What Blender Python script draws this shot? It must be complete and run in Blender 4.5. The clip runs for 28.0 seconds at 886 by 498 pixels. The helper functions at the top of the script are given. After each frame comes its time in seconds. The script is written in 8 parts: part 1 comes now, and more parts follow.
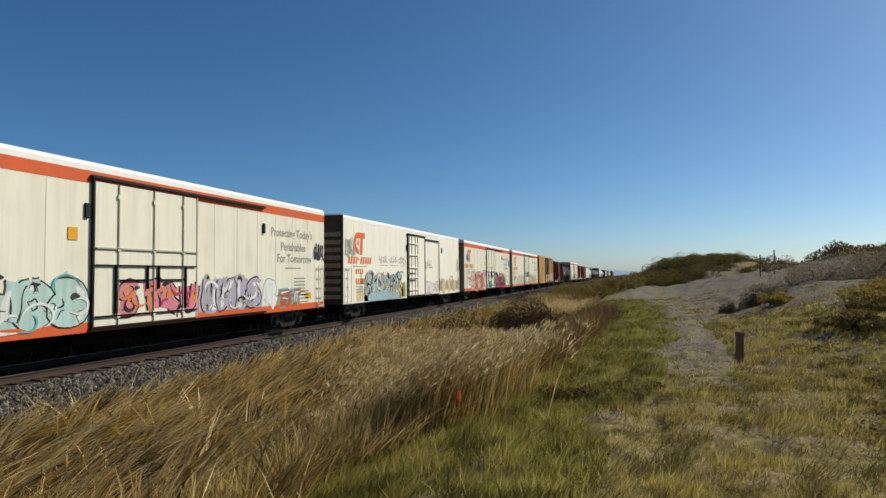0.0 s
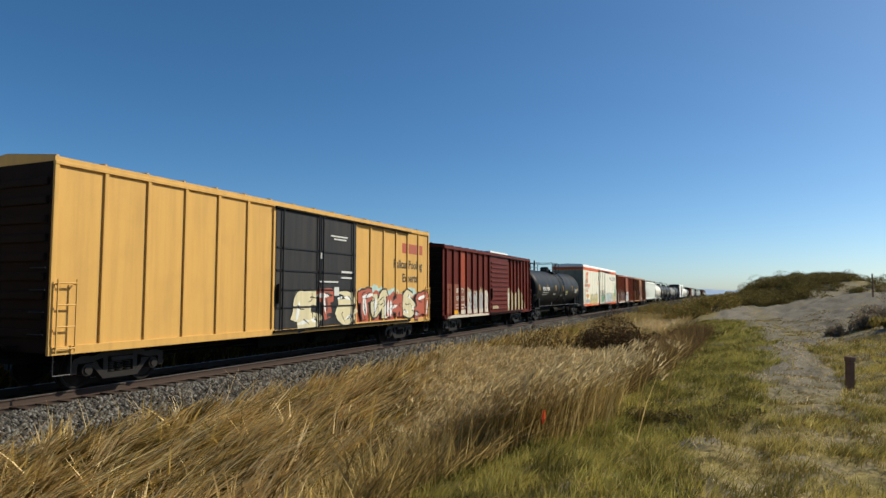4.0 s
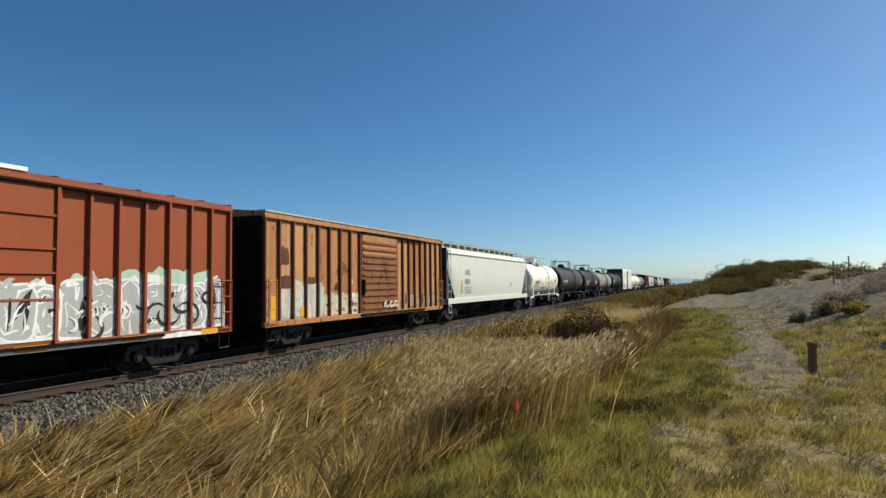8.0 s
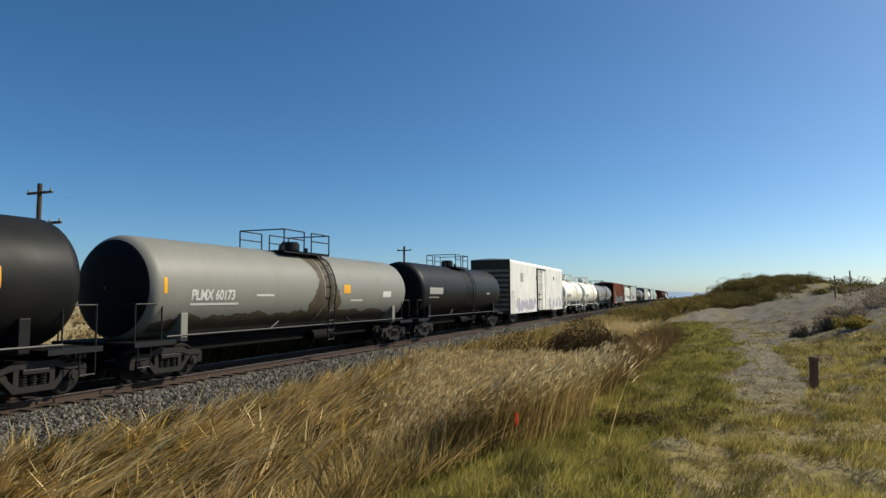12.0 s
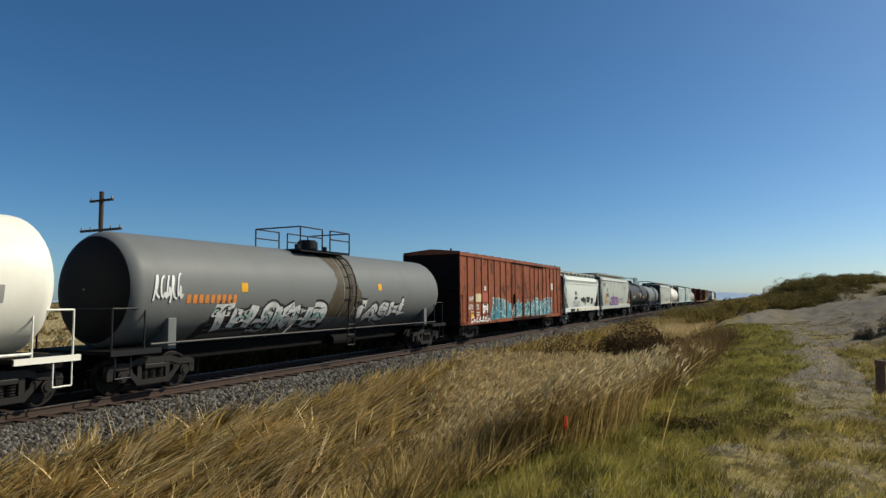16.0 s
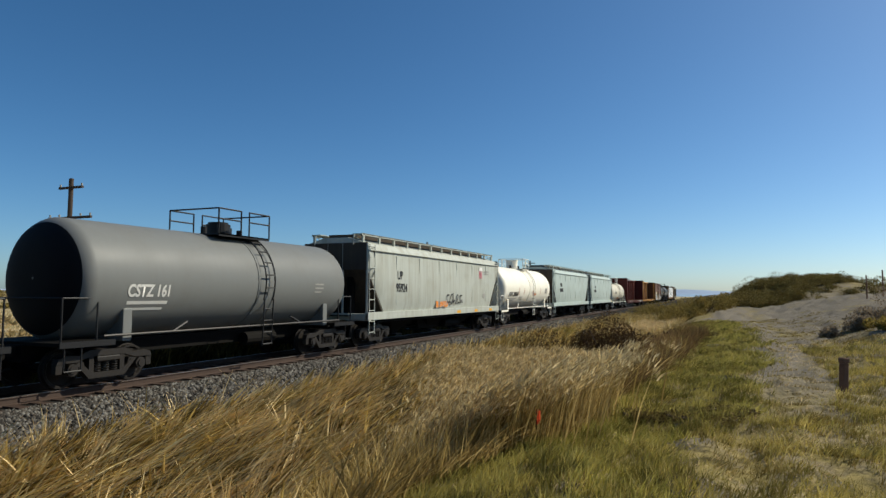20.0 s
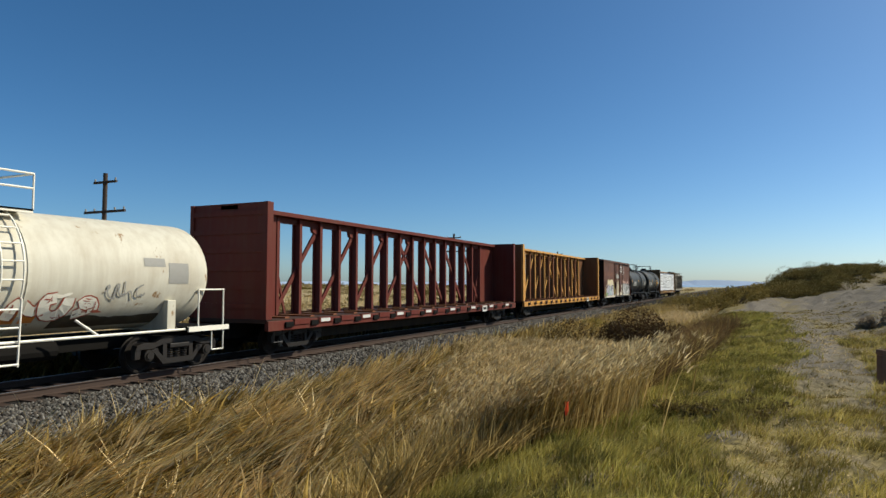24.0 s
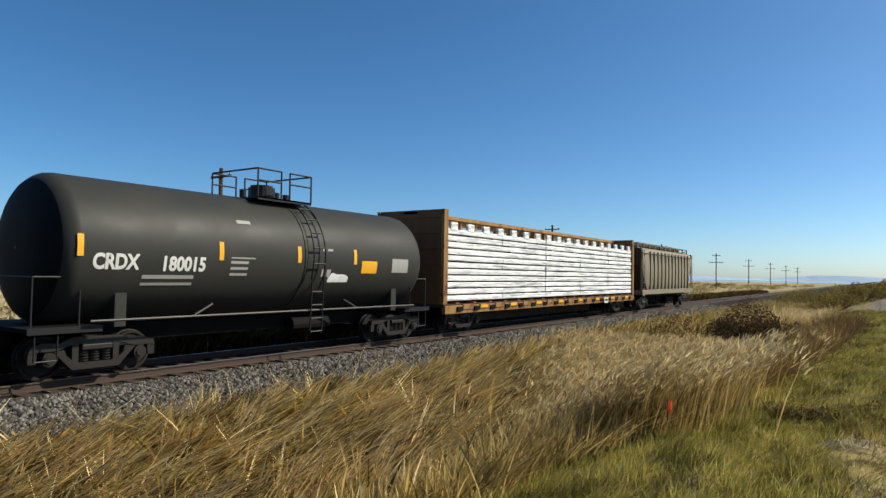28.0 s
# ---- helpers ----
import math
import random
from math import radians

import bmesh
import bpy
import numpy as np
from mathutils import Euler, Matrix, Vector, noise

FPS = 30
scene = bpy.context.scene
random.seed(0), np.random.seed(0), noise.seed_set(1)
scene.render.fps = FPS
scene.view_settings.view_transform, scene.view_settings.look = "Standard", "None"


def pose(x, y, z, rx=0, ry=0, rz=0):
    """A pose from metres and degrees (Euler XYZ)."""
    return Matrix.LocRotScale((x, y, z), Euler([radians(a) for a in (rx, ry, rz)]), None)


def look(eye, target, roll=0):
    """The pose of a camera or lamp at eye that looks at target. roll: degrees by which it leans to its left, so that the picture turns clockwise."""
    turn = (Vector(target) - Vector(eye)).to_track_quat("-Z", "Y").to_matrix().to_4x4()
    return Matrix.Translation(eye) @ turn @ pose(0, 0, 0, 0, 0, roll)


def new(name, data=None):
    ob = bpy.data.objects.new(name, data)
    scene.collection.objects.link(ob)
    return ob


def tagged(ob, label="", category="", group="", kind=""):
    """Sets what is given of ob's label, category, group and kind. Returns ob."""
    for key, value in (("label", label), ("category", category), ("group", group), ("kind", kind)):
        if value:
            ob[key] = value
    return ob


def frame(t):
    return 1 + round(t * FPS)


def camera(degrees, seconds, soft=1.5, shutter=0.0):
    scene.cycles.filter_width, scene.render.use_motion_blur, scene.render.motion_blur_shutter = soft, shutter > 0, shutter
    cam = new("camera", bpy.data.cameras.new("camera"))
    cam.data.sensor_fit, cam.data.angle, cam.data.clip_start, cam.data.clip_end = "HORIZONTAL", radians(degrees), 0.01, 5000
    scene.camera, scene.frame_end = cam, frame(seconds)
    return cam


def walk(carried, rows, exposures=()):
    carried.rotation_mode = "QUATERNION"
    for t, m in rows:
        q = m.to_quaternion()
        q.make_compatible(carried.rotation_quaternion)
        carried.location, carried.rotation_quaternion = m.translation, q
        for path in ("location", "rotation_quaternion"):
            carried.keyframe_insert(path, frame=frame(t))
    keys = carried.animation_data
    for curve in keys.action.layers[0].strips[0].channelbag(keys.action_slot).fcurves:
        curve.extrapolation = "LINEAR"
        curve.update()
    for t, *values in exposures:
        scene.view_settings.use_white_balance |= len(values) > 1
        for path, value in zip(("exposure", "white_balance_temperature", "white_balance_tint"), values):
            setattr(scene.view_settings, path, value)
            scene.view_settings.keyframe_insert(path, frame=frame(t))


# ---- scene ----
cam = camera(69.2, 28.0, soft=1.45)
PATH = [
    (0.0, 92.36, 0.44, 15.99),
    (0.5, 93.20, 0.85, 18.20),
    (1.0, 94.77, 1.75, 19.40),
    (1.5, 96.60, 0.25, 19.25),
    (2.0, 95.62, 0.19, 21.83),
    (2.5, 95.09, -0.38, 23.66),
    (4.5, 93.51, 0.09, 23.07),
    (5.0, 93.15, 0.66, 22.00),
    (5.5, 92.18, 0.39, 22.06),
    (6.0, 91.45, 0.70, 20.78),
    (6.5, 91.27, 0.80, 19.99),
    (7.0, 91.66, 0.61, 20.59),
    (7.5, 92.73, 0.32, 21.17),
    (8.0, 93.20, 0.65, 21.00),
    (8.5, 93.71, 0.57, 20.49),
    (9.0, 94.29, 0.68, 20.58),
    (9.5, 94.55, 0.29, 21.34),
    (10.0, 94.41, 0.43, 20.63),
    (10.5, 94.18, 0.46, 20.86),
    (11.0, 94.14, 0.39, 20.95),
    (11.5, 94.21, 0.69, 20.90),
    (12.0, 94.26, 0.26, 21.05),
    (12.5, 94.27, 0.27, 21.13),
    (14.5, 94.38, -0.03, 23.07),
    (15.0, 94.66, 0.39, 22.65),
    (15.5, 94.80, 1.11, 24.27),
    (16.0, 94.47, 0.48, 25.24),
    (16.5, 94.54, -0.00, 24.43),
    (17.0, 94.62, -0.09, 24.22),
    (17.5, 94.88, 0.15, 23.67),
    (18.0, 94.49, -0.11, 23.59),
    (18.5, 94.20, -0.18, 23.43),
    (19.0, 94.34, 0.28, 23.50),
    (19.5, 94.12, 0.85, 23.46),
    (20.0, 93.92, -0.26, 23.06),
    (20.5, 93.17, -0.42, 23.44),
    (21.0, 93.37, -0.33, 23.66),
    (21.5, 93.40, -0.66, 23.96),
    (23.5, 93.39, -0.67, 25.82),
    (24.0, 93.14, -0.12, 25.47),
    (24.5, 92.88, 0.08, 25.65),
    (25.0, 92.69, -0.17, 26.10),
    (25.5, 92.22, -0.83, 27.20),
    (26.0, 91.83, -0.71, 31.22),
    (26.5, 92.56, -0.38, 30.96),
    (27.0, 92.32, -0.93, 31.72),
    (27.5, 91.61, -1.31, 32.55),
    (28.0, 92.31, -0.86, 34.12),
]
EXPOSURE = [(0.0, -0.07), (1.0, -0.2), (2.0, -0.2), (2.5, -0.1), (4.5, 0.28), (6.0, 0.34), (7.0, 0.06), (8.0, 0.2), (9.0, 0.1), (10.0, -0.13), (11.0, 0.12), (12.0, 0.22), (14.5, -0.08), (15.0, -0.1), (16.0, 0.02), (17.0, 0.2), (18.0, 0.15), (19.0, 0.15), (20.0, 0.16), (21.0, 0.1), (24.0, 0.2), (25.0, 0.36), (26.5, 0.47), (28.0, 0.46)]
EYE = (0.0, 0.0, 2.15)
walk(cam, [(t, pose(*EYE, rx, ry, rz)) for t, rx, ry, rz in PATH], exposures=[(t, e, 6170, 9) for t, e in EXPOSURE])

# ---- light ----
SUN_AZ, SUN_EL = 49.0, 38.0      # degrees to the right of the track's direction, and up
world = bpy.data.worlds.new("sky")
scene.world = world
world.use_nodes = True
wn = world.node_tree.nodes
sky = wn.new("ShaderNodeTexSky")
sky.sky_type, sky.sun_disc = "NISHITA", False
sky.sun_elevation, sky.sun_rotation = radians(SUN_EL), radians(SUN_AZ)
sky.altitude, sky.air_density, sky.dust_density, sky.ozone_density = 900, 0.75, 1.6, 4.0
tone = wn.new("ShaderNodeHueSaturation")
tone.inputs["Hue"].default_value, tone.inputs["Saturation"].default_value = 0.498, 1.18
world.node_tree.links.new(sky.outputs[0], tone.inputs["Color"])
tint = wn.new("ShaderNodeMix")
tint.data_type, tint.blend_type = "RGBA", "MULTIPLY"
tint.inputs[0].default_value, tint.inputs[7].default_value = 1.0, (0.985, 1.035, 0.965, 1)
world.node_tree.links.new(tone.outputs[0], tint.inputs[6])
world.node_tree.links.new(tint.outputs[2], wn["Background"].inputs[0])
wn["Background"].inputs[1].default_value = 0.098
sun = new("sun", bpy.data.lights.new("sun", "SUN"))
sun.data.energy, sun.data.angle, sun.data.color = 5.0, radians(0.55), (1.0, 0.91, 0.72)
sun_dir = Vector((math.sin(radians(SUN_AZ)) * math.cos(radians(SUN_EL)), math.cos(radians(SUN_AZ)) * math.cos(radians(SUN_EL)), math.sin(radians(SUN_EL))))
sun.matrix_world = look(sun_dir * 80, (0, 0, 0))

# ---- materials ----
def shader(name):
    m = bpy.data.materials.new(name)
    m.use_nodes = True
    nt = m.node_tree
    return m, nt, nt.nodes["Principled BSDF"]


def noise_node(nt, scale, detail=5, stretch=(1, 1, 1), space="Object", rough=0.55):
    co = nt.nodes.new("ShaderNodeTexCoord")
    mp = nt.nodes.new("ShaderNodeMapping")
    mp.inputs["Scale"].default_value = stretch
    no = nt.nodes.new("ShaderNodeTexNoise")
    no.inputs["Scale"].default_value, no.inputs["Detail"].default_value, no.inputs["Roughness"].default_value = scale, detail, rough
    nt.links.new(co.outputs[space], mp.inputs[0])
    nt.links.new(mp.outputs[0], no.inputs["Vector"])
    return no.outputs["Fac"]


def ramp(nt, fac, lo, hi):
    r = nt.nodes.new("ShaderNodeMapRange")
    r.inputs[1].default_value, r.inputs[2].default_value = lo, hi
    r.clamp = True
    nt.links.new(fac, r.inputs[0])
    return r.outputs[0]


def mix(nt, fac, a, b, kind="MIX"):
    n = nt.nodes.new("ShaderNodeMix")
    n.data_type, n.blend_type = "RGBA", kind
    for sock, v in ((n.inputs[0], fac), (n.inputs[6], a), (n.inputs[7], b)):
        if isinstance(v, (int, float)):
            sock.default_value = v
        elif isinstance(v, tuple):
            sock.default_value = (*v, 1) if len(v) == 3 else v
        else:
            nt.links.new(v, sock)
    return n.outputs[2]


def mul(nt, a, k):
    n = nt.nodes.new("ShaderNodeMath")
    n.operation = "MULTIPLY"
    nt.links.new(a, n.inputs[0])
    n.inputs[1].default_value = k
    return n.outputs[0]


def bump(nt, bsdf, height, strength, dist=0.02):
    b = nt.nodes.new("ShaderNodeBump")
    b.inputs["Strength"].default_value, b.inputs["Distance"].default_value = strength, dist
    nt.links.new(height, b.inputs["Height"])
    nt.links.new(b.outputs[0], bsdf.inputs["Normal"])


def paint(name, col, dirt=(0.16, 0.12, 0.08), amount=0.35, rust=0.0, rough=0.5, rustcol=(0.13, 0.045, 0.018), metal=0.0, gloss=0.12, runs=1.0):
    """Weathered vehicle paint: run-down streaks, fine grain, and rust that breaks through in patches."""
    m, nt, b = shader(name)
    streak = noise_node(nt, 1.0, 6, (5, 5, 0.35))
    blot = noise_node(nt, 0.9, 6)
    grain = noise_node(nt, 40, 3)
    c = mix(nt, mul(nt, ramp(nt, streak, 0.42, 0.75), amount * runs), col, dirt)
    c = mix(nt, mul(nt, ramp(nt, blot, 0.5, 0.8), amount * 0.8), c, dirt)
    if rust:
        spots = noise_node(nt, 2.2, 9, (1, 1, 0.6), rough=0.68)
        c = mix(nt, ramp(nt, spots, 0.66 - 0.2 * rust, 0.70 - 0.2 * rust), c, rustcol)
    c = mix(nt, mul(nt, grain, 0.12), c, (0.02, 0.02, 0.02))
    nt.links.new(c, b.inputs["Base Color"])
    nt.links.new(mix(nt, blot, (rough - 0.1,) * 3, (rough + 0.2,) * 3), b.inputs["Roughness"])
    b.inputs["Metallic"].default_value = metal
    b.inputs["Specular IOR Level"].default_value = gloss
    bump(nt, b, grain, 0.12, 0.004)
    return m


def plain(name, col, rough=0.6, metal=0.0, vary=0.25, scale=9, gloss=0.2):
    m, nt, b = shader(name)
    c = mix(nt, mul(nt, noise_node(nt, scale, 5), vary), col, tuple(v * 0.35 for v in col))
    nt.links.new(c, b.inputs["Base Color"])
    b.inputs["Roughness"].default_value, b.inputs["Metallic"].default_value = rough, metal
    b.inputs["Specular IOR Level"].default_value = gloss
    return m


def leafy(name, tones, rough=0.7, patch=0.35, gloss=0.04, shift=None, gap_shade=0.0, clump_size=2.5, thin=0.45):
    """Blades and leaves: a tone of its own for each, broad patches over the whole stand, and painted shade in gaps."""
    m, nt, b = shader(name)
    geo = nt.nodes.new("ShaderNodeNewGeometry")
    cr = nt.nodes.new("ShaderNodeValToRGB")
    cr.color_ramp.elements[0].color, cr.color_ramp.elements[1].color = (*tones[0], 1), (*tones[-1], 1)
    for i, t in enumerate(tones[1:-1]):
        cr.color_ramp.elements.new((i + 1) / (len(tones) - 1)).color = (*t, 1)
    nt.links.new(geo.outputs["Random Per Island"], cr.inputs[0])
    broad = noise_node(nt, 0.55, 3)
    c = cr.outputs[0]
    if shift:
        c = mix(nt, ramp(nt, broad, 0.45, 0.62), c, mix(nt, 0.5, c, shift))
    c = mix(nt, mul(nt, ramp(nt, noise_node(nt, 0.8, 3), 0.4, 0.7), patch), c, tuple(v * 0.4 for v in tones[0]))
    # near-black noise patches imitate shaded gaps between tufts
    if gap_shade:
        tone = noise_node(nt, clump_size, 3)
        c = mix(nt, mul(nt, ramp(nt, tone, 0.52, 0.43), gap_shade), c, tuple(v * 0.25 for v in tones[0]))
    nt.links.new(c, b.inputs["Base Color"])
    b.inputs["Roughness"].default_value = rough
    b.inputs["Specular IOR Level"].default_value = gloss
    if thin:
        tr = nt.nodes.new("ShaderNodeBsdfTranslucent")
        nt.links.new(c, tr.inputs[0])
        ms = nt.nodes.new("ShaderNodeMixShader")
        ms.inputs[0].default_value = thin
        nt.links.new(b.outputs[0], ms.inputs[1])
        nt.links.new(tr.outputs[0], ms.inputs[2])
        nt.links.new(ms.outputs[0], nt.nodes["Material Output"].inputs[0])
    return m


M = {}
M["steel_dark"] = plain("dark_greasy_steel", (0.009, 0.008, 0.007), 0.8, gloss=0.08)
M["steel_brown"] = plain("dusty_brown_cast_steel", (0.022, 0.018, 0.015), 0.5, vary=0.6, scale=6, gloss=0.3)
M["wheel"] = plain("worn_wheel_steel", (0.025, 0.021, 0.018), 0.55, 0.4)
M["black_iron"] = plain("black_painted_iron", (0.015, 0.015, 0.016), 0.5)
M["rail_side"] = plain("rusty_rail_steel", (0.062, 0.041, 0.031), 0.75)
M["rail_top"] = plain("polished_rail_steel", (0.34, 0.31, 0.29), 0.5, 1.0, 0.3)
M["tie"] = plain("weathered_sleeper_wood", (0.060, 0.038, 0.028), 0.9, 0, 0.6, 14)
M["white_mark"] = plain("white_stencil_paint", (0.60, 0.59, 0.55), 0.6, 0, 0.2, 5)
M["black_mark"] = plain("black_stencil_paint", (0.02, 0.02, 0.02), 0.6)
M["yellow_mark"] = plain("yellow_reflective_tape", (0.72, 0.36, 0.02), 0.5, 0, 0.2, 5)
M["grey_mark"] = plain("faded_grey_stencil_paint", (0.32, 0.31, 0.28), 0.7)
M["reefer_white"] = paint("cream_white_paint", (0.80, 0.76, 0.62), amount=0.16, rough=0.45)
M["reefer_cool"] = paint("chalky_white_paint", (0.88, 0.84, 0.72), amount=0.10, rough=0.45)
M["roof_white"] = paint("white_roof_paint", (0.86, 0.85, 0.80), amount=0.10)
M["orange"] = paint("orange_red_paint", (0.66, 0.12, 0.035), amount=0.22)
M["logo_orange"] = plain("orange_emblem_paint", (0.68, 0.16, 0.03), 0.5, 0, 0.15, 4)
M["box_dark_red"] = paint("dark_red_boxcar_paint", (0.11, 0.015, 0.008), (0.08, 0.02, 0.012), 0.4)
M["box_red"] = paint("red_brown_boxcar_paint", (0.30, 0.075, 0.030), (0.17, 0.06, 0.028), 0.4)
M["box_worn_red"] = paint("worn_red_brown_primer", (0.20, 0.060, 0.034), (0.30, 0.14, 0.09), 0.5)
M["box_bright_red"] = paint("repainted_red_panel", (0.33, 0.062, 0.026), (0.2, 0.06, 0.03), 0.3)
M["box_orange"] = paint("rusting_orange_boxcar_paint", (0.46, 0.215, 0.085), (0.20, 0.085, 0.035), 0.55, 0.22, rustcol=(0.13, 0.050, 0.022))
M["box_ochre"] = paint("faded_ochre_boxcar_paint", (0.52, 0.27, 0.12), (0.24, 0.11, 0.045), 0.6, 0.2, rustcol=(0.16, 0.06, 0.025))
M["box_tawny"] = paint("rust_stained_tawny_paint", (0.40, 0.17, 0.06), (0.17, 0.07, 0.03), 0.7, 0.4, rustcol=(0.12, 0.042, 0.018))
M["box_rust"] = paint("dark_rust_brown_paint", (0.20, 0.075, 0.034), (0.34, 0.17, 0.075), 0.6, 0.35, rustcol=(0.085, 0.030, 0.015))
# rib paint darkened for the ribs' shaded sides as well as rust
M["box_rib_shade_rust"] = paint("shade_and_rust_post_paint", (0.15, 0.060, 0.026), (0.07, 0.03, 0.016), 0.6)
M["box_wp"] = paint("rust_streaked_orange_red_paint", (0.27, 0.080, 0.034), (0.13, 0.05, 0.025), 0.6, 0.55, rustcol=(0.10, 0.035, 0.018), runs=0.5)
M["box_brown"] = paint("rusted_dark_brown_paint", (0.088, 0.032, 0.017), (0.22, 0.11, 0.065), 0.55, 0.35, rustcol=(0.07, 0.022, 0.012))
M["box_yellow"] = paint("mustard_yellow_boxcar_paint", (0.62, 0.36, 0.10), (0.25, 0.15, 0.06), 0.25)
M["door_black"] = paint("black_door_paint", (0.030, 0.030, 0.032), (0.1, 0.08, 0.06), 0.3)
M["box_white"] = paint("chalky_white_boxcar_paint", (0.78, 0.76, 0.70), amount=0.35)
M["tank_black"] = paint("black_tank_paint", (0.011, 0.011, 0.010), (0.026, 0.022, 0.017), 0.5, rough=0.45, gloss=0.14, runs=0.35)
M["tank_charcoal"] = paint("faded_charcoal_tank_paint", (0.032, 0.032, 0.028), (0.05, 0.044, 0.035), 0.4, rough=0.48, gloss=0.14, runs=0.35)
M["tank_grey"] = paint("grey_tank_paint", (0.165, 0.17, 0.163), (0.11, 0.098, 0.078), 0.3, rough=0.45, gloss=0.16, runs=0.35)
M["tank_olive"] = paint("oil_stained_grey_tank_paint", (0.22, 0.215, 0.185), (0.14, 0.12, 0.085), 0.35, rough=0.45, gloss=0.25, runs=0.35)
M["tank_white"] = paint("white_tank_paint", (0.86, 0.82, 0.70), (0.38, 0.28, 0.17), 0.2, rough=0.4, gloss=0.25, runs=0.35)
M["tank_dirty"] = paint("dirty_cream_tank_paint", (0.60, 0.565, 0.46), (0.30, 0.22, 0.13), 0.5, 0.15, rough=0.5, rustcol=(0.26, 0.15, 0.06), runs=0.6)
# near black: shade of the heads put into the colour, with soot
M["tank_head"] = plain("shade_soot_tank_head", (0.010, 0.010, 0.011), 0.7, 0, 0.3, 2, 0.1)
# dark brown for grime and for shade painted on ends and undersides
M["shade_grime"] = paint("shade_and_grime_paint", (0.055, 0.045, 0.036), (0.12, 0.09, 0.06), 0.4, rough=0.8)
M["seam"] = plain("shallow_panel_joint", (0.70, 0.665, 0.55), 0.6)
# boxcar ends: shade away from the sun painted in, over soot
M["end_shade_soot"] = paint("shade_and_soot_end_paint", (0.016, 0.009, 0.007), (0.010, 0.008, 0.007), 0.5, rough=0.85)
M["end_tan"] = paint("dull_tan_end_paint", (0.34, 0.28, 0.19), (0.10, 0.07, 0.05), 0.5, rough=0.8)
M["grey_pipe"] = plain("grey_painted_pipe", (0.42, 0.40, 0.34), 0.6)
M["tank_stain"] = paint("dark_product_spill", (0.075, 0.058, 0.038), (0.15, 0.125, 0.08), 0.6)
M["hop_white"] = paint("pale_grey_hopper_paint", (0.62, 0.64, 0.575), amount=0.07, runs=0.35)
M["hop_grey"] = paint("light_grey_hopper_paint", (0.44, 0.46, 0.41), (0.22, 0.19, 0.13), 0.45)
M["hop_green"] = paint("blue_grey_hopper_paint", (0.42, 0.49, 0.46), (0.2, 0.18, 0.13), 0.3)
M["hop_tan"] = paint("dusty_tan_hopper_paint", (0.23, 0.20, 0.145), (0.14, 0.10, 0.065), 0.5)
M["beam_red"] = paint("maroon_centre_beam_paint", (0.125, 0.026, 0.018), (0.13, 0.06, 0.04), 0.5)
M["beam_yellow"] = paint("yellow_centre_beam_paint", (0.64, 0.33, 0.085), (0.20, 0.09, 0.04), 0.6, 0.3)
M["beam_tan"] = paint("rusted_tan_frame_paint", (0.30, 0.17, 0.06), (0.12, 0.055, 0.03), 0.7, 0.45)
M["beam_rust"] = paint("rust_brown_post_paint", (0.20, 0.075, 0.035), (0.40, 0.22, 0.07), 0.5, 0.3)
# rust of the bulkheads; on post webs also painted shade
M["beam_dark"] = paint("brown_rust_and_shade_paint", (0.15, 0.068, 0.028), (0.22, 0.12, 0.06), 0.5)
m, nt, b = shader("white_lumber_wrap")
crease = noise_node(nt, 1.0, 7, (2, 0.7, 9), rough=0.7)
nt.links.new(mix(nt, ramp(nt, crease, 0.46, 0.66), (0.80, 0.80, 0.78), (0.26, 0.27, 0.28)), b.inputs["Base Color"])
b.inputs["Roughness"].default_value = 0.4
bump(nt, b, crease, 0.9, 0.08)
M["wrap"] = m
M["deck_wood"] = plain("dark_weathered_deck", (0.055, 0.030, 0.022), 0.85, 0, 0.6, 8)
M["faded_red"] = plain("faded_red_lettering_paint", (0.20, 0.085, 0.05), 0.7)
M["wood_post"] = plain("weathered_grey_brown_wood", (0.20, 0.115, 0.075), 0.9, 0, 0.6, 12)
for key, col in dict(g_white=(0.78, 0.78, 0.75), g_black=(0.02, 0.02, 0.025), g_teal=(0.10, 0.42, 0.42), g_blue=(0.05, 0.30, 0.50), g_sky=(0.36, 0.50, 0.55),
                     g_red=(0.55, 0.03, 0.04), g_pink=(0.66, 0.22, 0.27), g_magenta=(0.52, 0.03, 0.14), g_green=(0.06, 0.36, 0.16), g_yellow=(0.72, 0.55, 0.12),
                     g_orange=(0.70, 0.24, 0.04), g_purple=(0.19, 0.10, 0.30), g_cream=(0.66, 0.58, 0.36), g_grey=(0.42, 0.43, 0.42), g_lilac=(0.44, 0.40, 0.50),
                     g_olive=(0.33, 0.33, 0.12), g_buff=(0.40, 0.31, 0.19), g_brick=(0.42, 0.10, 0.06), g_pale_pink=(0.72, 0.58, 0.60), g_wine=(0.16, 0.02, 0.06), g_pale_teal=(0.45, 0.62, 0.58), g_deep_teal=(0.05, 0.24, 0.30), g_salmon=(0.50, 0.30, 0.24), g_mint=(0.42, 0.60, 0.46), g_chalk=(0.62, 0.55, 0.44)).items():
    M[key] = paint("spray_paint_" + key[2:], col, (0.2, 0.17, 0.13), 0.35, rough=0.6)

# ---- mesh tools ----
def part(name, bm, material, parent, label=""):
    me = bpy.data.meshes.new(name)
    bm.to_mesh(me)
    bm.free()
    if material:
        me.materials.append(material)
    ob = new(name, me)
    ob.parent = parent
    if label:
        tagged(ob, label)
    return ob


def again(ob, parent, m=None):
    """Another object on the same mesh, under parent."""
    o = new(ob.name.split(".")[0], ob.data)
    o.parent = parent
    if m is not None:
        o.matrix_basis = m
    return o


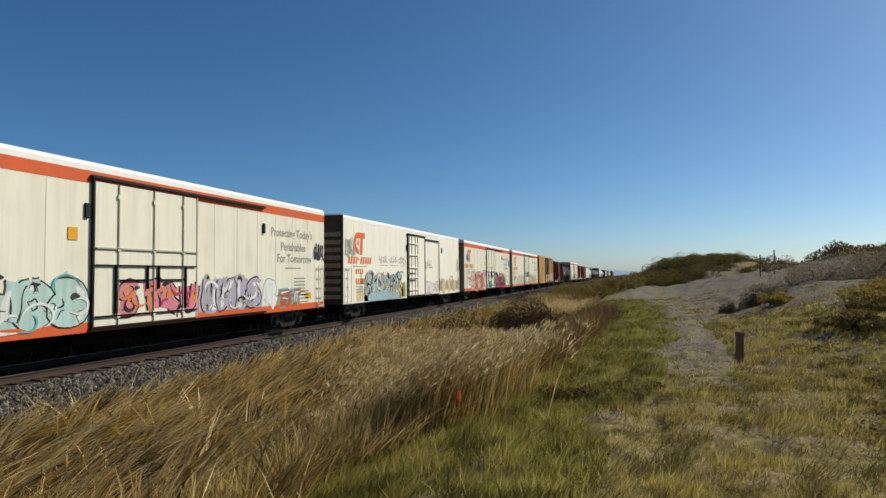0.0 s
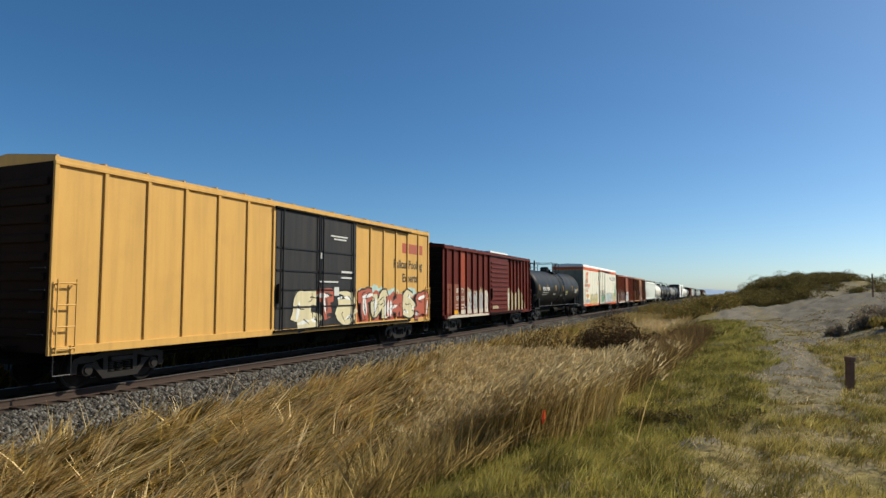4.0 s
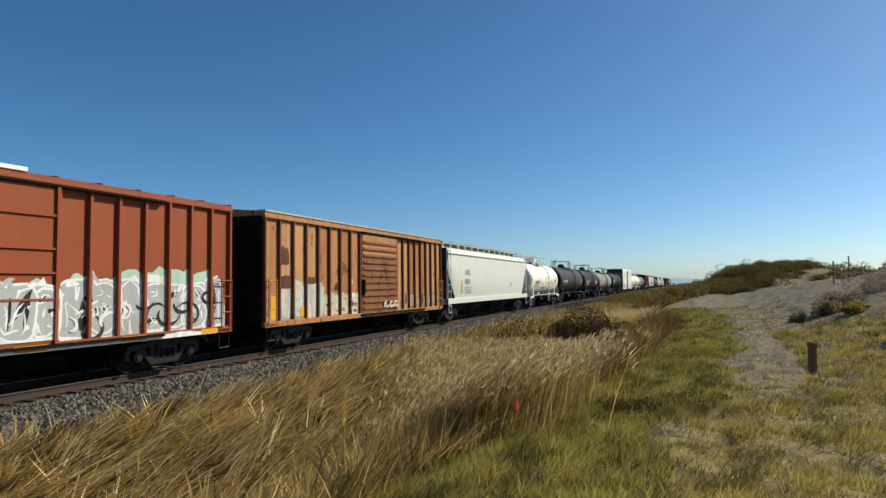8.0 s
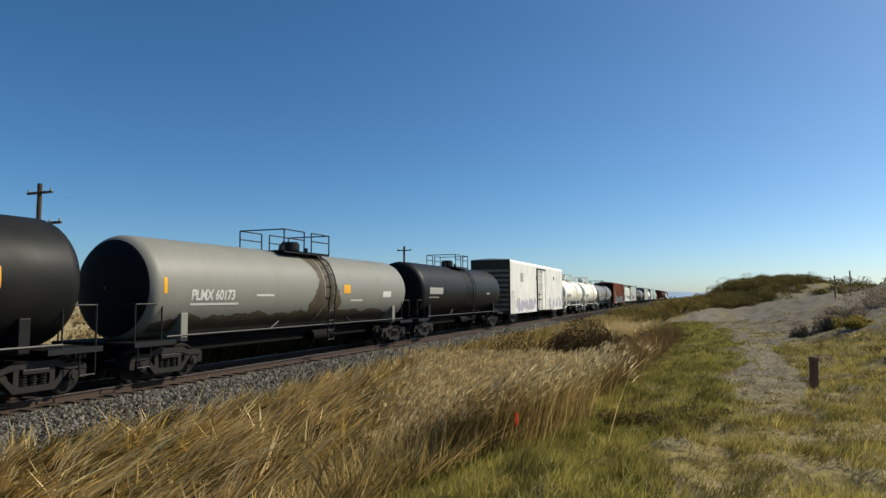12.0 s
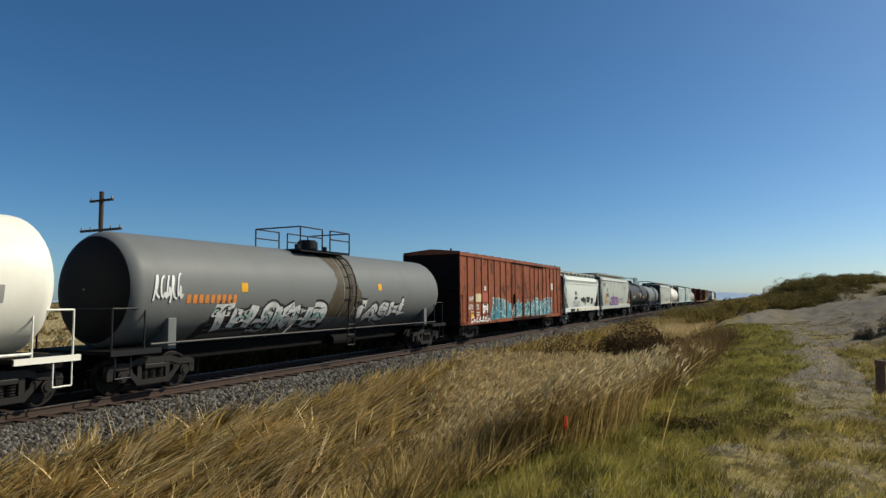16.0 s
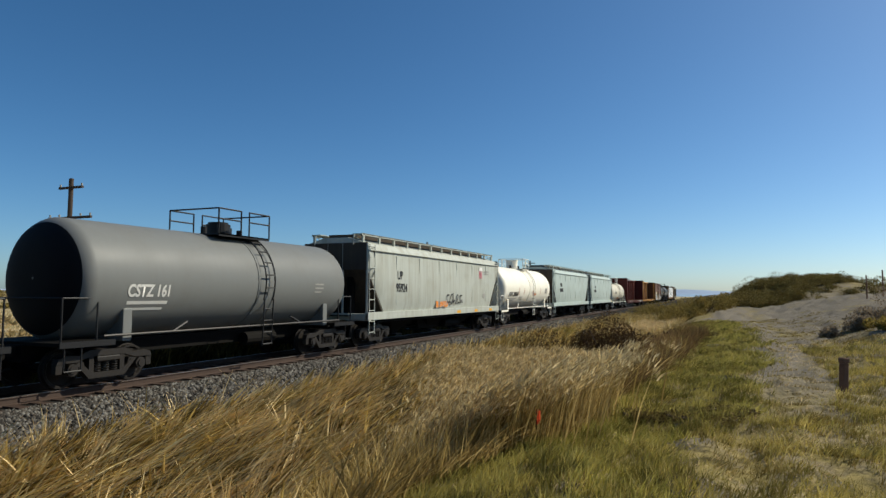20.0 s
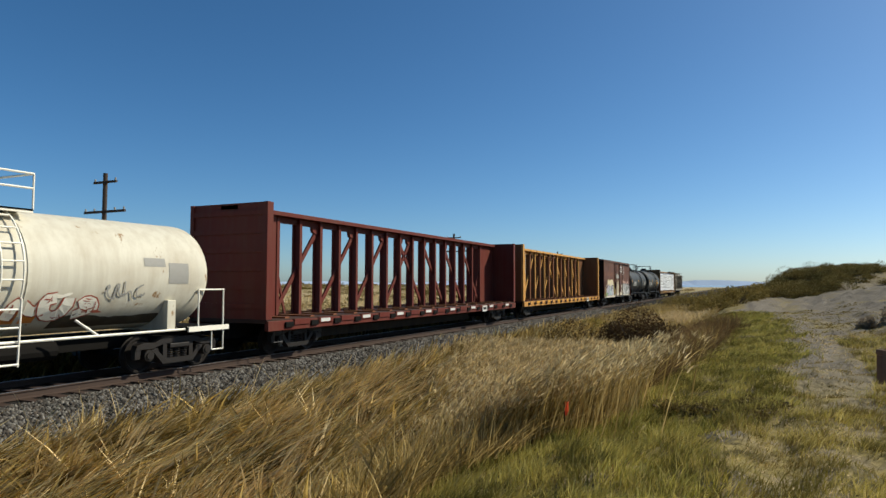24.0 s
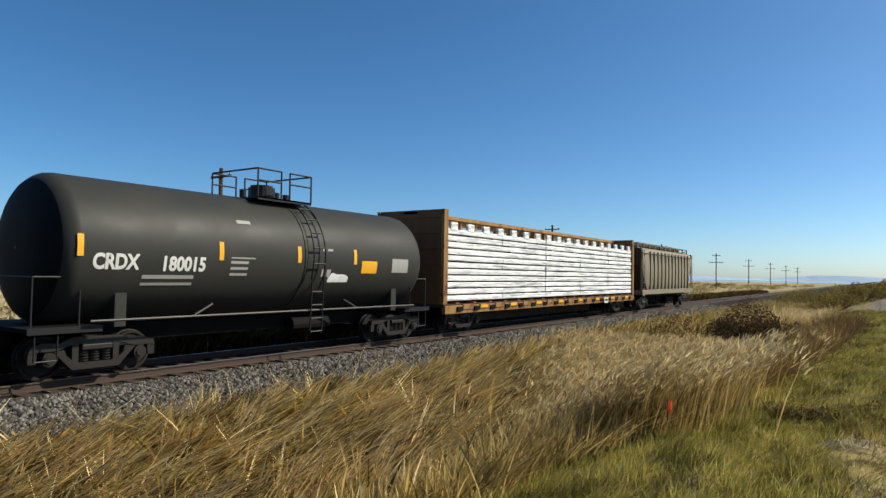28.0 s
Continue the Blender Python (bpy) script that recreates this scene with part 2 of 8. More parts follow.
def thing(name, m, label, category, group=""):
    e = new(name)
    e.empty_display_size = 0.3
    e.matrix_basis = m
    return tagged(e, label, category, group)


def box(bm, x0, x1, y0, y1, z0, z1, bevel=0.0):
    vs = [bm.verts.new((x, y, z)) for x in (x0, x1) for y in (y0, y1) for z in (z0, z1)]
    fs = [bm.faces.new([vs[i] for i in q]) for q in ((0, 1, 3, 2), (4, 6, 7, 5), (0, 4, 5, 1), (2, 3, 7, 6), (0, 2, 6, 4), (1, 5, 7, 3))]
    if bevel:
        bmesh.ops.bevel(bm, geom=list({e for f in fs for e in f.edges}), offset=bevel, segments=2, affect="EDGES", profile=0.6)


def boxes(rows, bevel=0.0):
    bm = bmesh.new()
    for r in rows:
        box(bm, *r, bevel=bevel)
    return bm


def rod(bm, a, b, r, n=6):
    a, b = Vector(a), Vector(b)
    d = (b - a).normalized()
    s = d.cross(Vector((0, 0, 1)) if abs(d.z) < 0.9 else Vector((1, 0, 0))).normalized()
    u = d.cross(s)
    ring = [[bm.verts.new(p + (s * math.cos(2 * math.pi * i / n) + u * math.sin(2 * math.pi * i / n)) * r) for i in range(n)] for p in (a, b)]
    for i in range(n):
        j = (i + 1) % n
        bm.faces.new((ring[0][i], ring[0][j], ring[1][j], ring[1][i]))
    bm.faces.new(ring[0][::-1])
    bm.faces.new(ring[1])


def rods(rows, r, n=6):
    bm = bmesh.new()
    for a, b in rows:
        rod(bm, a, b, r, n)
    return bm


def bar(bm, a, b, w, d):
    """A square bar from a to b in a plane of constant x, w wide in that plane and d deep along x."""
    a, b = Vector(a), Vector(b)
    t = (b - a).normalized()
    s = Vector((1, 0, 0)).cross(t).normalized() * w / 2
    q = Vector((d / 2, 0, 0))
    vs = [[bm.verts.new(p + i * s + j * q) for i, j in ((-1, -1), (1, -1), (1, 1), (-1, 1))] for p in (a, b)]
    for i in range(4):
        j = (i + 1) % 4
        bm.faces.new((vs[0][i], vs[0][j], vs[1][j], vs[1][i]))
    bm.faces.new(vs[0][::-1])
    bm.faces.new(vs[1])


def prism(bm, outline, x0, x1):
    """A (y, z) outline given depth along x."""
    a = [bm.verts.new((x0, y, z)) for y, z in outline]
    b = [bm.verts.new((x1, y, z)) for y, z in outline]
    n = len(outline)
    for i in range(n):
        j = (i + 1) % n
        bm.faces.new((a[i], a[j], b[j], b[i]))
    bm.faces.new(a[::-1])
    bm.faces.new(b)
    bmesh.ops.recalc_face_normals(bm, faces=bm.faces)


def loft(bm, sections, close=True, caps=True):
    rings = [[bm.verts.new(p) for p in s] for s in sections]
    n = len(rings[0])
    for r, q in zip(rings, rings[1:]):
        for i in range(n if close else n - 1):
            j = (i + 1) % n
            bm.faces.new((r[i], r[j], q[j], q[i]))
    if caps:
        bm.faces.new(rings[0][::-1])
        bm.faces.new(rings[-1])
    bmesh.ops.recalc_face_normals(bm, faces=bm.faces)


def smooth(ob, angle=40):
    for p in ob.data.polygons:
        p.use_smooth = True
    ob.data.set_sharp_from_angle(angle=radians(angle))
    return ob


def bulk(name, verts, tris, material, label="", category="", kind="stuff"):
    """One big mesh from arrays of corners and triangles."""
    me = bpy.data.meshes.new(name)
    me.vertices.add(len(verts))
    me.vertices.foreach_set("co", np.asarray(verts, np.float32).ravel())
    me.loops.add(tris.size)
    me.loops.foreach_set("vertex_index", tris.astype(np.int32).ravel())
    me.polygons.add(len(tris))
    me.polygons.foreach_set("loop_start", np.arange(0, tris.size, 3, dtype=np.int32))
    me.polygons.foreach_set("loop_total", np.full(len(tris), 3, np.int32))
    me.update(calc_edges=True)
    me.materials.append(material)
    ob = new(name, me)
    return tagged(ob, label, category, "", kind) if label else ob


rng = np.random.default_rng(7)


def blades(root, height, lean, width, droop=0.5, segs=3, spread=0.35):
    """Bent tapering blades. root (n,3), height (n,), lean (n,2): how far the tip leans, in heights."""
    n = len(root)
    yaw = rng.uniform(0, 2 * math.pi, n)
    side = np.stack([np.cos(yaw), np.sin(yaw), np.zeros(n)], 1) * width[:, None] / 2
    lean = lean + rng.normal(0, spread, (n, 2))
    cols = []
    for k in range(segs + 1):
        s = k / segs
        off = np.column_stack([lean * s ** 1.25, np.full(n, s - droop * 0.25 * s * s)]) * height[:, None]
        c = root + off
        cols += [c - side * (1 - s * 0.75), c + side * (1 - s * 0.75)] if k < segs else [c]
    v = np.stack(cols, 1)
    m = 2 * segs + 1
    f = []
    for k in range(segs - 1):
        a = 2 * k
        f += [(a, a + 1, a + 3), (a, a + 3, a + 2)]
    f.append((2 * segs - 2, 2 * segs - 1, 2 * segs))
    t = (np.arange(n)[:, None, None] * m + np.array(f)[None]).reshape(-1, 3)
    return v.reshape(-1, 3), t


def leaves(centre, size, n, leaf, flat=0.5, lumps=9, seed=0):
    """Leaf clusters over a lumpy mound: small bent quads, dense near the outside."""
    r = np.random.default_rng(seed)
    lc = r.normal(0, 0.45, (lumps, 3))
    lc[:, 2] = np.abs(lc[:, 2]) * 0.7 + 0.1
    lr = r.uniform(0.35, 0.62, lumps)
    k = r.integers(0, lumps, n)
    d = r.normal(0, 1, (n, 3))
    d /= np.linalg.norm(d, axis=1)[:, None]
    p = lc[k] + d * (lr[k] * r.uniform(0.75, 1.05, n))[:, None]
    p[:, 2] = np.abs(p[:, 2])
    p = p * np.array(size) + np.array(centre)
    a = r.normal(0, 1, (n, 3))
    a[:, 2] += flat
    a /= np.linalg.norm(a, axis=1)[:, None]
    b = np.cross(a, r.normal(0, 1, (n, 3)))
    b /= np.linalg.norm(b, axis=1)[:, None]
    s = (leaf * r.uniform(0.6, 1.4, n))[:, None]
    v = np.stack([p - b * s * 0.3, p + a * s * 0.5 + b * s * 0.25, p + a * s, p + a * s * 0.5 - b * s * 0.35], 1).reshape(-1, 3)
    t = (np.arange(n)[:, None, None] * 4 + np.array([(0, 1, 2), (0, 2, 3)])[None]).reshape(-1, 3)
    return v, t

# ---- ground ----
TRACK = -14.0


def ss(a, b, x):
    t = min(1.0, max(0.0, (x - a) / (b - a)))
    return t * t * (3 - 2 * t)


EDGE_Y = (-20, 4.5, 5.5, 7.2, 8.7, 10.0, 11.5, 14.8, 20, 28, 40, 80)
EDGE_X = (-2.9, -2.6, -2.5, -2.1, -1.62, -1.62, -1.72, -1.2, -0.95, -0.7, -1.6, -1.5)


def edge_x(y):
    """Where the green bank breaks down to the ditch."""
    return float(np.interp(y, EDGE_Y, EDGE_X)) + 0.06 * math.sin(y * 1.7)


def ground_z(x, y):
    if x < -16.6:
        z = -0.38 - 1.6 * ss(-600, -720, x) + (1.9 + 0.5 * noise.noise((x * 0.03, y * 0.03, 1))) * ss(-50, -150, x) * ss(430, 260, y) * ss(-420, -300, x)
    elif x < -15.9:
        z = -0.38 + 0.13 * (x + 16.6) / 0.7
    elif x < -12.2:
        z = -0.25
    elif x < -10.3:
        z = -0.25 - 0.36 * (x + 12.2) / 1.9
    else:
        e = edge_x(y)
        z = -0.61 + 1.02 * ss(e - 2.2, e + 0.5, x) + 0.16 * ss(e, e + 2.5, x)
    z += 0.35 * ss(30, 85, y) * ss(-3, 1, x)
    if x > 1.5:
        low = 1 - 0.85 * ss(46, 72, y)
        z += (0.95 * ss(2.0, 9.0, x) * (1 + 0.012 * min(40, max(-20, y - 15))) + 1.0 * ss(9, 16, x) * ss(12, 40, y)) * low
    # the overgrown dune ahead, and one to its right
    hx, hy = (x - 9.6) / 7.0, (y - 86) / 15.0
    z += 2.2 * math.exp(-(hx * hx + hy * hy) ** 2)
    hx, hy = (x - 30) / 16.0, (y - 66) / 26.0
    z += 1.9 * math.exp(-(hx * hx + hy * hy))
    if x > -10 and y < 150:
        z += 0.05 * noise.noise((x * 0.9, y * 0.9, 3)) + 0.15 * noise.noise((x * 2.1, y * 1.7, 5)) * ss(-3, -1, x) + 0.16 * noise.noise((x * 0.22, y * 0.22, 8)) * ss(-1, 5, x)
    if y > 700:
        z -= 1.2 * ss(700, 900, y) * ss(260, 120, x)
    return z


def steps(fine0, fine1, step, lo, hi, grow=1.13):
    v = list(np.arange(fine0, fine1 + 1e-6, step))
    s = step
    while v[-1] < hi:
        s *= grow
        v.append(v[-1] + s)
    s = step
    while v[0] > lo:
        s *= grow
        v.insert(0, v[0] - s)
    return v


gx = steps(-12, 14, 0.22, -4500, 4500)
gy = steps(-1, 36, 0.24, -3000, 4600)
verts = np.array([(x, y, ground_z(x, y)) for y in gy for x in gx])
nx = len(gx)
quads = np.array([(j * nx + i, j * nx + i + 1, (j + 1) * nx + i + 1, (j + 1) * nx + i) for j in range(len(gy) - 1) for i in range(nx - 1)])
tris = np.concatenate([quads[:, [0, 1, 2]], quads[:, [0, 2, 3]]])
m, nt, b = shader("sandy_grassland")
co = nt.nodes.new("ShaderNodeTexCoord")
sep = nt.nodes.new("ShaderNodeSeparateXYZ")
nt.links.new(co.outputs["Object"], sep.inputs[0])
sand = mix(nt, noise_node(nt, 1.2, 8), (0.14, 0.122, 0.096), (0.225, 0.20, 0.16))
sand = mix(nt, mul(nt, ramp(nt, noise_node(nt, 14, 5), 0.4, 0.75), 0.5), sand, (0.15, 0.12, 0.08))
turf = mix(nt, ramp(nt, noise_node(nt, 0.7, 6), 0.35, 0.65), (0.19, 0.155, 0.055), (0.31, 0.245, 0.10))
turf = mix(nt, ramp(nt, noise_node(nt, 2.3, 7), 0.48, 0.60), turf, (0.27, 0.22, 0.135))
turf = mix(nt, ramp(nt, noise_node(nt, 1.7, 6), 0.55, 0.62), turf, (0.085, 0.068, 0.026))
turf = mix(nt, mul(nt, ramp(nt, noise_node(nt, 9, 6), 0.4, 0.7), 0.6), turf, (0.10, 0.08, 0.03))


def times(nt, a, b2):
    n = nt.nodes.new("ShaderNodeMath")
    n.operation = "MULTIPLY"
    nt.links.new(a, n.inputs[0])
    nt.links.new(b2, n.inputs[1])
    return n.outputs[0]


wob = noise_node(nt, 0.35, 4)
shiftx = nt.nodes.new("ShaderNodeMath")
shiftx.operation = "MULTIPLY_ADD"
nt.links.new(wob, shiftx.inputs[0])
shiftx.inputs[1].default_value = 3.0
nt.links.new(sep.outputs[0], shiftx.inputs[2])
xw = shiftx.outputs[0]
on_path = times(nt, times(nt, ramp(nt, xw, 0.8, 1.3), ramp(nt, xw, 4.2, 3.3)), ramp(nt, sep.outputs[1], 8, 15))
on_dune = times(nt, times(nt, ramp(nt, xw, 3.4, 4.6), ramp(nt, sep.outputs[1], 21, 28)), ramp(nt, sep.outputs[1], 78, 68))
bare = times(nt, ramp(nt, xw, 0.0, 1.5), ramp(nt, noise_node(nt, 0.85, 9), 0.60, 0.66))
thin = times(nt, times(nt, ramp(nt, xw, 1.5, 3.0), ramp(nt, sep.outputs[1], 9, 15)), ramp(nt, noise_node(nt, 1.1, 9), 0.50, 0.56))
cover = nt.nodes.new("ShaderNodeMath")
cover.operation = "MAXIMUM"
both = nt.nodes.new("ShaderNodeMath")
both.operation = "MAXIMUM"
nt.links.new(on_path, both.inputs[0])
nt.links.new(on_dune, both.inputs[1])
nt.links.new(times(nt, both.outputs[0], ramp(nt, noise_node(nt, 0.9, 8), 0.36, 0.44)), cover.inputs[0])
more = nt.nodes.new("ShaderNodeMath")
more.operation = "MAXIMUM"
nt.links.new(bare, more.inputs[0])
nt.links.new(thin, more.inputs[1])
nt.links.new(more.outputs[0], cover.inputs[1])
field = mix(nt, ramp(nt, noise_node(nt, 0.25, 7), 0.40, 0.62), (0.38, 0.30, 0.18), (0.22, 0.18, 0.075))
base = mix(nt, cover.outputs[0], turf, sand)
# shade between the tall grass stems, painted on the ground as dark brown
ditch_shade = mix(nt, noise_node(nt, 3.0, 6), (0.030, 0.020, 0.010), (0.085, 0.060, 0.028))
base = mix(nt, times(nt, ramp(nt, sep.outputs[0], -10.4, -9.8), ramp(nt, sep.outputs[0], -2.6, -3.4)), base, ditch_shade)
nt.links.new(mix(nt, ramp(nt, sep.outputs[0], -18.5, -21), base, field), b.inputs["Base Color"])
b.inputs["Roughness"].default_value = 0.95
b.inputs["Specular IOR Level"].default_value = 0.03
bump(nt, b, noise_node(nt, 7, 8), 0.8, 0.08)
ground = bulk("ground", verts, tris, m, "sandy ground with patchy dry turf and low dunes", "ground", "structure")
for p in ground.data.polygons:
    p.use_smooth = True

# bed coloured near black to include the shade under the train
bed_mat, nt, b = shader("shade_dark_ballast_bed")
c = mix(nt, noise_node(nt, 22, 4), (0.010, 0.009, 0.008), (0.045, 0.042, 0.038))
nt.links.new(c, b.inputs["Base Color"])
b.inputs["Roughness"].default_value = 0.9
b.inputs["Specular IOR Level"].default_value = 0.04
bump(nt, b, noise_node(nt, 22, 3), 1.0, 0.05)
bm = bmesh.new()
prof = [(-16.75, -0.80), (-15.75, -0.19), (-12.15, -0.19), (-10.15, -0.62), (-10.15, -0.9), (-16.75, -0.95)]
loft(bm, [[(x, y, z) for x, z in prof] for y in (-1200, -20, 0, 20, 60, 200, 3500)])
ballast = part("ballast_bed", bm, bed_mat, None)
tagged(ballast, "crushed-stone ballast bed under the track, train's shade in its colour", "ballast", "", "structure")

# loose stones on the near shoulder
n = 44000
y = 2.5 + 58 * rng.random(n) ** 1.9
x = rng.uniform(-12.75, -9.85, n)
z = np.where(x < -12.15, -0.19, -0.19 - 0.215 * (x + 12.15))
size = rng.uniform(0.026, 0.066, n) * (1 + y / 60)
oct_v = np.array([(1, 0, 0), (-1, 0, 0), (0, 1, 0), (0, -1, 0), (0, 0, 1), (0, 0, -1)], float)
oct_f = np.array([(0, 2, 4), (2, 1, 4), (1, 3, 4), (3, 0, 4), (2, 0, 5), (1, 2, 5), (3, 1, 5), (0, 3, 5)])
ang = rng.uniform(0, 6.28, n)
v = oct_v[None] * rng.uniform(0.6, 1.35, (n, 6, 1)) * size[:, None, None]
v[:, :, 2] *= 0.8
cx, sx = np.cos(ang)[:, None], np.sin(ang)[:, None]
v = np.stack([v[:, :, 0] * cx - v[:, :, 1] * sx + v[:, :, 2] * 0.3, v[:, :, 0] * sx + v[:, :, 1] * cx, v[:, :, 2]], 2) + np.stack([x, y, z], 1)[:, None]
stone_mat = leafy("crushed_grey_stone", [(0.025, 0.023, 0.020), (0.062, 0.057, 0.050), (0.19, 0.18, 0.16), (0.080, 0.067, 0.054), (0.036, 0.033, 0.030)], 0.9, 0.15, thin=0.0)
bulk("ballast_stones", v.reshape(-1, 3), (np.arange(n)[:, None, None] * 6 + oct_f[None]).reshape(-1, 3), stone_mat, "loose crushed grey ballast stones on the shoulder", "gravel")

# rails and sleepers
track = thing("railway_track", pose(TRACK, 0, 0), "rusty steel rails on weathered wooden sleepers in ballast", "track")
tagged(track, kind="structure")
for s in (-1, 1):
    c = s * 0.754
    bm = bmesh.new()
    loft(bm, [[(c + px, yy, pz) for px, pz in ((-0.07, -0.17), (0.07, -0.17), (0.07, -0.155), (0.012, -0.135), (0.012, -0.04), (0.036, -0.03), (0.036, -0.006),
                                              (-0.036, -0.006), (-0.036, -0.03), (-0.012, -0.04), (-0.012, -0.135), (-0.07, -0.155))] for yy in (-1200, 0, 60, 3500)])
    rail = part("rail", bm, M["rail_side"], track)
    part("running_surface", boxes([(c - 0.03, c + 0.03, -1200, 3500, -0.0055, 0.0)]), M["rail_top"], rail, "bright polished rail head")
bm = boxes([(-1.3, 1.3, -0.115, 0.115, -0.33, -0.155)], 0.012)
tie = part("sleeper", bm, M["tie"], track)
tie.matrix_basis = pose(0, -8, 0)
for i in range(1, 240):
    again(tie, track, pose(rng.normal(0, 0.03), -8 + i * 0.52, rng.normal(0, 0.006), 0, 0, rng.normal(0, 0.8)))

# water and far hills
wm, nt, b = shader("pale_bay_water")
b.inputs["Base Color"].default_value = (0.30, 0.36, 0.40, 1)
b.inputs["Roughness"].default_value = 0.25
bump(nt, b, noise_node(nt, 0.6, 4), 0.3, 0.1)
bay = part("water", boxes([(-4400, 260, 760, 4550, -3.0, -1.35)]), wm, None)
tagged(bay, "pale flat water of a bay on the horizon", "water", "", "structure")
hm = plain("hazy_blue_far_hills", (0.36, 0.45, 0.58), 1.0, 0, 0.1, 0.01)
bm = bmesh.new()
top, foot = [], []
for i in range(0, 121):
    a = radians(-8 + i * 0.75)
    h = 10 + 34 * max(0, noise.noise((i * 0.11, 2, 0)) + 0.35) * (0.6 + 0.4 * math.sin(i * 0.05)) + 4 * noise.noise((i * 0.6, 5, 0))
    top.append((-4300 * math.sin(a), 4300 * math.cos(a), max(4, h)))
    foot.append((-4200 * math.sin(a), 4200 * math.cos(a), -3))
loft(bm, [foot, top], close=False, caps=False)
tagged(part("backdrop", bm, hm, None), "low hazy blue hills across the bay", "hills", "", "structure")

# ---- the train: parts that all cars share ----
SPEED = 21.56
CARS = []                # (thing, place of its middle along the track at 0 s)
HALF = 1.55              # half of a car's width
SHARED = {}


def car(name, y0, y1, label, category):
    c = thing(name, pose(TRACK, (y0 + y1) / 2, 0), label, category, "cars of the freight train")
    CARS.append((c, (y0 + y1) / 2))
    return c, (y1 - y0) / 2


def nudge(c, d):
    """Move all parts built so far along the car."""
    for o in c.children:
        o.matrix_basis = pose(0, d, 0) @ o.matrix_basis


def shared(name, make, material, parent, m):
    if name in SHARED:
        return again(SHARED[name], parent, m)
    SHARED[name] = part(name, make(), material, parent)
    SHARED[name].matrix_basis = m
    return SHARED[name]


def side_frame():
    """Cast three-piece truck: two side frames with open windows, spring nests, bearing caps and the bolster."""
    bm = bmesh.new()
    top = [(-1.24, 0.58), (-1.20, 0.70), (-1.02, 0.76), (-0.70, 0.74), (-0.46, 0.84), (0.46, 0.84), (0.70, 0.74), (1.02, 0.76), (1.20, 0.70), (1.24, 0.58),
           (1.06, 0.60), (0.76, 0.60), (0.44, 0.70), (-0.44, 0.70), (-0.76, 0.60), (-1.06, 0.60)]
    low = [(-0.80, 0.58), (-0.66, 0.58), (-0.40, 0.34), (0.40, 0.34), (0.66, 0.58), (0.80, 0.58), (0.46, 0.21), (-0.46, 0.21)]
    for s in (-1, 1):
        x = s * 1.04
        prism(bm, top, x - 0.09, x + 0.09)
        prism(bm, low, x - 0.09, x + 0.09)
        for y in (-1, 1):
            prism(bm, [(y * 0.34, 0.34), (y * 0.46, 0.34), (y * 0.46, 0.70), (y * 0.34, 0.70)], x - 0.08, x + 0.08)
            prism(bm, [(y * 1.24, 0.38), (y * 1.10, 0.38), (y * 1.08, 0.60), (y * 1.24, 0.60)], x - 0.07, x + 0.07)
            prism(bm, [(y * 0.54, 0.44), (y * 0.70, 0.44), (y * 0.72, 0.60), (y * 0.60, 0.60)], x - 0.07, x + 0.07)
            rod(bm, (x - s * 0.1, y * 0.89, 0.45), (x + s * 0.13, y * 0.89, 0.45), 0.135, 14)
            rod(bm, (x + s * 0.13, y * 0.89, 0.45), (x + s * 0.16, y * 0.89, 0.45), 0.085, 12)
        for y in (-0.22, 0.0, 0.22):
            for k in range(4):
                rod(bm, (x, y, 0.36 + k * 0.055), (x, y, 0.385 + k * 0.055), 0.095, 10)
        box(bm, x - 0.12, x + 0.14, -0.30, 0.30, 0.58, 0.69, 0.02)
    box(bm, -1.0, 1.0, -0.2, 0.2, 0.55, 0.85)
    return bm


def wheel_mesh():
    bm = bmesh.new()
    prof = [(0.05, 0.07), (0.05, 0.12), (0.02, 0.15), (0.02, 0.34), (0.055, 0.37), (0.055, 0.42), (-0.055, 0.425), (-0.06, 0.45), (-0.085, 0.45), (-0.085, 0.36), (-0.03, 0.33), (-0.03, 0.07)]
    loft(bm, [[(px, r * math.cos(a), r * math.sin(a)) for px, r in prof] for a in [2 * math.pi * i / 20 for i in range(21)]], close=True, caps=False)
    bmesh.ops.remove_doubles(bm, verts=bm.verts, dist=0.0005)
    return bm


def truck(c, y):
    t = shared("truck", side_frame, M["steel_brown"], c, pose(0, y, 0))
    for yy in (-0.89, 0.89):
        for s in (-1, 1):
            shared("wheel", wheel_mesh, M["wheel"], t, pose(s * 0.76, yy, 0.45, 0, 0, 0 if s > 0 else 180))
        shared("axle", lambda: rods([((-0.95, 0, 0), (0.95, 0, 0))], 0.08, 10), M["steel_dark"], t, pose(0, yy, 0.45))


def coupler(c, y):
    s = 1 if y > 0 else -1
    def make():
        bm = boxes([(-0.12, 0.12, -0.5, 0.42, 0.75, 0.98), (-0.19, 0.19, 0.36, 0.66, 0.70, 1.02)], 0.03)
        rod(bm, (0.3, 0.1, 0.75), (0.3, 0.5, 0.45), 0.03)
        rod(bm, (0.3, 0.5, 0.45), (0.2, 0.85, 0.5), 0.03)
        return bm
    shared("coupler", make, M["steel_dark"], c, pose(0, y, 0, 0, 0, 0 if s > 0 else 180))


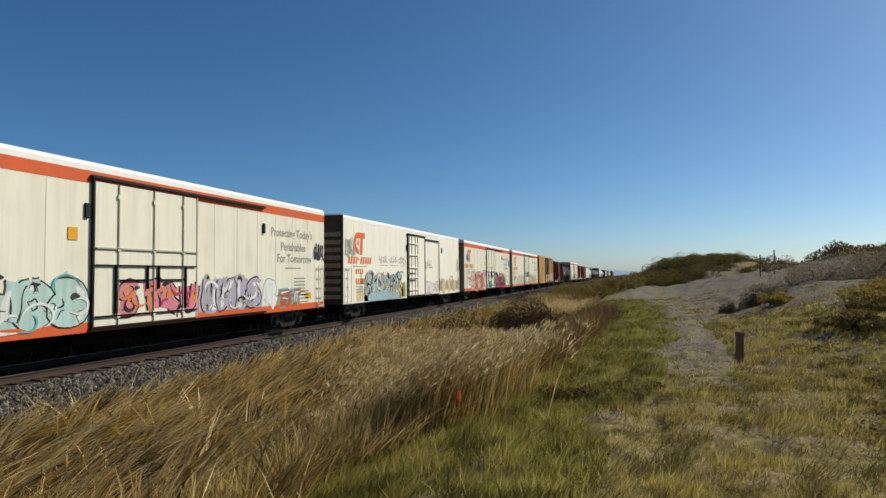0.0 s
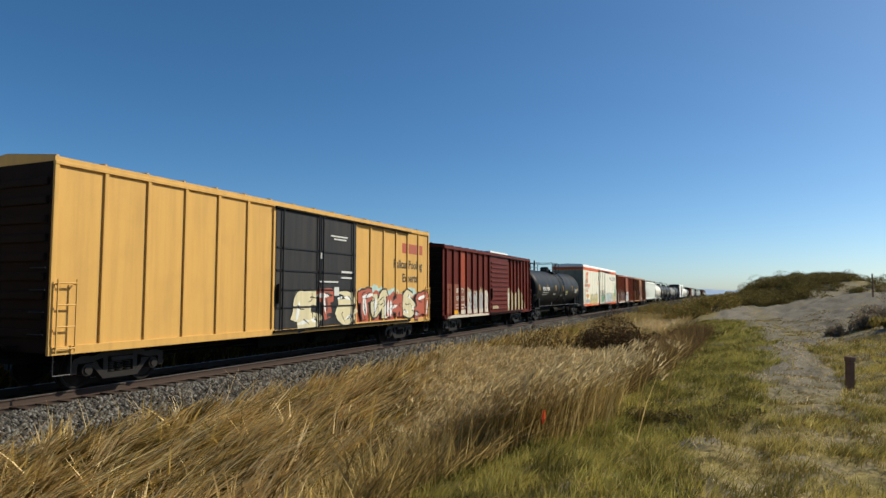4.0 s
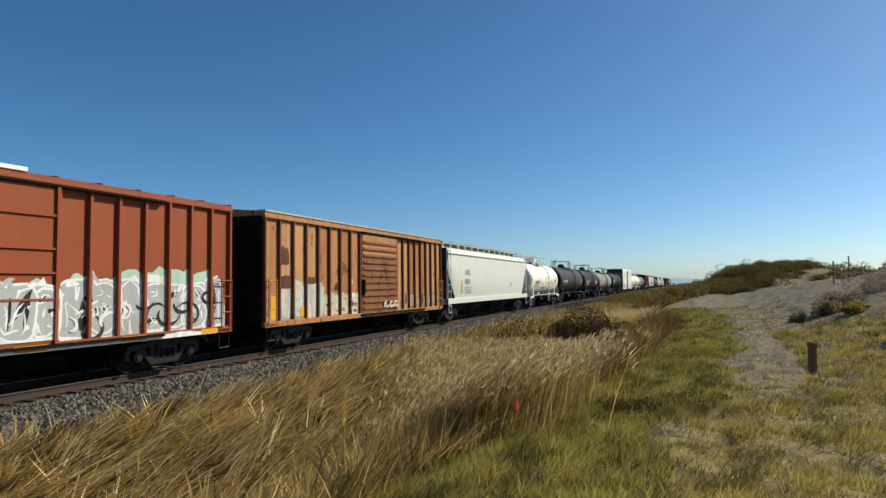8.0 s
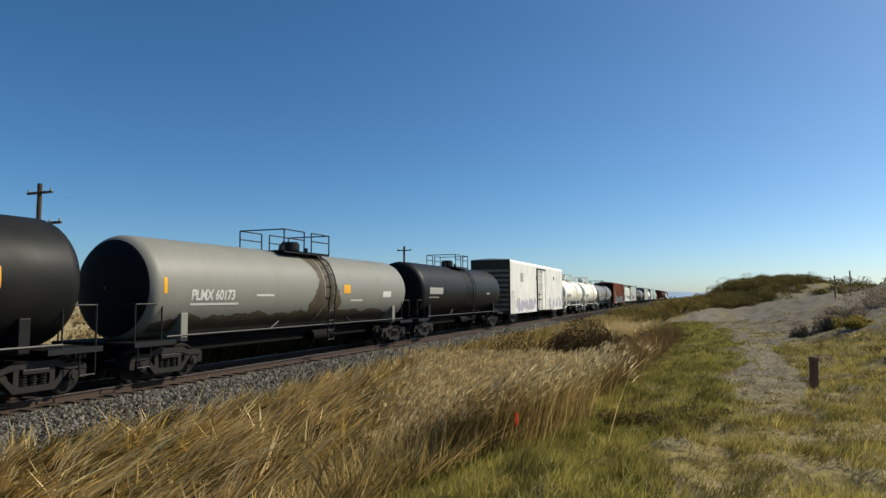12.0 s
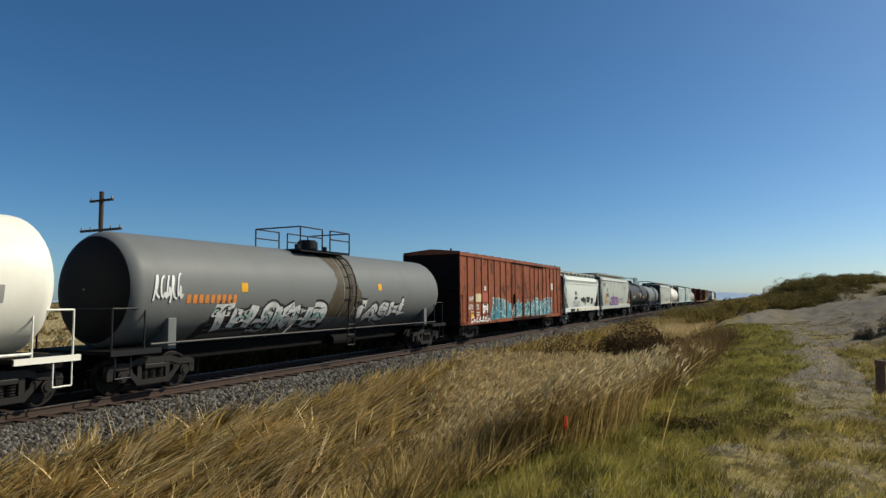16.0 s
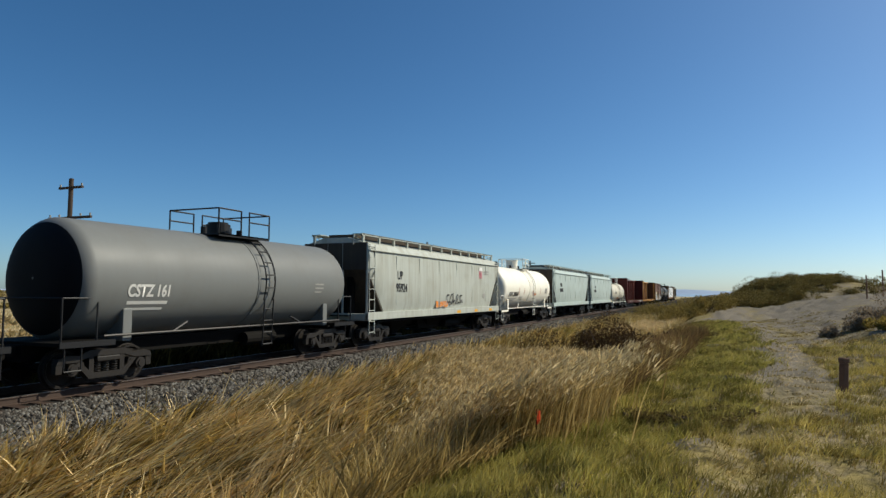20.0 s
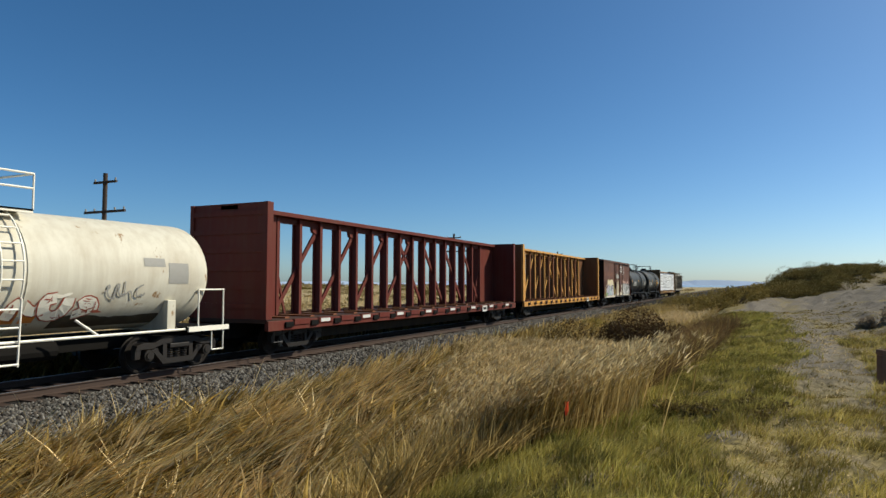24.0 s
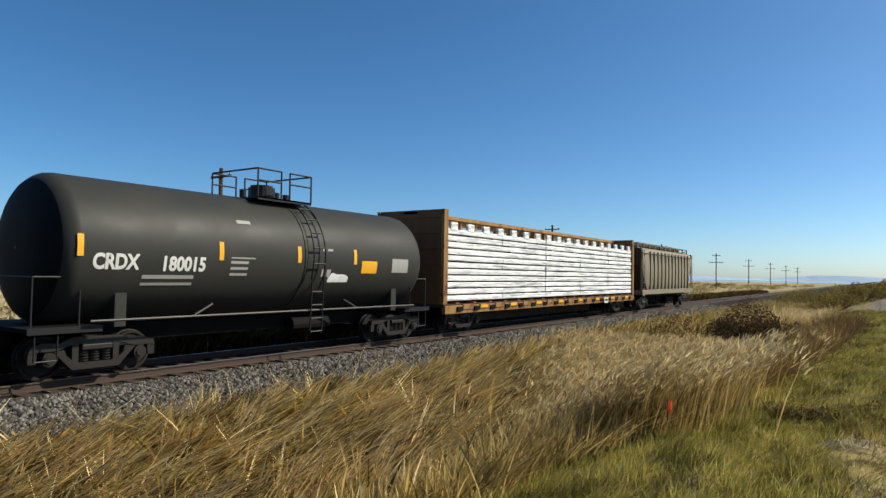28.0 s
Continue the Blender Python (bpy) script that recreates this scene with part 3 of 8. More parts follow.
def ladder(c, x, y, z0, z1, material, w=0.42, step=0.38, standoff=0.09):
    rows = [((x + standoff, y - w / 2, z0), (x + standoff, y - w / 2, z1)), ((x + standoff, y + w / 2, z0), (x + standoff, y + w / 2, z1))]
    n = int((z1 - z0) / step)
    for i in range(n + 1):
        z = z0 + 0.08 + i * (z1 - z0 - 0.16) / max(1, n)
        rows.append(((x + standoff, y - w / 2, z), (x + standoff, y + w / 2, z)))
    for z in (z0 + 0.1, z1 - 0.1):
        for s in (-1, 1):
            rows.append(((x, y + s * w / 2, z), (x + standoff, y + s * w / 2, z)))
    return part("ladder", rods(rows, 0.019, 6), material, c)


def lettering(c, words, y, z, size, material, x=HALF, name="lettering", surf=None, bold=0.0, squeeze=1.0, slant=0.0):
    """Stencilled words that run along +y on the near side."""
    cu = bpy.data.curves.new("words", "FONT")
    cu.body, cu.size, cu.offset, cu.shear, cu.resolution_u = words, size, bold, slant, 3
    tmp = new("words", cu)
    bpy.context.view_layer.update()
    me = bpy.data.meshes.new_from_object(tmp.evaluated_get(bpy.context.evaluated_depsgraph_get()))
    bpy.data.objects.remove(tmp)
    bpy.data.curves.remove(cu)
    for v in me.vertices:
        a, h = y + v.co.x * squeeze, z + v.co.y
        v.co = surf(a, h, 0.008) if surf else (x + 0.007, a, h)
    me.name = name
    me.materials.clear()
    me.materials.append(material)
    ob = new(name, me)
    ob.parent = c
    return ob


def patch(bm, pts, surf, off):
    bm.faces.new([bm.verts.new(surf(y, z, off)) for y, z in pts])


def flat(x):
    return lambda y, z, off: (x + off, y, z)


def bars(c, rows, material, name="stencil_bar", x=HALF, surf=None):
    """Plain painted bars (y, z, width, height), each its own: writing too small to read, labels, tape."""
    s = surf or flat(x)
    for y, z, w, h in rows:
        bm = bmesh.new()
        k, q = max(1, int(w / 0.5)), max(1, int(h / (0.06 if surf else 0.2)))
        grid = [[bm.verts.new(s(y + w * i / k, z + h * j / q, 0.006)) for j in range(q + 1)] for i in range(k + 1)]
        for i in range(k):
            for j in range(q):
                bm.faces.new((grid[i][j], grid[i + 1][j], grid[i + 1][j + 1], grid[i][j + 1]))
        part(name, bm, material, c)


def pieces(name, rows, material, parent, bevel=0.0):
    """A part for each box."""
    for r in rows:
        o = part(name, boxes([r], bevel), material, parent)
    return o


def stroke(bm, pts, w, surf, off, r, slot=0, taper=True):
    """A brush line of changing width through (y, z) points."""
    fine = []
    for (a, b), (p, q) in zip(pts, pts[1:]):
        n = max(2, int(math.hypot(p - a, q - b) / 0.12))
        fine += [(a + (p - a) * i / n, b + (q - b) * i / n) for i in range(n)]
    fine.append(pts[-1])
    for _ in range(3):
        fine = [fine[0]] + [((a[0] + 2 * b[0] + d[0]) / 4, (a[1] + 2 * b[1] + d[1]) / 4) for a, b, d in zip(fine, fine[1:], fine[2:])] + [fine[-1]]
    lv, rv = [], []
    for i, (a, b) in enumerate(fine):
        p, q = fine[max(0, i - 1)], fine[min(len(fine) - 1, i + 1)]
        dy, dz = q[0] - p[0], q[1] - p[1]
        k = math.hypot(dy, dz) or 1
        u = i / (len(fine) - 1)
        ww = w / 2 * (1 + 0.3 * noise.noise((a * 3, b * 3, r))) * (min(1, 0.25 + 3 * u, 0.25 + 3 * (1 - u)) if taper else 1)
        lv.append(bm.verts.new(surf(a - dz / k * ww, b + dy / k * ww, off + 0.0004 * u)))
        rv.append(bm.verts.new(surf(a + dz / k * ww, b - dy / k * ww, off + 0.0004 * u)))
    for i in range(len(lv) - 1):
        bm.faces.new((rv[i], rv[i + 1], lv[i + 1], lv[i])).material_index = slot


# bent strokes of sprayed characters, in a box one wide and one high
ROUND_FORMS = [
    [[(0.92, 0.80), (0.55, 0.98), (0.12, 0.78), (0.5, 0.5), (0.9, 0.25), (0.5, 0.03), (0.06, 0.16)]],
    [[(0.14, 0.0), (0.10, 1.0)], [(0.86, 0.0), (0.92, 1.0)], [(0.1, 0.45), (0.9, 0.55)]],
    [[(0.10, 1.0), (0.14, 0.15), (0.5, 0.02), (0.88, 0.2), (0.92, 1.0)]],
    [[(0.12, 0.0), (0.12, 1.0), (0.9, 0.95)], [(0.12, 0.5), (0.75, 0.55)], [(0.12, 0.03), (0.95, 0.08)]],
    [[(0.12, 0.0), (0.15, 0.97), (0.85, 0.8), (0.2, 0.5), (0.95, 0.0)]],
    [[(0.05, 0.0), (0.45, 1.0), (0.95, 0.0)], [(0.25, 0.38), (0.75, 0.38)]],
]
CUT_FORMS = [
    [[(0.10, 0.0), (0.08, 1.0), (0.9, 0.05), (0.92, 1.0)]],
    [[(0.5, 0.98), (0.1, 0.7), (0.12, 0.2), (0.5, 0.02), (0.9, 0.25), (0.88, 0.75), (0.5, 0.98)]],
    [[(0.12, 0.0), (0.12, 1.0)], [(0.95, 1.0), (0.2, 0.5), (1.0, -0.02)]],
    [[(0.92, 0.85), (0.5, 1.0), (0.1, 0.6), (0.2, 0.1), (0.6, 0.0), (0.95, 0.2), (0.9, 0.5), (0.55, 0.48)]],
    [[(0.05, 1.0), (0.95, 0.95)], [(0.5, 0.95), (0.45, 0.0)]],
]
FORMS = ROUND_FORMS + CUT_FORMS


def spray(c, y0, y1, z0, z1, key, x=HALF, surf=None, off=0.004, seed=1, label="", name="graffiti"):
    """A sprayed ground with a ragged top edge."""
    s = surf or flat(x)
    bm = bmesh.new()
    n = max(6, int((y1 - y0) / 0.12))
    cols = []
    for i in range(n + 1):
        u = i / n
        y = y0 + (y1 - y0) * u
        up = (z1 - z0) * (0.82 + 0.30 * noise.noise((y * 1.3, seed * 3.1, 0)) + 0.16 * noise.noise((y * 5, seed, 4))) * min(1.0, 0.55 + 5 * u, 0.55 + 5 * (1 - u))
        cols.append([bm.verts.new(s(y, z0 + up * k / 4, off)) for k in range(5)])
    for a, b in zip(cols, cols[1:]):
        for k in range(4):
            bm.faces.new((a[k], b[k], b[k + 1], a[k + 1]))
    return part(name, bm, M[key], c, label)


def graffiti(c, y0, y1, z0, z1, n, fill, line, back=None, second=None, x=HALF, surf=None, seed=1, edge=0.055, label="", alt=None, marks=7, alt_line=None, body=False):
    """A painted piece: a sprayed ground, then n fat characters of bent strokes with rims, inner cuts and highlights."""
    rg = random.Random(seed)
    s = surf or flat(x)
    root = spray(c, y0 - 0.15, y1 + 0.15, z0, z1 + 0.1, back, x, surf, 0.004, seed, label) if back else c
    step, h = (y1 - y0) / n, z1 - z0
    last = None
    for i in range(n):
        bm = bmesh.new()
        w = step * rg.uniform(1.18, 1.38)
        hh = h * rg.uniform(0.88, 1.04)
        thick = min(0.44 * w, 0.36 * hh)
        ay, az = y0 + step * (i - 0.1) + thick * 0.45, z0 + thick * 0.5 + (h - hh) * rg.random()
        bw, bh, lean = w - thick * 0.75, hh - thick, rg.uniform(-0.12, 0.16)
        kind = rg.choice([k for k in range(len(FORMS)) if k != last])
        last = kind
        lines, turn = [], rg.random() < 0.5
        for form in FORMS[kind]:
            lines.append([(ay + bw * ((1 - u if turn else u) + rg.uniform(-0.11, 0.11) + lean * v), az + bh * (v + rg.uniform(-0.08, 0.08))) for u, v in form])
        if rg.random() < 0.4:
            p = rg.choice(lines)[-1]
            lines.append([p, (p[0] + rg.uniform(0.1, 0.4) * bw, p[1] + rg.uniform(-0.1, 0.2) * bh)])
        o = 0.007 + 0.006 * (i % 2)
        if body:
            cy, cz = ay + bw / 2 + lean * bw / 2, az + bh / 2
            for grow, slot, lift in ((edge, 0, 0.0), (0.0, 1, 0.0011)):
                rim = []
                for q in range(28):
                    t = 2 * math.pi * q / 28
                    e = 1 + 0.16 * noise.noise((math.cos(t) * 1.6 + seed, math.sin(t) * 1.6, i * 3.7))
                    ry, rz = (w * 0.47) * e + grow, (hh * 0.47) * e + grow
                    rim.append((cy + ry * math.copysign(abs(math.cos(t)) ** 0.5, math.cos(t)), cz + rz * math.copysign(abs(math.sin(t)) ** 0.5, math.sin(t))))
                hub = bm.verts.new(s(cy, cz, o - 0.0035 + lift))
                vs = [bm.verts.new(s(a, b, o - 0.0035 + lift)) for a, b in rim]
                for q in range(28):
                    bm.faces.new((hub, vs[q], vs[(q + 1) % 28])).material_index = slot
        for k, ln in enumerate(lines):
            stroke(bm, ln, thick + 2 * edge, s, o + k * 0.0004, seed, 0, False)
        for k, ln in enumerate(lines):
            stroke(bm, ln, thick, s, o + 0.0022 + k * 0.0004, seed, 1, False)
        for k in range(marks):
            ln = rg.choice(lines)
            j = rg.randrange(len(ln) - 1)
            (a, b), (p, q) = ln[j], ln[j + 1]
            u, e, f = rg.uniform(0, 0.6), rg.uniform(-0.34, 0.34) * thick, rg.uniform(-0.34, 0.34) * thick
            v = min(1, u + rg.uniform(0.25, 0.5))
            stroke(bm, [(a + (p - a) * u + e, b + (q - b) * u + f), (a + (p - a) * (u + v) / 2 - e, b + (q - b) * (u + v) / 2 + f), (a + (p - a) * v + e, b + (q - b) * v - f)], rg.uniform(0.025, 0.05) * min(1, h), s, o + 0.0042 + k * 0.0001, seed, 0)
        for k in range(rg.randint(1, 3)):
            p = rg.choice(lines)[rg.choice((0, -1))]
            stroke(bm, [p, (p[0] + rg.uniform(-0.2, 0.3) * bw, p[1] + rg.uniform(0.05, 0.2) * bh), (p[0] + rg.uniform(-0.1, 0.5) * bw, p[1] + rg.uniform(-0.05, 0.25) * bh)], thick * 0.3, s, o + 0.0030 + k * 0.0002, seed, 1 if k else 0)
        if second:
            for k in range(3):
                ln = rg.choice(lines)
                j = rg.randrange(len(ln) - 1)
                (a, b), (p, q) = ln[j], ln[j + 1]
                e = rg.uniform(-0.25, 0.25) * thick
                stroke(bm, [(a + e, b), ((a + p) / 2 + e * 1.5, (b + q) / 2), (a + (p - a) * 0.8 + e, b + (q - b) * 0.8)], thick * rg.uniform(0.2, 0.4), s, o + 0.0034 + k * 0.0002, seed + 2, 2)
        ob = part("letter_shape", bm, M[alt_line if alt_line and i % 2 else line], root)
        ob.data.materials.append(M[alt if alt and i % 2 else fill])
        if second:
            ob.data.materials.append(M[second])
    return root


def swirls(c, y0, y1, z0, z1, n, keys, x=HALF, surf=None, seed=1, w=0.09, off=0.024):
    """Curling spray lines in several colours over a piece."""
    rg = random.Random(seed)
    s = surf or flat(x)
    for i in range(n):
        bm = bmesh.new()
        cy, cz = y0 + (y1 - y0) * (i + rg.random()) / n, rg.uniform(z0 + 0.15, z1 - 0.15)
        r0, t0, way = rg.uniform(0.14, 0.36) * (z1 - z0), rg.uniform(0, 6.28), rg.choice((-1, 1))
        turn = rg.uniform(2.2, 5.0)
        pts = []
        for k in range(9):
            t = t0 + way * turn * k / 8
            q = r0 * (1 - 0.55 * k / 8)
            pts.append((cy + q * 1.25 * math.cos(t), min(z1, max(z0, cz + q * math.sin(t)))))
        stroke(bm, pts, w * rg.uniform(0.6, 1.3), s, off + i * 0.0003, seed, 0, True)
        part("spray_line", bm, M[rg.choice(keys)], c)


def scrawl(c, y0, y1, z0, z1, n, key, x=HALF, surf=None, seed=1, w=0.05):
    """A thin one-colour tag: n looping pen strokes."""
    rg = random.Random(seed)
    s = surf or flat(x)
    step = (y1 - y0) / n
    for i in range(n):
        bm = bmesh.new()
        a, h = y0 + step * i, z1 - z0
        e = lambda: rg.uniform(-0.15, 0.15)
        pts = [(a + step * (u + e()), z0 + h * min(1, max(0, v + e()))) for u, v in rg.choice((((0.0, 0.1), (0.25, 0.9), (0.6, 1.0), (0.5, 0.5), (0.15, 0.45), (0.7, 0.1), (1.1, 0.3)), ((0.1, 1.0), (0.15, 0.0), (0.5, 0.6), (0.8, 0.5), (0.75, 0.05), (1.15, 0.2)), ((0.9, 0.8), (0.3, 0.8), (0.15, 0.2), (0.7, 0.05), (0.85, 0.6), (0.9, 0.0), (1.2, 0.3)), ((0.0, 0.5), (0.7, 0.7), (0.4, 1.0), (0.1, 0.4), (0.5, 0.0), (1.1, 0.15))))]
        stroke(bm, pts, w, s, 0.02 + i * 0.0004, seed, 0, False)
        part("tag_stroke", bm, M[key], c)


def underframe(c, h, z=0.62, material="steel_dark"):
    bm = boxes([(-0.32, 0.32, -h + 0.2, h - 0.2, z, z + 0.42), (-0.75, 0.6, -1.6, 1.2, 0.42, 0.92), (-1.4, 1.4, -h + 0.3, h - 0.3, z + 0.28, z + 0.36)], 0.02)
    rod(bm, (0.75, 1.0, 0.62), (0.75, 3.0, 0.62), 0.22, 12)
    part("underframe", bm, M[material], c)
    part("brake_rod", rods([((0.5, -h + 2.2, 0.55), (0.5, h - 2.2, 0.58)), ((-0.4, -h + 2.2, 0.5), (-0.4, h - 2.2, 0.5))], 0.025), M["steel_dark"], c)


def running_gear(c, h, inset, end=None):
    for s in (-1, 1):
        truck(c, s * (h - inset))
        coupler(c, s * (end if end else h + 0.05))


# ---- boxcars ----
def boxcar(y0, y1, paint_key, label, top=4.52, foot=0.92, ribs=7, door=(0.0, 3.0), door_kind="sliding", door_key=None, roof_key=None, rib_key=None, category="boxcar", roof_label="", odd=None, depth=0.05, sheets=(), lead=0.0):
    c, h = car("boxcar", y0, y1, label, category)
    col = M[paint_key]
    inner = HALF + 0.015 - depth
    half_rib = 0.05 if depth < 0.08 else 0.04
    part("body", boxes([(-inner, inner, -h + 0.04, h - 0.04, foot, top - 0.08)], 0.02), col, c)
    # roof: a shallow ridge with raised seams
    bm = bmesh.new()
    rise = 0.14
    sec = [(-HALF, top - 0.10), (-HALF, top), (0, top + rise), (HALF, top), (HALF, top - 0.10)]
    loft(bm, [[(x, y, z) for x, z in sec] for y in (-h, h)])
    roof = part("roof", bm, M[roof_key or paint_key], c, roof_label)
    bm = bmesh.new()
    k = int(2 * h / 1.1)
    for i in range(k + 1):
        y = -h + 0.05 + i * (2 * h - 0.1) / k
        loft(bm, [[(x, y + dy, z) for dy, z in ((-0.03, zz), (0.03, zz), (0.03, zz + 0.035), (-0.03, zz + 0.035))] for x, zz in ((-HALF, top - 0.003), (0, top + rise - 0.003), (HALF, top - 0.003))])
    part("roof_seam", bm, M[roof_key or paint_key], roof)
    d0, d1 = door[0] - door[1] / 2, door[0] + door[1] / 2
    # ribs stand proud on both sides of the door
    places = [(-h + 0.05 + lead) + (d0 + h - 0.1 - lead) * i / ribs for i in range(ribs + 1)] + [d1 + 0.05 + (h - 0.1 - d1) * i / ribs for i in range(ribs + 1)]
    bm0 = boxes([(inner - 0.01, HALF + 0.015, -half_rib, half_rib, foot + 0.12, top - 0.12)], 0.012)
    rib = part("rib", bm0, M[rib_key or paint_key], c)
    rib.matrix_basis = pose(0, places[0], 0)
    for y in places[1:]:
        again(rib, c, pose(0, y, 0))
    for y in (-h + 0.05, 0, h - 0.05):
        again(rib, c, pose(0, y, 0, 0, 0, 180))
    for i, (a, bb) in enumerate(zip(places, places[1:])):
        if sheets and i != ribs:
            part("side_sheet", boxes([(inner - 0.01, inner + 0.002, a + half_rib, bb - half_rib, foot + 0.13, top - 0.17)]), M[sheets[i * 5 % len(sheets)]], c)
    if odd is not None:
        a, bb = places[odd] + 0.05, places[odd + 1] - 0.05
        part("side_panel", boxes([(inner, inner + 0.012, a, bb, foot + 0.14, top - 0.14)]), M["box_bright_red"], c, "brighter repainted panel")
    for s in (-1, 1):
        x0, x1 = (inner - 0.02, HALF + 0.025) if s > 0 else (-HALF - 0.025, -inner + 0.02)
        part("side_sill", boxes([(x0, x1, -h, h, foot - 0.05, foot + 0.13)], 0.01), col, c)
        part("top_chord", boxes([(x0, x1, -h, h, top - 0.17, top - 0.09)], 0.01), col, c)
    # ends with pressed horizontal ribs
    for s in (-1, 1):
        rows = []
        nn = 9
        for i in range(nn):
            z = foot + 0.3 + i * (top - foot - 0.5) / nn
            rows.append((-inner + 0.12, inner - 0.12, *sorted((s * (h - 0.05), s * (h + 0.05))), z, z + 0.17))
        # the ends carry their shade in the colour, together with soot
        part("end_sheet", boxes([(-inner + 0.01, inner - 0.01, *sorted((s * (h - 0.04), s * (h - 0.012))), foot, top - 0.09)]), M["end_shade_soot"], c, "end darkened by painted shade and soot")
        pieces("end_rib", rows, M["end_shade_soot"], c, 0.03)
        rail_rows = [((HALF - 0.03, s * (h + 0.09), z), (HALF - 0.5, s * (h + 0.09), z)) for z in (1.3, 1.75, 2.2, 2.65)]
        for row in rail_rows:
            part("end_grab_iron", rods([row], 0.015), M["black_iron"], c)
        part("brake_platform", boxes([(-0.7, 0.7, *sorted((s * (h + 0.05), s * (h + 0.3))), 1.02, 1.06)]), M["steel_dark"], c)
    # doors
    dk = M[door_key or paint_key]
    hi = top - 0.22
    dm = part("door", boxes([(inner, HALF + 0.03, d0, d1, foot + 0.10, hi)], 0.02), dk, c)
    if door_kind == "sliding":
        rows = []
        nn = 11
        for i in range(nn):
            z = foot + 0.25 + i * (hi - foot - 0.4) / nn
            rows.append((HALF + 0.02, HALF + 0.085, d0 + 0.12, d1 - 0.12, z, z + 0.11))
        pieces("door_corrugation", rows, dk, dm, 0.02)
    elif door_kind == "panel":
        pieces("door_rail", [(HALF + 0.03, HALF + 0.075, d0 + 0.04, d1 - 0.04, z, z + 0.045) for z in (foot + 1.0, foot + 1.55, foot + 2.05, foot + 2.75)], dk, dm)
        pieces("door_edge", [(HALF + 0.03, HALF + 0.09, y, y + 0.07, foot + 0.1, hi) for y in (d0, d1 - 0.07)], dk, dm)
        for y in (d0 - 0.28, d0 - 0.14):
            part("locking_bar", rods([((HALF + 0.05, y, foot + 0.1), (HALF + 0.05, y, hi))], 0.03, 8), M["black_iron"], dm)
    else:
        mid = (d0 + d1) / 2
        rows = [((HALF + 0.09, y, foot + 0.1), (HALF + 0.09, y, hi)) for y in (d0 + 0.3, mid - 0.12, mid + 0.12, d1 - 0.3)]
        for r2 in rows:
            part("locking_bar", rods([r2], 0.028, 8), dk if door_kind == "plug" else M["black_iron"], dm)
        pieces("door_rail", [(HALF + 0.03, HALF + 0.06, d0 + 0.05, d1 - 0.05, z, z + 0.05) for z in (foot + 0.75, foot + 1.3, foot + 1.9, foot + 2.6)], dk if door_kind == "plug" else M["black_iron"], dm)
    part("door_latch", boxes([(HALF + 0.05, HALF + 0.13, d0 + 0.06, d0 + 0.18, foot + 0.9, foot + 1.5)], 0.02), M["steel_dark"], dm)
    far = max(d1 + door[1] * 0.95, d1 + 1.0)
    part("door_track", boxes([(inner, HALF + 0.085, d0 - 0.05, min(far, h - 0.3), foot + 0.02, foot + 0.09)]), M["steel_dark"], c)
    part("door_hood", boxes([(inner, HALF + 0.10, d0 - 0.05, min(far, h - 0.3), hi + 0.005, hi + 0.06)]), M["steel_dark"], c)
    for y in (-h + 0.32, h - 0.32):
        ladder(c, HALF, y, foot + 0.0, foot + 1.5, col)
        part("stirrup_step", rods([((HALF, y - 0.2, foot), (HALF, y - 0.2, 0.45)), ((HALF, y + 0.2, foot), (HALF, y + 0.2, 0.45)), ((HALF, y - 0.2, 0.45), (HALF, y + 0.2, 0.45))], 0.018), M["black_iron"], c)
    underframe(c, h)
    running_gear(c, h, 2.1)
    return c, h


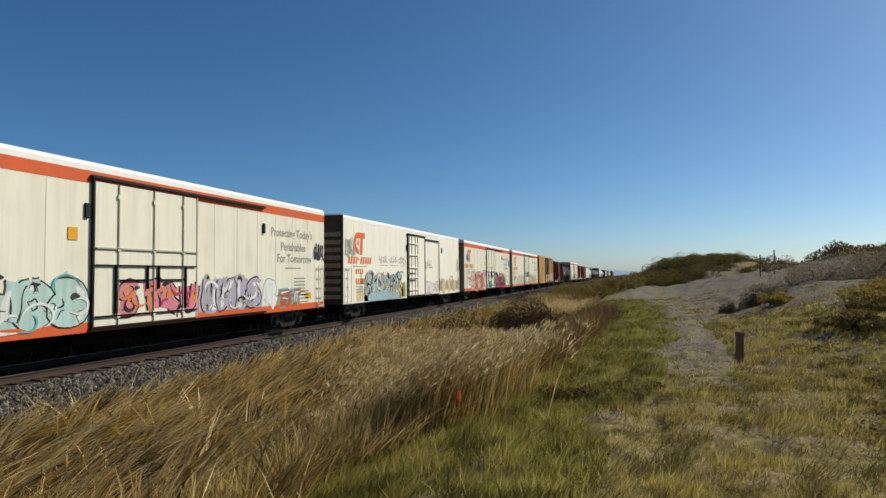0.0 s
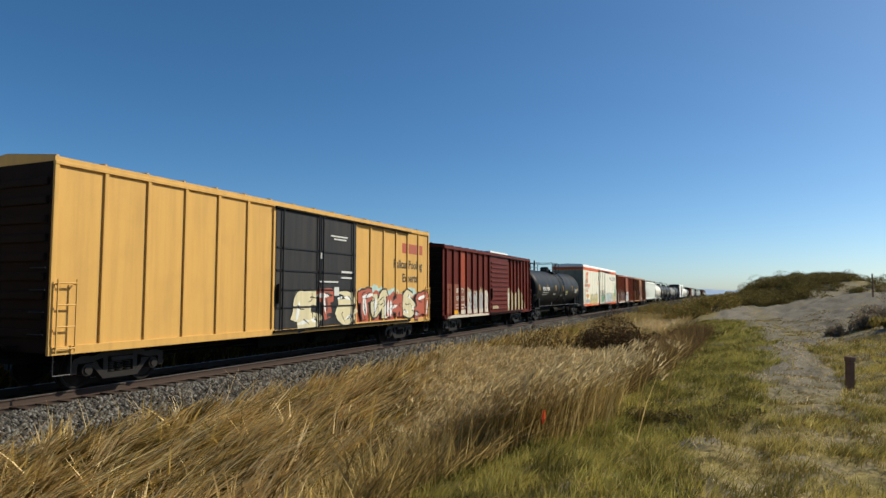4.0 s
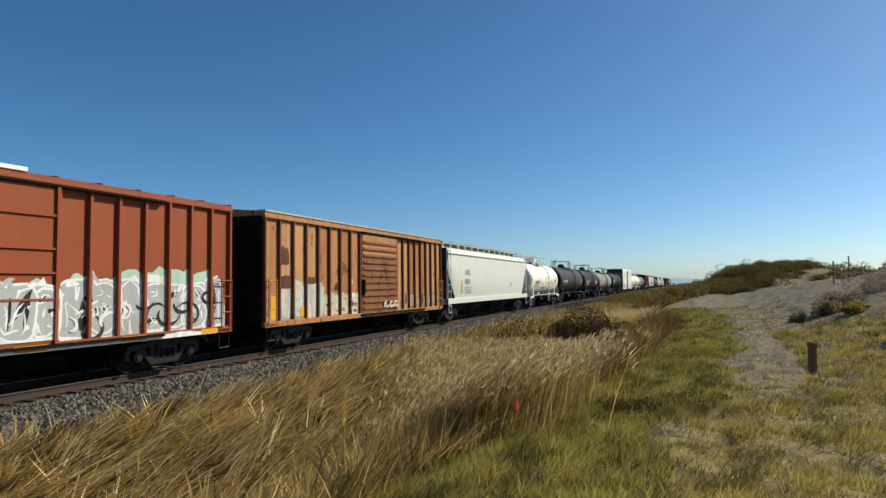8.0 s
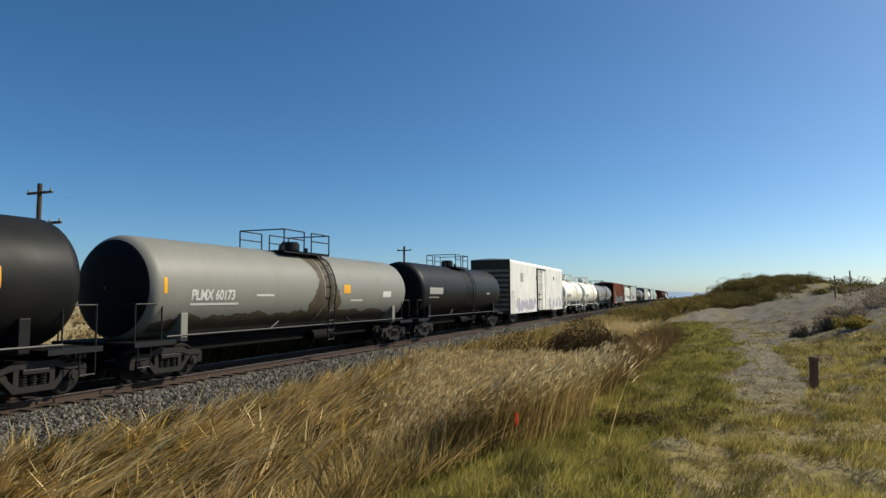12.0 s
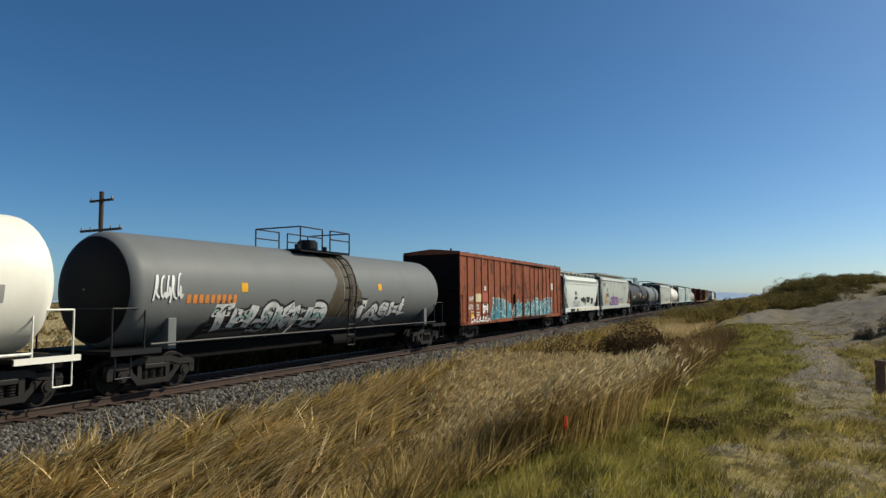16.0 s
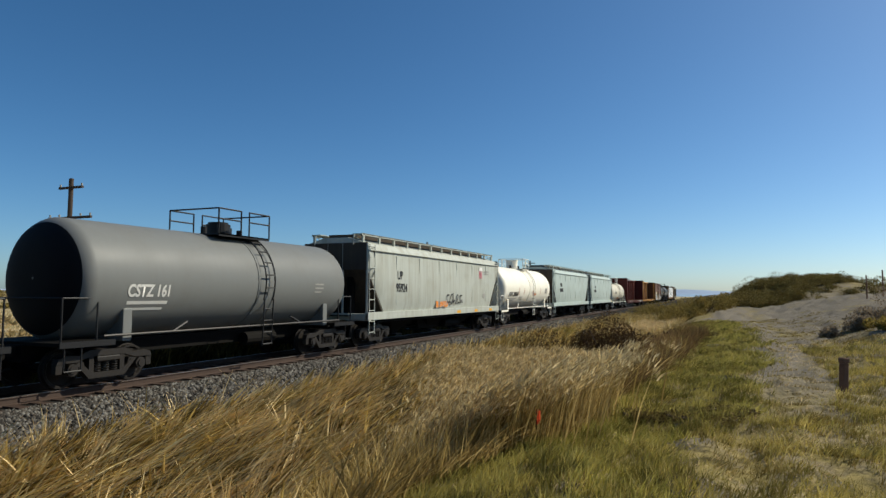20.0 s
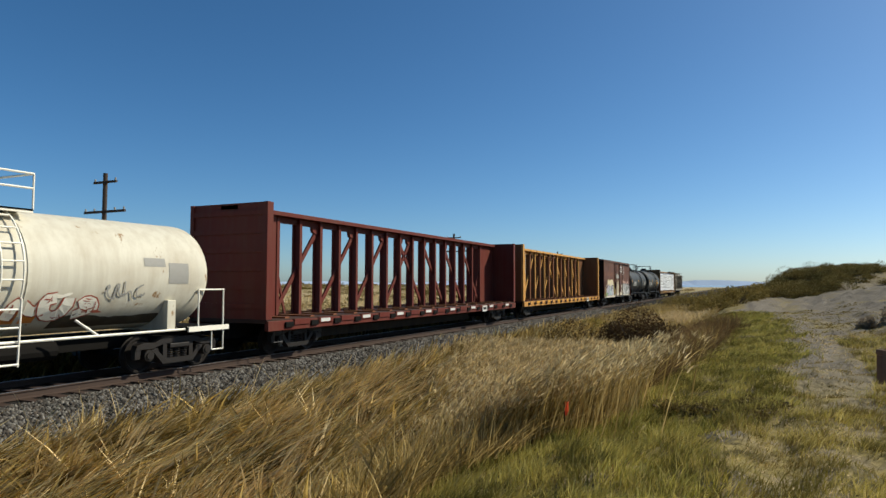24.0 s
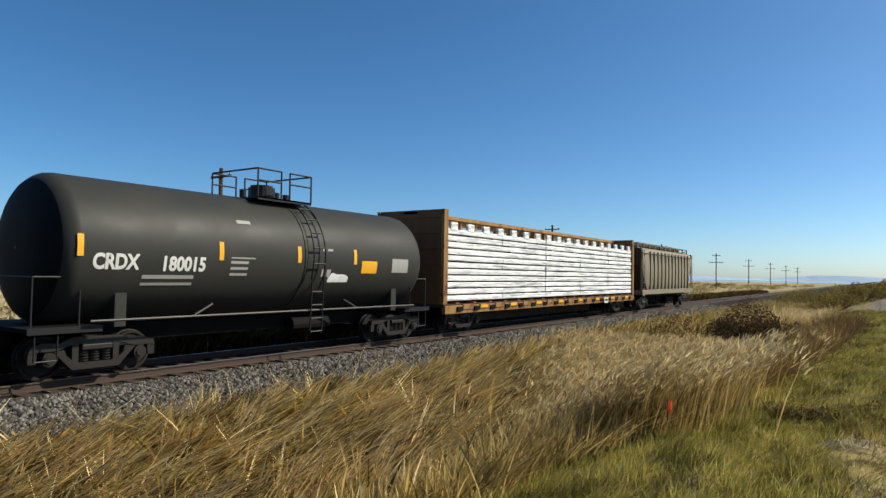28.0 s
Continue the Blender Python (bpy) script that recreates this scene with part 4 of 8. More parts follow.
# ---- insulated cars with smooth sides ----
def reefer(y0, y1, label, stripe=True, paint_key="reefer_white", top=5.02, lever="steel_dark", door=(-0.02, 3.85), frame_key=None, logo=True, slogan=True, category="refrigerator car"):
    c, h = car("refrigerator_car", y0, y1, label, category)
    col = M[paint_key]
    foot = 0.85
    part("body", boxes([(-HALF, HALF, -h, h, foot, top - 0.27)], 0.03), col, c)
    bm = bmesh.new()
    sec = [(-HALF, top - 0.27), (-HALF, top - 0.14), (-HALF + 0.06, top - 0.04), (-HALF + 0.25, top), (0, top + 0.06), (HALF - 0.25, top), (HALF - 0.06, top - 0.04), (HALF, top - 0.14), (HALF, top - 0.27)]
    loft(bm, [[(x, y, z) for x, z in sec] for y in (-h, h)])
    smooth(part("roof", bm, M["roof_white"], c, "bright white roof cap"), 30)
    seams = part("panel_seam", boxes([(HALF - 0.01, HALF + 0.006, -0.012, 0.012, foot + 0.1, top - 0.4)]), M["seam"], c)
    d0, d1 = door[0] - door[1] / 2, door[0] + door[1] / 2
    ys = [y for y in np.arange(-h + 1.1, h, 1.22) if not d0 - 0.1 < y < d1 + 0.1]
    seams.matrix_basis = pose(0, ys[0], 0)
    for y in ys[1:] if stripe else ys[-1:]:
        again(seams, c, pose(0, float(y), 0))
    if stripe:
        for s in (-1, 1):
            a, b2 = (HALF, HALF + 0.008) if s > 0 else (-HALF - 0.008, -HALF)
            part("top_stripe", boxes([(a, b2, -h + 0.02, h - 0.02, top - 0.57, top - 0.27)]), M["orange"], c, "orange painted stripe")
            part("sill_stripe", boxes([(a, b2, -h + 0.02, h - 0.02, foot, foot + 0.24)]), M["orange"], c, "orange painted sill stripe")
        part("end_stripe", boxes([(-HALF + 0.05, HALF - 0.05, -h - 0.008, -h, top - 0.57, top - 0.27)]), M["orange"], c)
    for s in (-1, 1):
        rows = [(-1.42, 1.42, *sorted((s * (h - 0.01), s * (h + 0.045))), foot + 0.25 + i * 0.36, foot + 0.45 + i * 0.36) for i in range(9)]
        # on cars without stripes the end's shade is part of its dark colour
        part("end_sheet", boxes([(-HALF + 0.02, HALF - 0.02, *sorted((s * h, s * (h + 0.006))), foot, top - (0.05 if not stripe else 0.59))]), M["shade_grime" if not stripe else "end_tan"], c, "car end painted darker than the sides")
        if not stripe:
            pieces("end_rib", rows, M["end_tan"], c, 0.03)
    hi = top - 0.50
    dm = part("door", boxes([(HALF, HALF + 0.05, d0, d1, foot + 0.12, hi)], 0.015), col, c)
    fk = M[frame_key] if frame_key else M["hop_grey"]
    pieces("door_frame", [(HALF + 0.002, HALF + 0.085, d0 - 0.05, d0, foot + 0.1, hi + 0.05)], M["black_iron"], dm)
    pieces("door_jamb", [(HALF + 0.002, HALF + 0.065, d1, d1 + 0.05, foot + 0.1, hi + 0.05)], M["black_iron"] if frame_key else M["hop_grey"], dm)
    for u in (0.20, 0.53, 0.84) if not frame_key else (0.05, 0.2, 0.4, 0.55):
        part("locking_bar", rods([((HALF + 0.075, d0 + door[1] * u, foot + 0.1), (HALF + 0.075, d0 + door[1] * u, hi))], 0.017, 8), M["grey_pipe"] if not frame_key else fk, dm)
    w = d1 - d0
    if frame_key:
        pieces("door_rail", [(HALF + 0.06, HALF + 0.12, d0 + 0.05, d1 - w * 0.42, z, z + 0.07) for z in (foot + 0.42, foot + 1.15, foot + 1.75, foot + 2.5, foot + 3.2)], col, dm)
        pieces("lock_lever", [(HALF + 0.06, HALF + 0.11, d0 + 0.3, d0 + 1.2, foot + 1.0 + k, foot + 1.05 + k) for k in (0, 0.42)], M["steel_dark"], dm)
    else:
        part("guide_rail", boxes([(HALF + 0.06, HALF + 0.10, d0 + 0.05, d1 + 0.02, foot + 2.02, foot + 2.055)]), M["grey_pipe"], dm)
        pieces("bar_bracket", [(HALF + 0.05, HALF + 0.10, d0 + w * u - 0.05, d0 + w * u + 0.05, z, z + 0.10) for u in (0.20, 0.53, 0.84) for z in (foot + 0.3, foot + 1.98, foot + 3.3)], col, dm)
        pieces("lock_rail", [(HALF + 0.06, HALF + 0.11, d0 + 0.05, d1 - 0.05, foot + 1.60, foot + 1.635), (HALF + 0.06, HALF + 0.11, d0 + 0.05, d1 + 0.02, foot + 0.34, foot + 0.375),
                             (HALF + 0.06, HALF + 0.11, d0 + w * 0.2, d0 + w * 0.46, foot + 1.22, foot + 1.26), (HALF + 0.06, HALF + 0.11, d0 + w * 0.58, d0 + w * 0.84, foot + 1.22, foot + 1.26)], M[lever], dm)
        pieces("lock_lever", [(HALF + 0.06, HALF + 0.12, d0 + w * u, d0 + w * u + 0.035, foot + 0.4, foot + 1.6) for u in (0.17, 0.86)] + [(HALF + 0.06, HALF + 0.12, d0 + w * u, d0 + w * u + 0.035, foot + 1.0, foot + 1.6) for u in (0.46, 0.57)], M[lever], dm)
    part("door_hood", boxes([(HALF, HALF + 0.12, d0 - 0.1, min(h - 0.5, d1 + (3.75 if not frame_key else 0.1)), hi + 0.06, hi + 0.13)]), M["black_iron"], c)
    part("door_track", boxes([(HALF, HALF + 0.09, d0 - 0.1, min(h - 0.5, d1 + door[1]), foot + 0.03, foot + 0.09)]), M["steel_dark"], c)
    pieces("lock_box", [(HALF, HALF + 0.06, d0 - 0.25, d0 - 0.13, foot + 2.75, foot + 3.1), (HALF, HALF + 0.06, 5.6, 5.72, foot + 2.85, foot + 3.2)], M["black_iron"], c)
    if stripe:
        part("placard_holder", boxes([(HALF, HALF + 0.02, d0 - 0.72, d0 - 0.45, foot + 2.2, foot + 2.5)]), M["yellow_mark"], c)
    for y in (-h + 0.45, h - 0.45):
        ladder(c, HALF, y, foot - 0.0, foot + 1.75, col, 0.45)
        part("stirrup_step", rods([((HALF, y - 0.2, foot), (HALF, y - 0.2, 0.45)), ((HALF, y + 0.2, foot), (HALF, y + 0.2, 0.45)), ((HALF, y - 0.2, 0.45), (HALF, y + 0.2, 0.45))], 0.018), M["black_iron"], c)
    if logo:
        y, z = -9.32, 3.18
        bm = bmesh.new()
        outer = [(y + 0.52 + 0.52 * math.cos(t), z + 0.56 + 0.52 * math.sin(t)) for t in [math.pi * (0.42 + 1.16 * i / 18) for i in range(19)]]
        inner = [(y + 0.52 + 0.27 * math.cos(t), z + 0.56 + 0.27 * math.sin(t)) for t in [math.pi * (0.42 + 1.16 * i / 18) for i in range(19)]]
        for q in range(18):
            patch(bm, [outer[q], outer[q + 1], inner[q + 1], inner[q]], flat(HALF), 0.006)
        for k in range(3):
            t = math.pi * k / 3 + 0.3
            dy, dz = 0.21 * math.cos(t), 0.21 * math.sin(t)
            ny, nz = -0.025 * math.sin(t), 0.025 * math.cos(t)
            patch(bm, [(y + 0.52 - dy - ny, z + 0.56 - dz - nz), (y + 0.52 + dy - ny, z + 0.56 + dz - nz), (y + 0.52 + dy + ny, z + 0.56 + dz + nz), (y + 0.52 - dy + ny, z + 0.56 - dz + nz)], flat(HALF), 0.0062 + 0.0004 * k)
        patch(bm, [(y + 0.42, z + 0.80), (y + 1.32, z + 0.80), (y + 1.38, z + 1.08), (y + 0.46, z + 1.08)], flat(HALF), 0.0074)
        patch(bm, [(y + 0.72, z), (y + 1.02, z), (y + 1.12, z + 0.81), (y + 0.80, z + 0.81)], flat(HALF), 0.0070)
        part("emblem", bm, M["logo_orange"], c, "orange rounded emblem")
        for i in range(10):
            if i == 4:
                bars(c, [(y + 0.50, z - 0.27, 0.16, 0.07)], M["logo_orange"], "name_bar")
                continue
            a0 = y - 0.66 + i * 0.285
            bm = bmesh.new()
            patch(bm, [(a0, z - 0.44), (a0 + 0.20, z - 0.44), (a0 + 0.27, z - 0.10), (a0 + 0.07, z - 0.10)], flat(HALF), 0.006)
            part("name_bar", bm, M["logo_orange"], c)
        bars(c, [(y - 0.1, z - 0.58, 1.7, 0.04)], M["grey_mark"])
        bars(c, [(y + 0.22 + i * 0.25, z - 0.92, 0.15, 0.24) for i in range(4)] + [(y + 0.22 + i * 0.25, z - 1.38, 0.15, 0.24) for i in range(4)], M["logo_orange"], "mark_bar")
    if slogan:
        for w, y, z, sq in (("Protecting Today's", 6.15, 3.66, 0.96), ("Perishables", 6.85, 3.14, 0.98), ("For Tomorrow", 6.6, 2.70, 0.98)):
            lettering(c, w, y, z, 0.44, M["grey_mark"], bold=0.008, squeeze=sq)
        bars(c, [(7.2, 2.45, 1.2, 0.05)], M["grey_mark"])
    bars(c, [(h - 2.6, foot + 1.2 - i * 0.13, 0.9, 0.06) for i in range(6)] + [(-h + 1.4, foot + 0.9 - i * 0.13, 0.8, 0.05) for i in range(4)], M["grey_mark"])
    bars(c, [(h - 1.7, foot + 0.42, 0.5, 0.24), (-h + 2.0, foot + 0.9, 0.75, 0.28)], M["yellow_mark"], "yellow_label")
    underframe(c, h)
    running_gear(c, h, 2.3)
    return c, h


# ---- tank cars ----
def tank_car(y0, y1, paint_key, label, dia=2.92, axis=2.52, rail_key="black_iron", dome="low", bands=True, tape=(), stain=None, category="tank car", front=-2.3, back=1.05, slide=0.6, lo=0.0, hi=0.0, sill=1.16):
    c, h = car("tank_car", y0, y1, label, category)
    h += (0.2 if slide > 0.3 else 0.0) + (hi - lo) / 2
    slide += (lo + hi) / 2
    front, back = front + 1.45, back + 0.35
    r = dia / 2
    col = M[paint_key]
    n = 44
    def ring(y, rr):
        return [(rr * math.cos(2 * math.pi * i / n), y, axis + rr * math.sin(2 * math.pi * i / n)) for i in range(n)]
    turns = [radians(v) for v in (89.9, 84, 77, 69, 60, 51, 42, 33, 25, 17, 9, 0)]
    prof = [(-h + 0.0 - 0.52 * math.sin(a), r * math.cos(a) ** 0.6) for a in turns]
    secs = [ring(y, rr) for y, rr in prof] + [ring(y, r) for y in np.linspace(-h + 0.8, h - 0.8, 7)] + [ring(-y, rr) for y, rr in prof[::-1]]
    bm = bmesh.new()
    loft(bm, secs)
    tank = smooth(part("tank", bm, col, c), 50)
    # caps with painted shade and soot, begun about where sunlight leaves the head
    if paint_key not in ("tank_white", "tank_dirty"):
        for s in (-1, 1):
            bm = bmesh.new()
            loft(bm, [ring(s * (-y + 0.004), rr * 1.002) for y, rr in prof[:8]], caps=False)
            smooth(part("tank_head", bm, M["tank_head"], c, "dished tank head, black with painted shade and soot"), 60)
    def surf(y, z, off):
        d = max(-0.97, min(0.97, (z - axis) / r))
        a = math.asin(d)
        return ((r + off) * math.cos(a), y, axis + (r + off) * math.sin(a))
    if bands:
        bm = bmesh.new()
        for y in (0.40, 1.15) if bands == 2 else ((-0.1),):
            ring_v = []
            for k in range(n + 1):
                a = 2 * math.pi * k / n
                ring_v.append([((r + o) * math.cos(a), y + dy, axis + (r + o) * math.sin(a)) for o, dy in ((0.0, -0.04), (0.018, -0.04), (0.018, 0.04), (0.0, 0.04))])
            loft(bm, ring_v, close=True, caps=False)
        part("shell_band", bm, col, tank)
    if stain:
        bm = bmesh.new()
        rows = []
        for j in range(25):
            z = axis + r * 0.985 - j / 24 * r * 1.6
            half = 0.72 + 0.16 * math.sin(j * 0.33 + h) + 0.10 * noise.noise((j * 0.6, 3, h)) + 0.28 * (j / 24) ** 3
            rows.append([bm.verts.new(surf(0.62 + half * k / 3 + 0.04 * noise.noise((j, k, 2)), z, 0.009)) for k in range(-3, 4)])
        for a, b2 in zip(rows, rows[1:]):
            for k in range(6):
                bm.faces.new((a[k], b2[k], b2[k + 1], a[k + 1]))
        part("spill_stain", bm, M["tank_stain"], tank, "dark product spill below the hatch")
    # hatch, platform and its railing
    top = axis + r
    rk = M[rail_key]
    pl = part("platform", boxes([(-0.95, 0.95, front, back, top - 0.06, top - 0.02), (-0.95, -0.91, front, back, top - 0.1, top - 0.02), (0.91, 0.95, front, back, top - 0.1, top - 0.02)]), rk, c)
    bm = bmesh.new()
    hh = 0.55 if dome == "tall" else 0.34
    rod(bm, (0, 0.15, top - 0.1), (0, 0.15, top + hh), 0.42 if dome == "tall" else 0.36, 20)
    rod(bm, (0, 0.15, top + hh), (0, 0.15, top + hh + 0.06), 0.46 if dome == "tall" else 0.30, 20)
    part("hatch_dome", bm, col if dome == "tall" else M["black_iron"], c)
    for v in [((0.1, -0.55, top), (0.1, -0.55, top + 0.22)), ((-0.2, 0.85, top), (-0.2, 0.85, top + 0.3)), ((0.3, 0.75, top), (0.3, 0.75, top + 0.2))]:
        part("valve", rods([v], 0.09, 10), M["black_iron"], c)
    rows = []
    zr = top + 0.70
    for x in (-0.93, 0.93):
        for a, b2 in ((front, front + 0.42 * (back - front)), (back - 0.42 * (back - front), back)):
            rows += [((x, a, top - 0.03), (x, a, zr)), ((x, b2, top - 0.03), (x, b2, zr)), ((x, a, zr), (x, b2, zr)), ((x, a, top + 0.4), (x, b2, top + 0.4))]
    rows += [((-0.93, front, zr), (0.93, front, zr)), ((-0.93, back, zr), (0.93, back, zr))]
    for r2 in rows:
        part("safety_rail", rods([r2], 0.024, 6), rk, pl)
    # side ladder bent round the shell
    rows = []
    for k in range(12):
        a0, a1 = 1.15 - 0.125 * k, 1.15 - 0.125 * (k + 1)
        for y in (0.55, 0.97):
            rows.append((((r + 0.13) * math.cos(a0), y, axis + (r + 0.13) * math.sin(a0)), ((r + 0.13) * math.cos(a1), y, axis + (r + 0.13) * math.sin(a1))))
        if k % 2 == 0:
            rows.append((((r + 0.13) * math.cos(a0), 0.55, axis + (r + 0.13) * math.sin(a0)), ((r + 0.13) * math.cos(a0), 0.97, axis + (r + 0.13) * math.sin(a0))))
    for y in (0.55, 0.97):
        rows.append(((r + 0.08, y, axis - 0.5), (r + 0.02, y, 0.55)))
    for z in (0.6, 0.95, 1.3, 1.65):
        rows.append(((r + 0.04, 0.55, z), (r + 0.04, 0.97, z)))
    part("side_ladder", rods(rows, 0.022, 6), rk, c)
    # sill, end platforms, saddles, hand rail
    part("side_sill", rods([((r - 0.02, -h + 0.2, sill), (r - 0.02, h - 0.2, sill))], 0.030, 6), rk if rail_key == "tank_white" else M["steel_brown"], c)
    part("centre_sill", boxes([(-0.3, 0.3, -h - 0.9, h + 0.9, 0.62, 1.0)], 0.02), M["steel_dark"], c)
    for s in (-1, 1):
        part("end_platform", boxes([(-1.4, 1.4, *sorted((s * (h - 0.5), s * (h + 0.85))), 0.98, 1.06)]), M["steel_dark"], c)
        part("platform_edge", boxes([(1.36, 1.42, *sorted((s * (h - 0.5), s * (h + 0.85))), 0.95, 1.075)]), rk, c)
        part("saddle", boxes([(-1.25, 1.25, *sorted((s * (h - 0.85), s * (h - 1.0))), 1.0, axis - r * 0.55)]), col, c)
        part("bolster_bracket", boxes([(1.12, 1.28, *sorted((s * (h - 0.8), s * (h - 1.05))), 1.0, 1.75)], 0.02), col, c)
        part("end_railing", rods([((x, s * (h + 0.75), 1.05), (x, s * (h + 0.75), 2.0)) for x in (-1.3, 1.3)] + [((-1.3, s * (h + 0.75), 2.0), (1.3, s * (h + 0.75), 2.0)), ((1.3, s * (h + 0.75), 2.0), (1.3, s * (h - 0.1), 2.0)), ((1.3, s * (h - 0.1), 2.0), (1.3, s * (h - 0.1), 1.05))], 0.022, 6), rk, c)
        part("stirrup_step", rods([((1.36, s * (h + 0.3), 1.0), (1.36, s * (h + 0.3), 0.45)), ((1.36, s * (h + 0.7), 1.0), (1.36, s * (h + 0.7), 0.45)), ((1.36, s * (h + 0.3), 0.45), (1.36, s * (h + 0.7), 0.45))], 0.018), rk, c)
        part("brace", rods([((1.2, s * 2.2, axis - r * 0.75), (1.25, s * 2.7, sill))], 0.03), rk, c)
    part("bottom_outlet", rods([((0, 0, 1.1), (0, 0, 0.72))], 0.16, 12), M["steel_dark"], c)
    for y in tape:
        bars(c, [(y, axis - 0.15, 0.12, 0.42)], M["yellow_mark"], "reflective_tape", surf=surf)
    part("air_tank", rods([((0.5, 0.8, 0.72), (0.5, 2.2, 0.72))], 0.2, 12), M["steel_dark"], c)
    running_gear(c, h, 0.55, h + 0.8)
    # the shell and its gear sit a little off the middle of the stencils
    for o in c.children:
        if not o.name.startswith("reflective_tape"):
            o.matrix_basis = pose(0, slide, 0) @ o.matrix_basis
    return c, h, surf


# ---- covered hoppers ----
def hopper(y0, y1, paint_key, label, top=4.55, bays=3, category="hopper car", rounded=True):
    c, h = car("covered_hopper", y0, y1, label, category)
    col = M[paint_key]
    foot = 1.18
    def sec(y, lo, inset=0.0):
        w = HALF - inset
        return [(x, y, z) for x, z in ((-w + 0.12, lo), (-w + 0.02, lo + 0.4), (-w, (lo + top) / 2), (-w + 0.04, top - 0.55), (-w + 0.20, top - 0.30), (-0.55, top - 0.06),
                                       (0.55, top - 0.06), (w - 0.20, top - 0.30), (w - 0.04, top - 0.55), (w, (lo + top) / 2), (w - 0.02, lo + 0.4), (w - 0.12, lo))]
    bm = bmesh.new()
    loft(bm, [sec(-h + 0.05, top - 1.25), sec(-h + 1.55, foot + 0.1), sec(0, foot + 0.1), sec(h - 1.55, foot + 0.1), sec(h - 0.05, top - 1.25)])
    body = smooth(part("body", bm, col, c), 25)
    # side sill, end posts and end shields
    for s in (-1, 1):
        part("side_sill", boxes([(*sorted((s * (HALF - 0.14), s * (HALF + 0.01))), -h, h, foot - 0.10, foot + 0.20)], 0.015), col, c)
        # end and slope sheets are coloured dark to stand for their shade
        part("end_sheet", boxes([(-HALF + 0.10, HALF - 0.10, *sorted((s * (h - 0.02), s * (h - 0.09))), top - 1.35, top - 0.28)]), M["shade_grime"], c)
        part("end_sill", boxes([(-HALF, HALF, *sorted((s * (h - 0.25), s * h)), foot - 0.12, foot + 0.15)], 0.015), col, c)
        bm = bmesh.new()
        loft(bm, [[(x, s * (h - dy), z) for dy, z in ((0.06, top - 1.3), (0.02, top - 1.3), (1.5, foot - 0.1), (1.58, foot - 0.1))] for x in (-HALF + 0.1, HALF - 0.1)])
        part("slope_sheet", bm, M["shade_grime"], c)
        part("end_equipment", boxes([(-0.5, 0.3, *sorted((s * (h - 0.4), s * (h - 0.9))), foot + 0.1, foot + 0.9), (0.45, 0.7, *sorted((s * (h - 0.2), s * (h - 0.45))), foot + 0.1, foot + 1.6)], 0.03), M["steel_dark"], c)
        part("end_post", rods([((x, s * (h - 0.06), foot), (x, s * (h - 0.06), top - 0.3)) for x in (-HALF + 0.1, -0.35, 0.35, HALF - 0.1)], 0.045, 6), col, c)
        ladder(c, HALF - 0.06, s * (h - 0.3), foot - 0.65, top - 0.35, col, 0.42, 0.4, 0.05)
        part("brake_platform", boxes([(-0.8, 0.8, *sorted((s * (h - 0.05), s * (h + 0.25))), foot + 0.05, foot + 0.09)]), M["steel_dark"], c)
        ends = []
        for x in (-0.9, 0.9):
            ends += [((x, s * (h - 0.3), top - 0.1), (x, s * (h + 0.05), top + 0.02)), ((x, s * (h + 0.05), top + 0.02), (x, s * (h + 0.1), top - 0.35))]
        part("roof_grab_iron", rods(ends, 0.025), col, c)
    # weld seams in the side sheets
    if paint_key != "hop_white":
        bm0 = boxes([(HALF - 0.03, HALF - 0.006, -0.012, 0.012, foot + 0.5, top - 0.7)], 0.0)
        seam = part("side_seam", bm0, col, body)
        seam.matrix_basis = pose(0, -h + 2.4, 0)
        for i in range(1, 6):
            again(seam, body, pose(0, -h + 2.4 + i * (2 * h - 4.8) / 5, 0))
    part("eave_bead", boxes([(*sorted((s * (HALF - 0.09), s * (HALF + 0.035))), -h + 0.1, h - 0.1, top - 0.60, top - 0.56) for s in (-1, 1)], 0.01), col, body)
    # running boards on brackets
    rows, posts = [], []
    for s in (-1, 1):
        rows.append((*sorted((s * 0.75, s * 1.18)), -h + 0.1, h - 0.1, top + 0.06, top + 0.09))
        rows.append((*sorted((s * 1.16, s * 1.18)), -h + 0.1, h - 0.1, top + 0.02, top + 0.10))
    part("running_board", boxes(rows), col, c)
    k = int(2 * h / 1.25)
    br = part("bracket", boxes([(1.10, 1.18, -0.05, 0.05, top - 0.26, top + 0.06)]), col, c)
    for i in range(k + 1):
        y = -h + 0.25 + i * (2 * h - 0.5) / k
        if i == 0:
            br.matrix_basis = pose(0, y, 0)
        else:
            again(br, c, pose(0, y, 0))
        again(br, c, pose(0, y, 0, 0, 0, 180))
    part("hatch_trough", boxes([(-0.62, 0.62, -h + 0.5, h - 0.5, top - 0.10, top + 0.10)], 0.02), M["shade_grime"], c)
    # discharge bays
    span = (2 * h - 4.6) / bays
    for i in range(bays):
        y = -h + 2.3 + span * (i + 0.5)
        bm = bmesh.new()
        loft(bm, [[(x * wx, y + dy * ly, z) for x, dy in ((-1, -1), (1, -1), (1, 1), (-1, 1))] for wx, ly, z in ((1.25, span * 0.49, foot + 0.15), (0.5, 0.28, 0.42), (0.5, 0.28, 0.30))])
        # bays get a dark colour in place of the shade beneath the car
        part("discharge_bay", bm, M["steel_dark"] if paint_key != "hop_white" else M["shade_grime"], c)
        part("outlet_gate", boxes([(-0.75, 0.75, y - 0.3, y + 0.3, 0.26, 0.33)]), M["steel_brown"], c)
    underframe(c, h - 0.3, 0.66)
    running_gear(c, h, 1.35, h + 0.2)
    return c, h


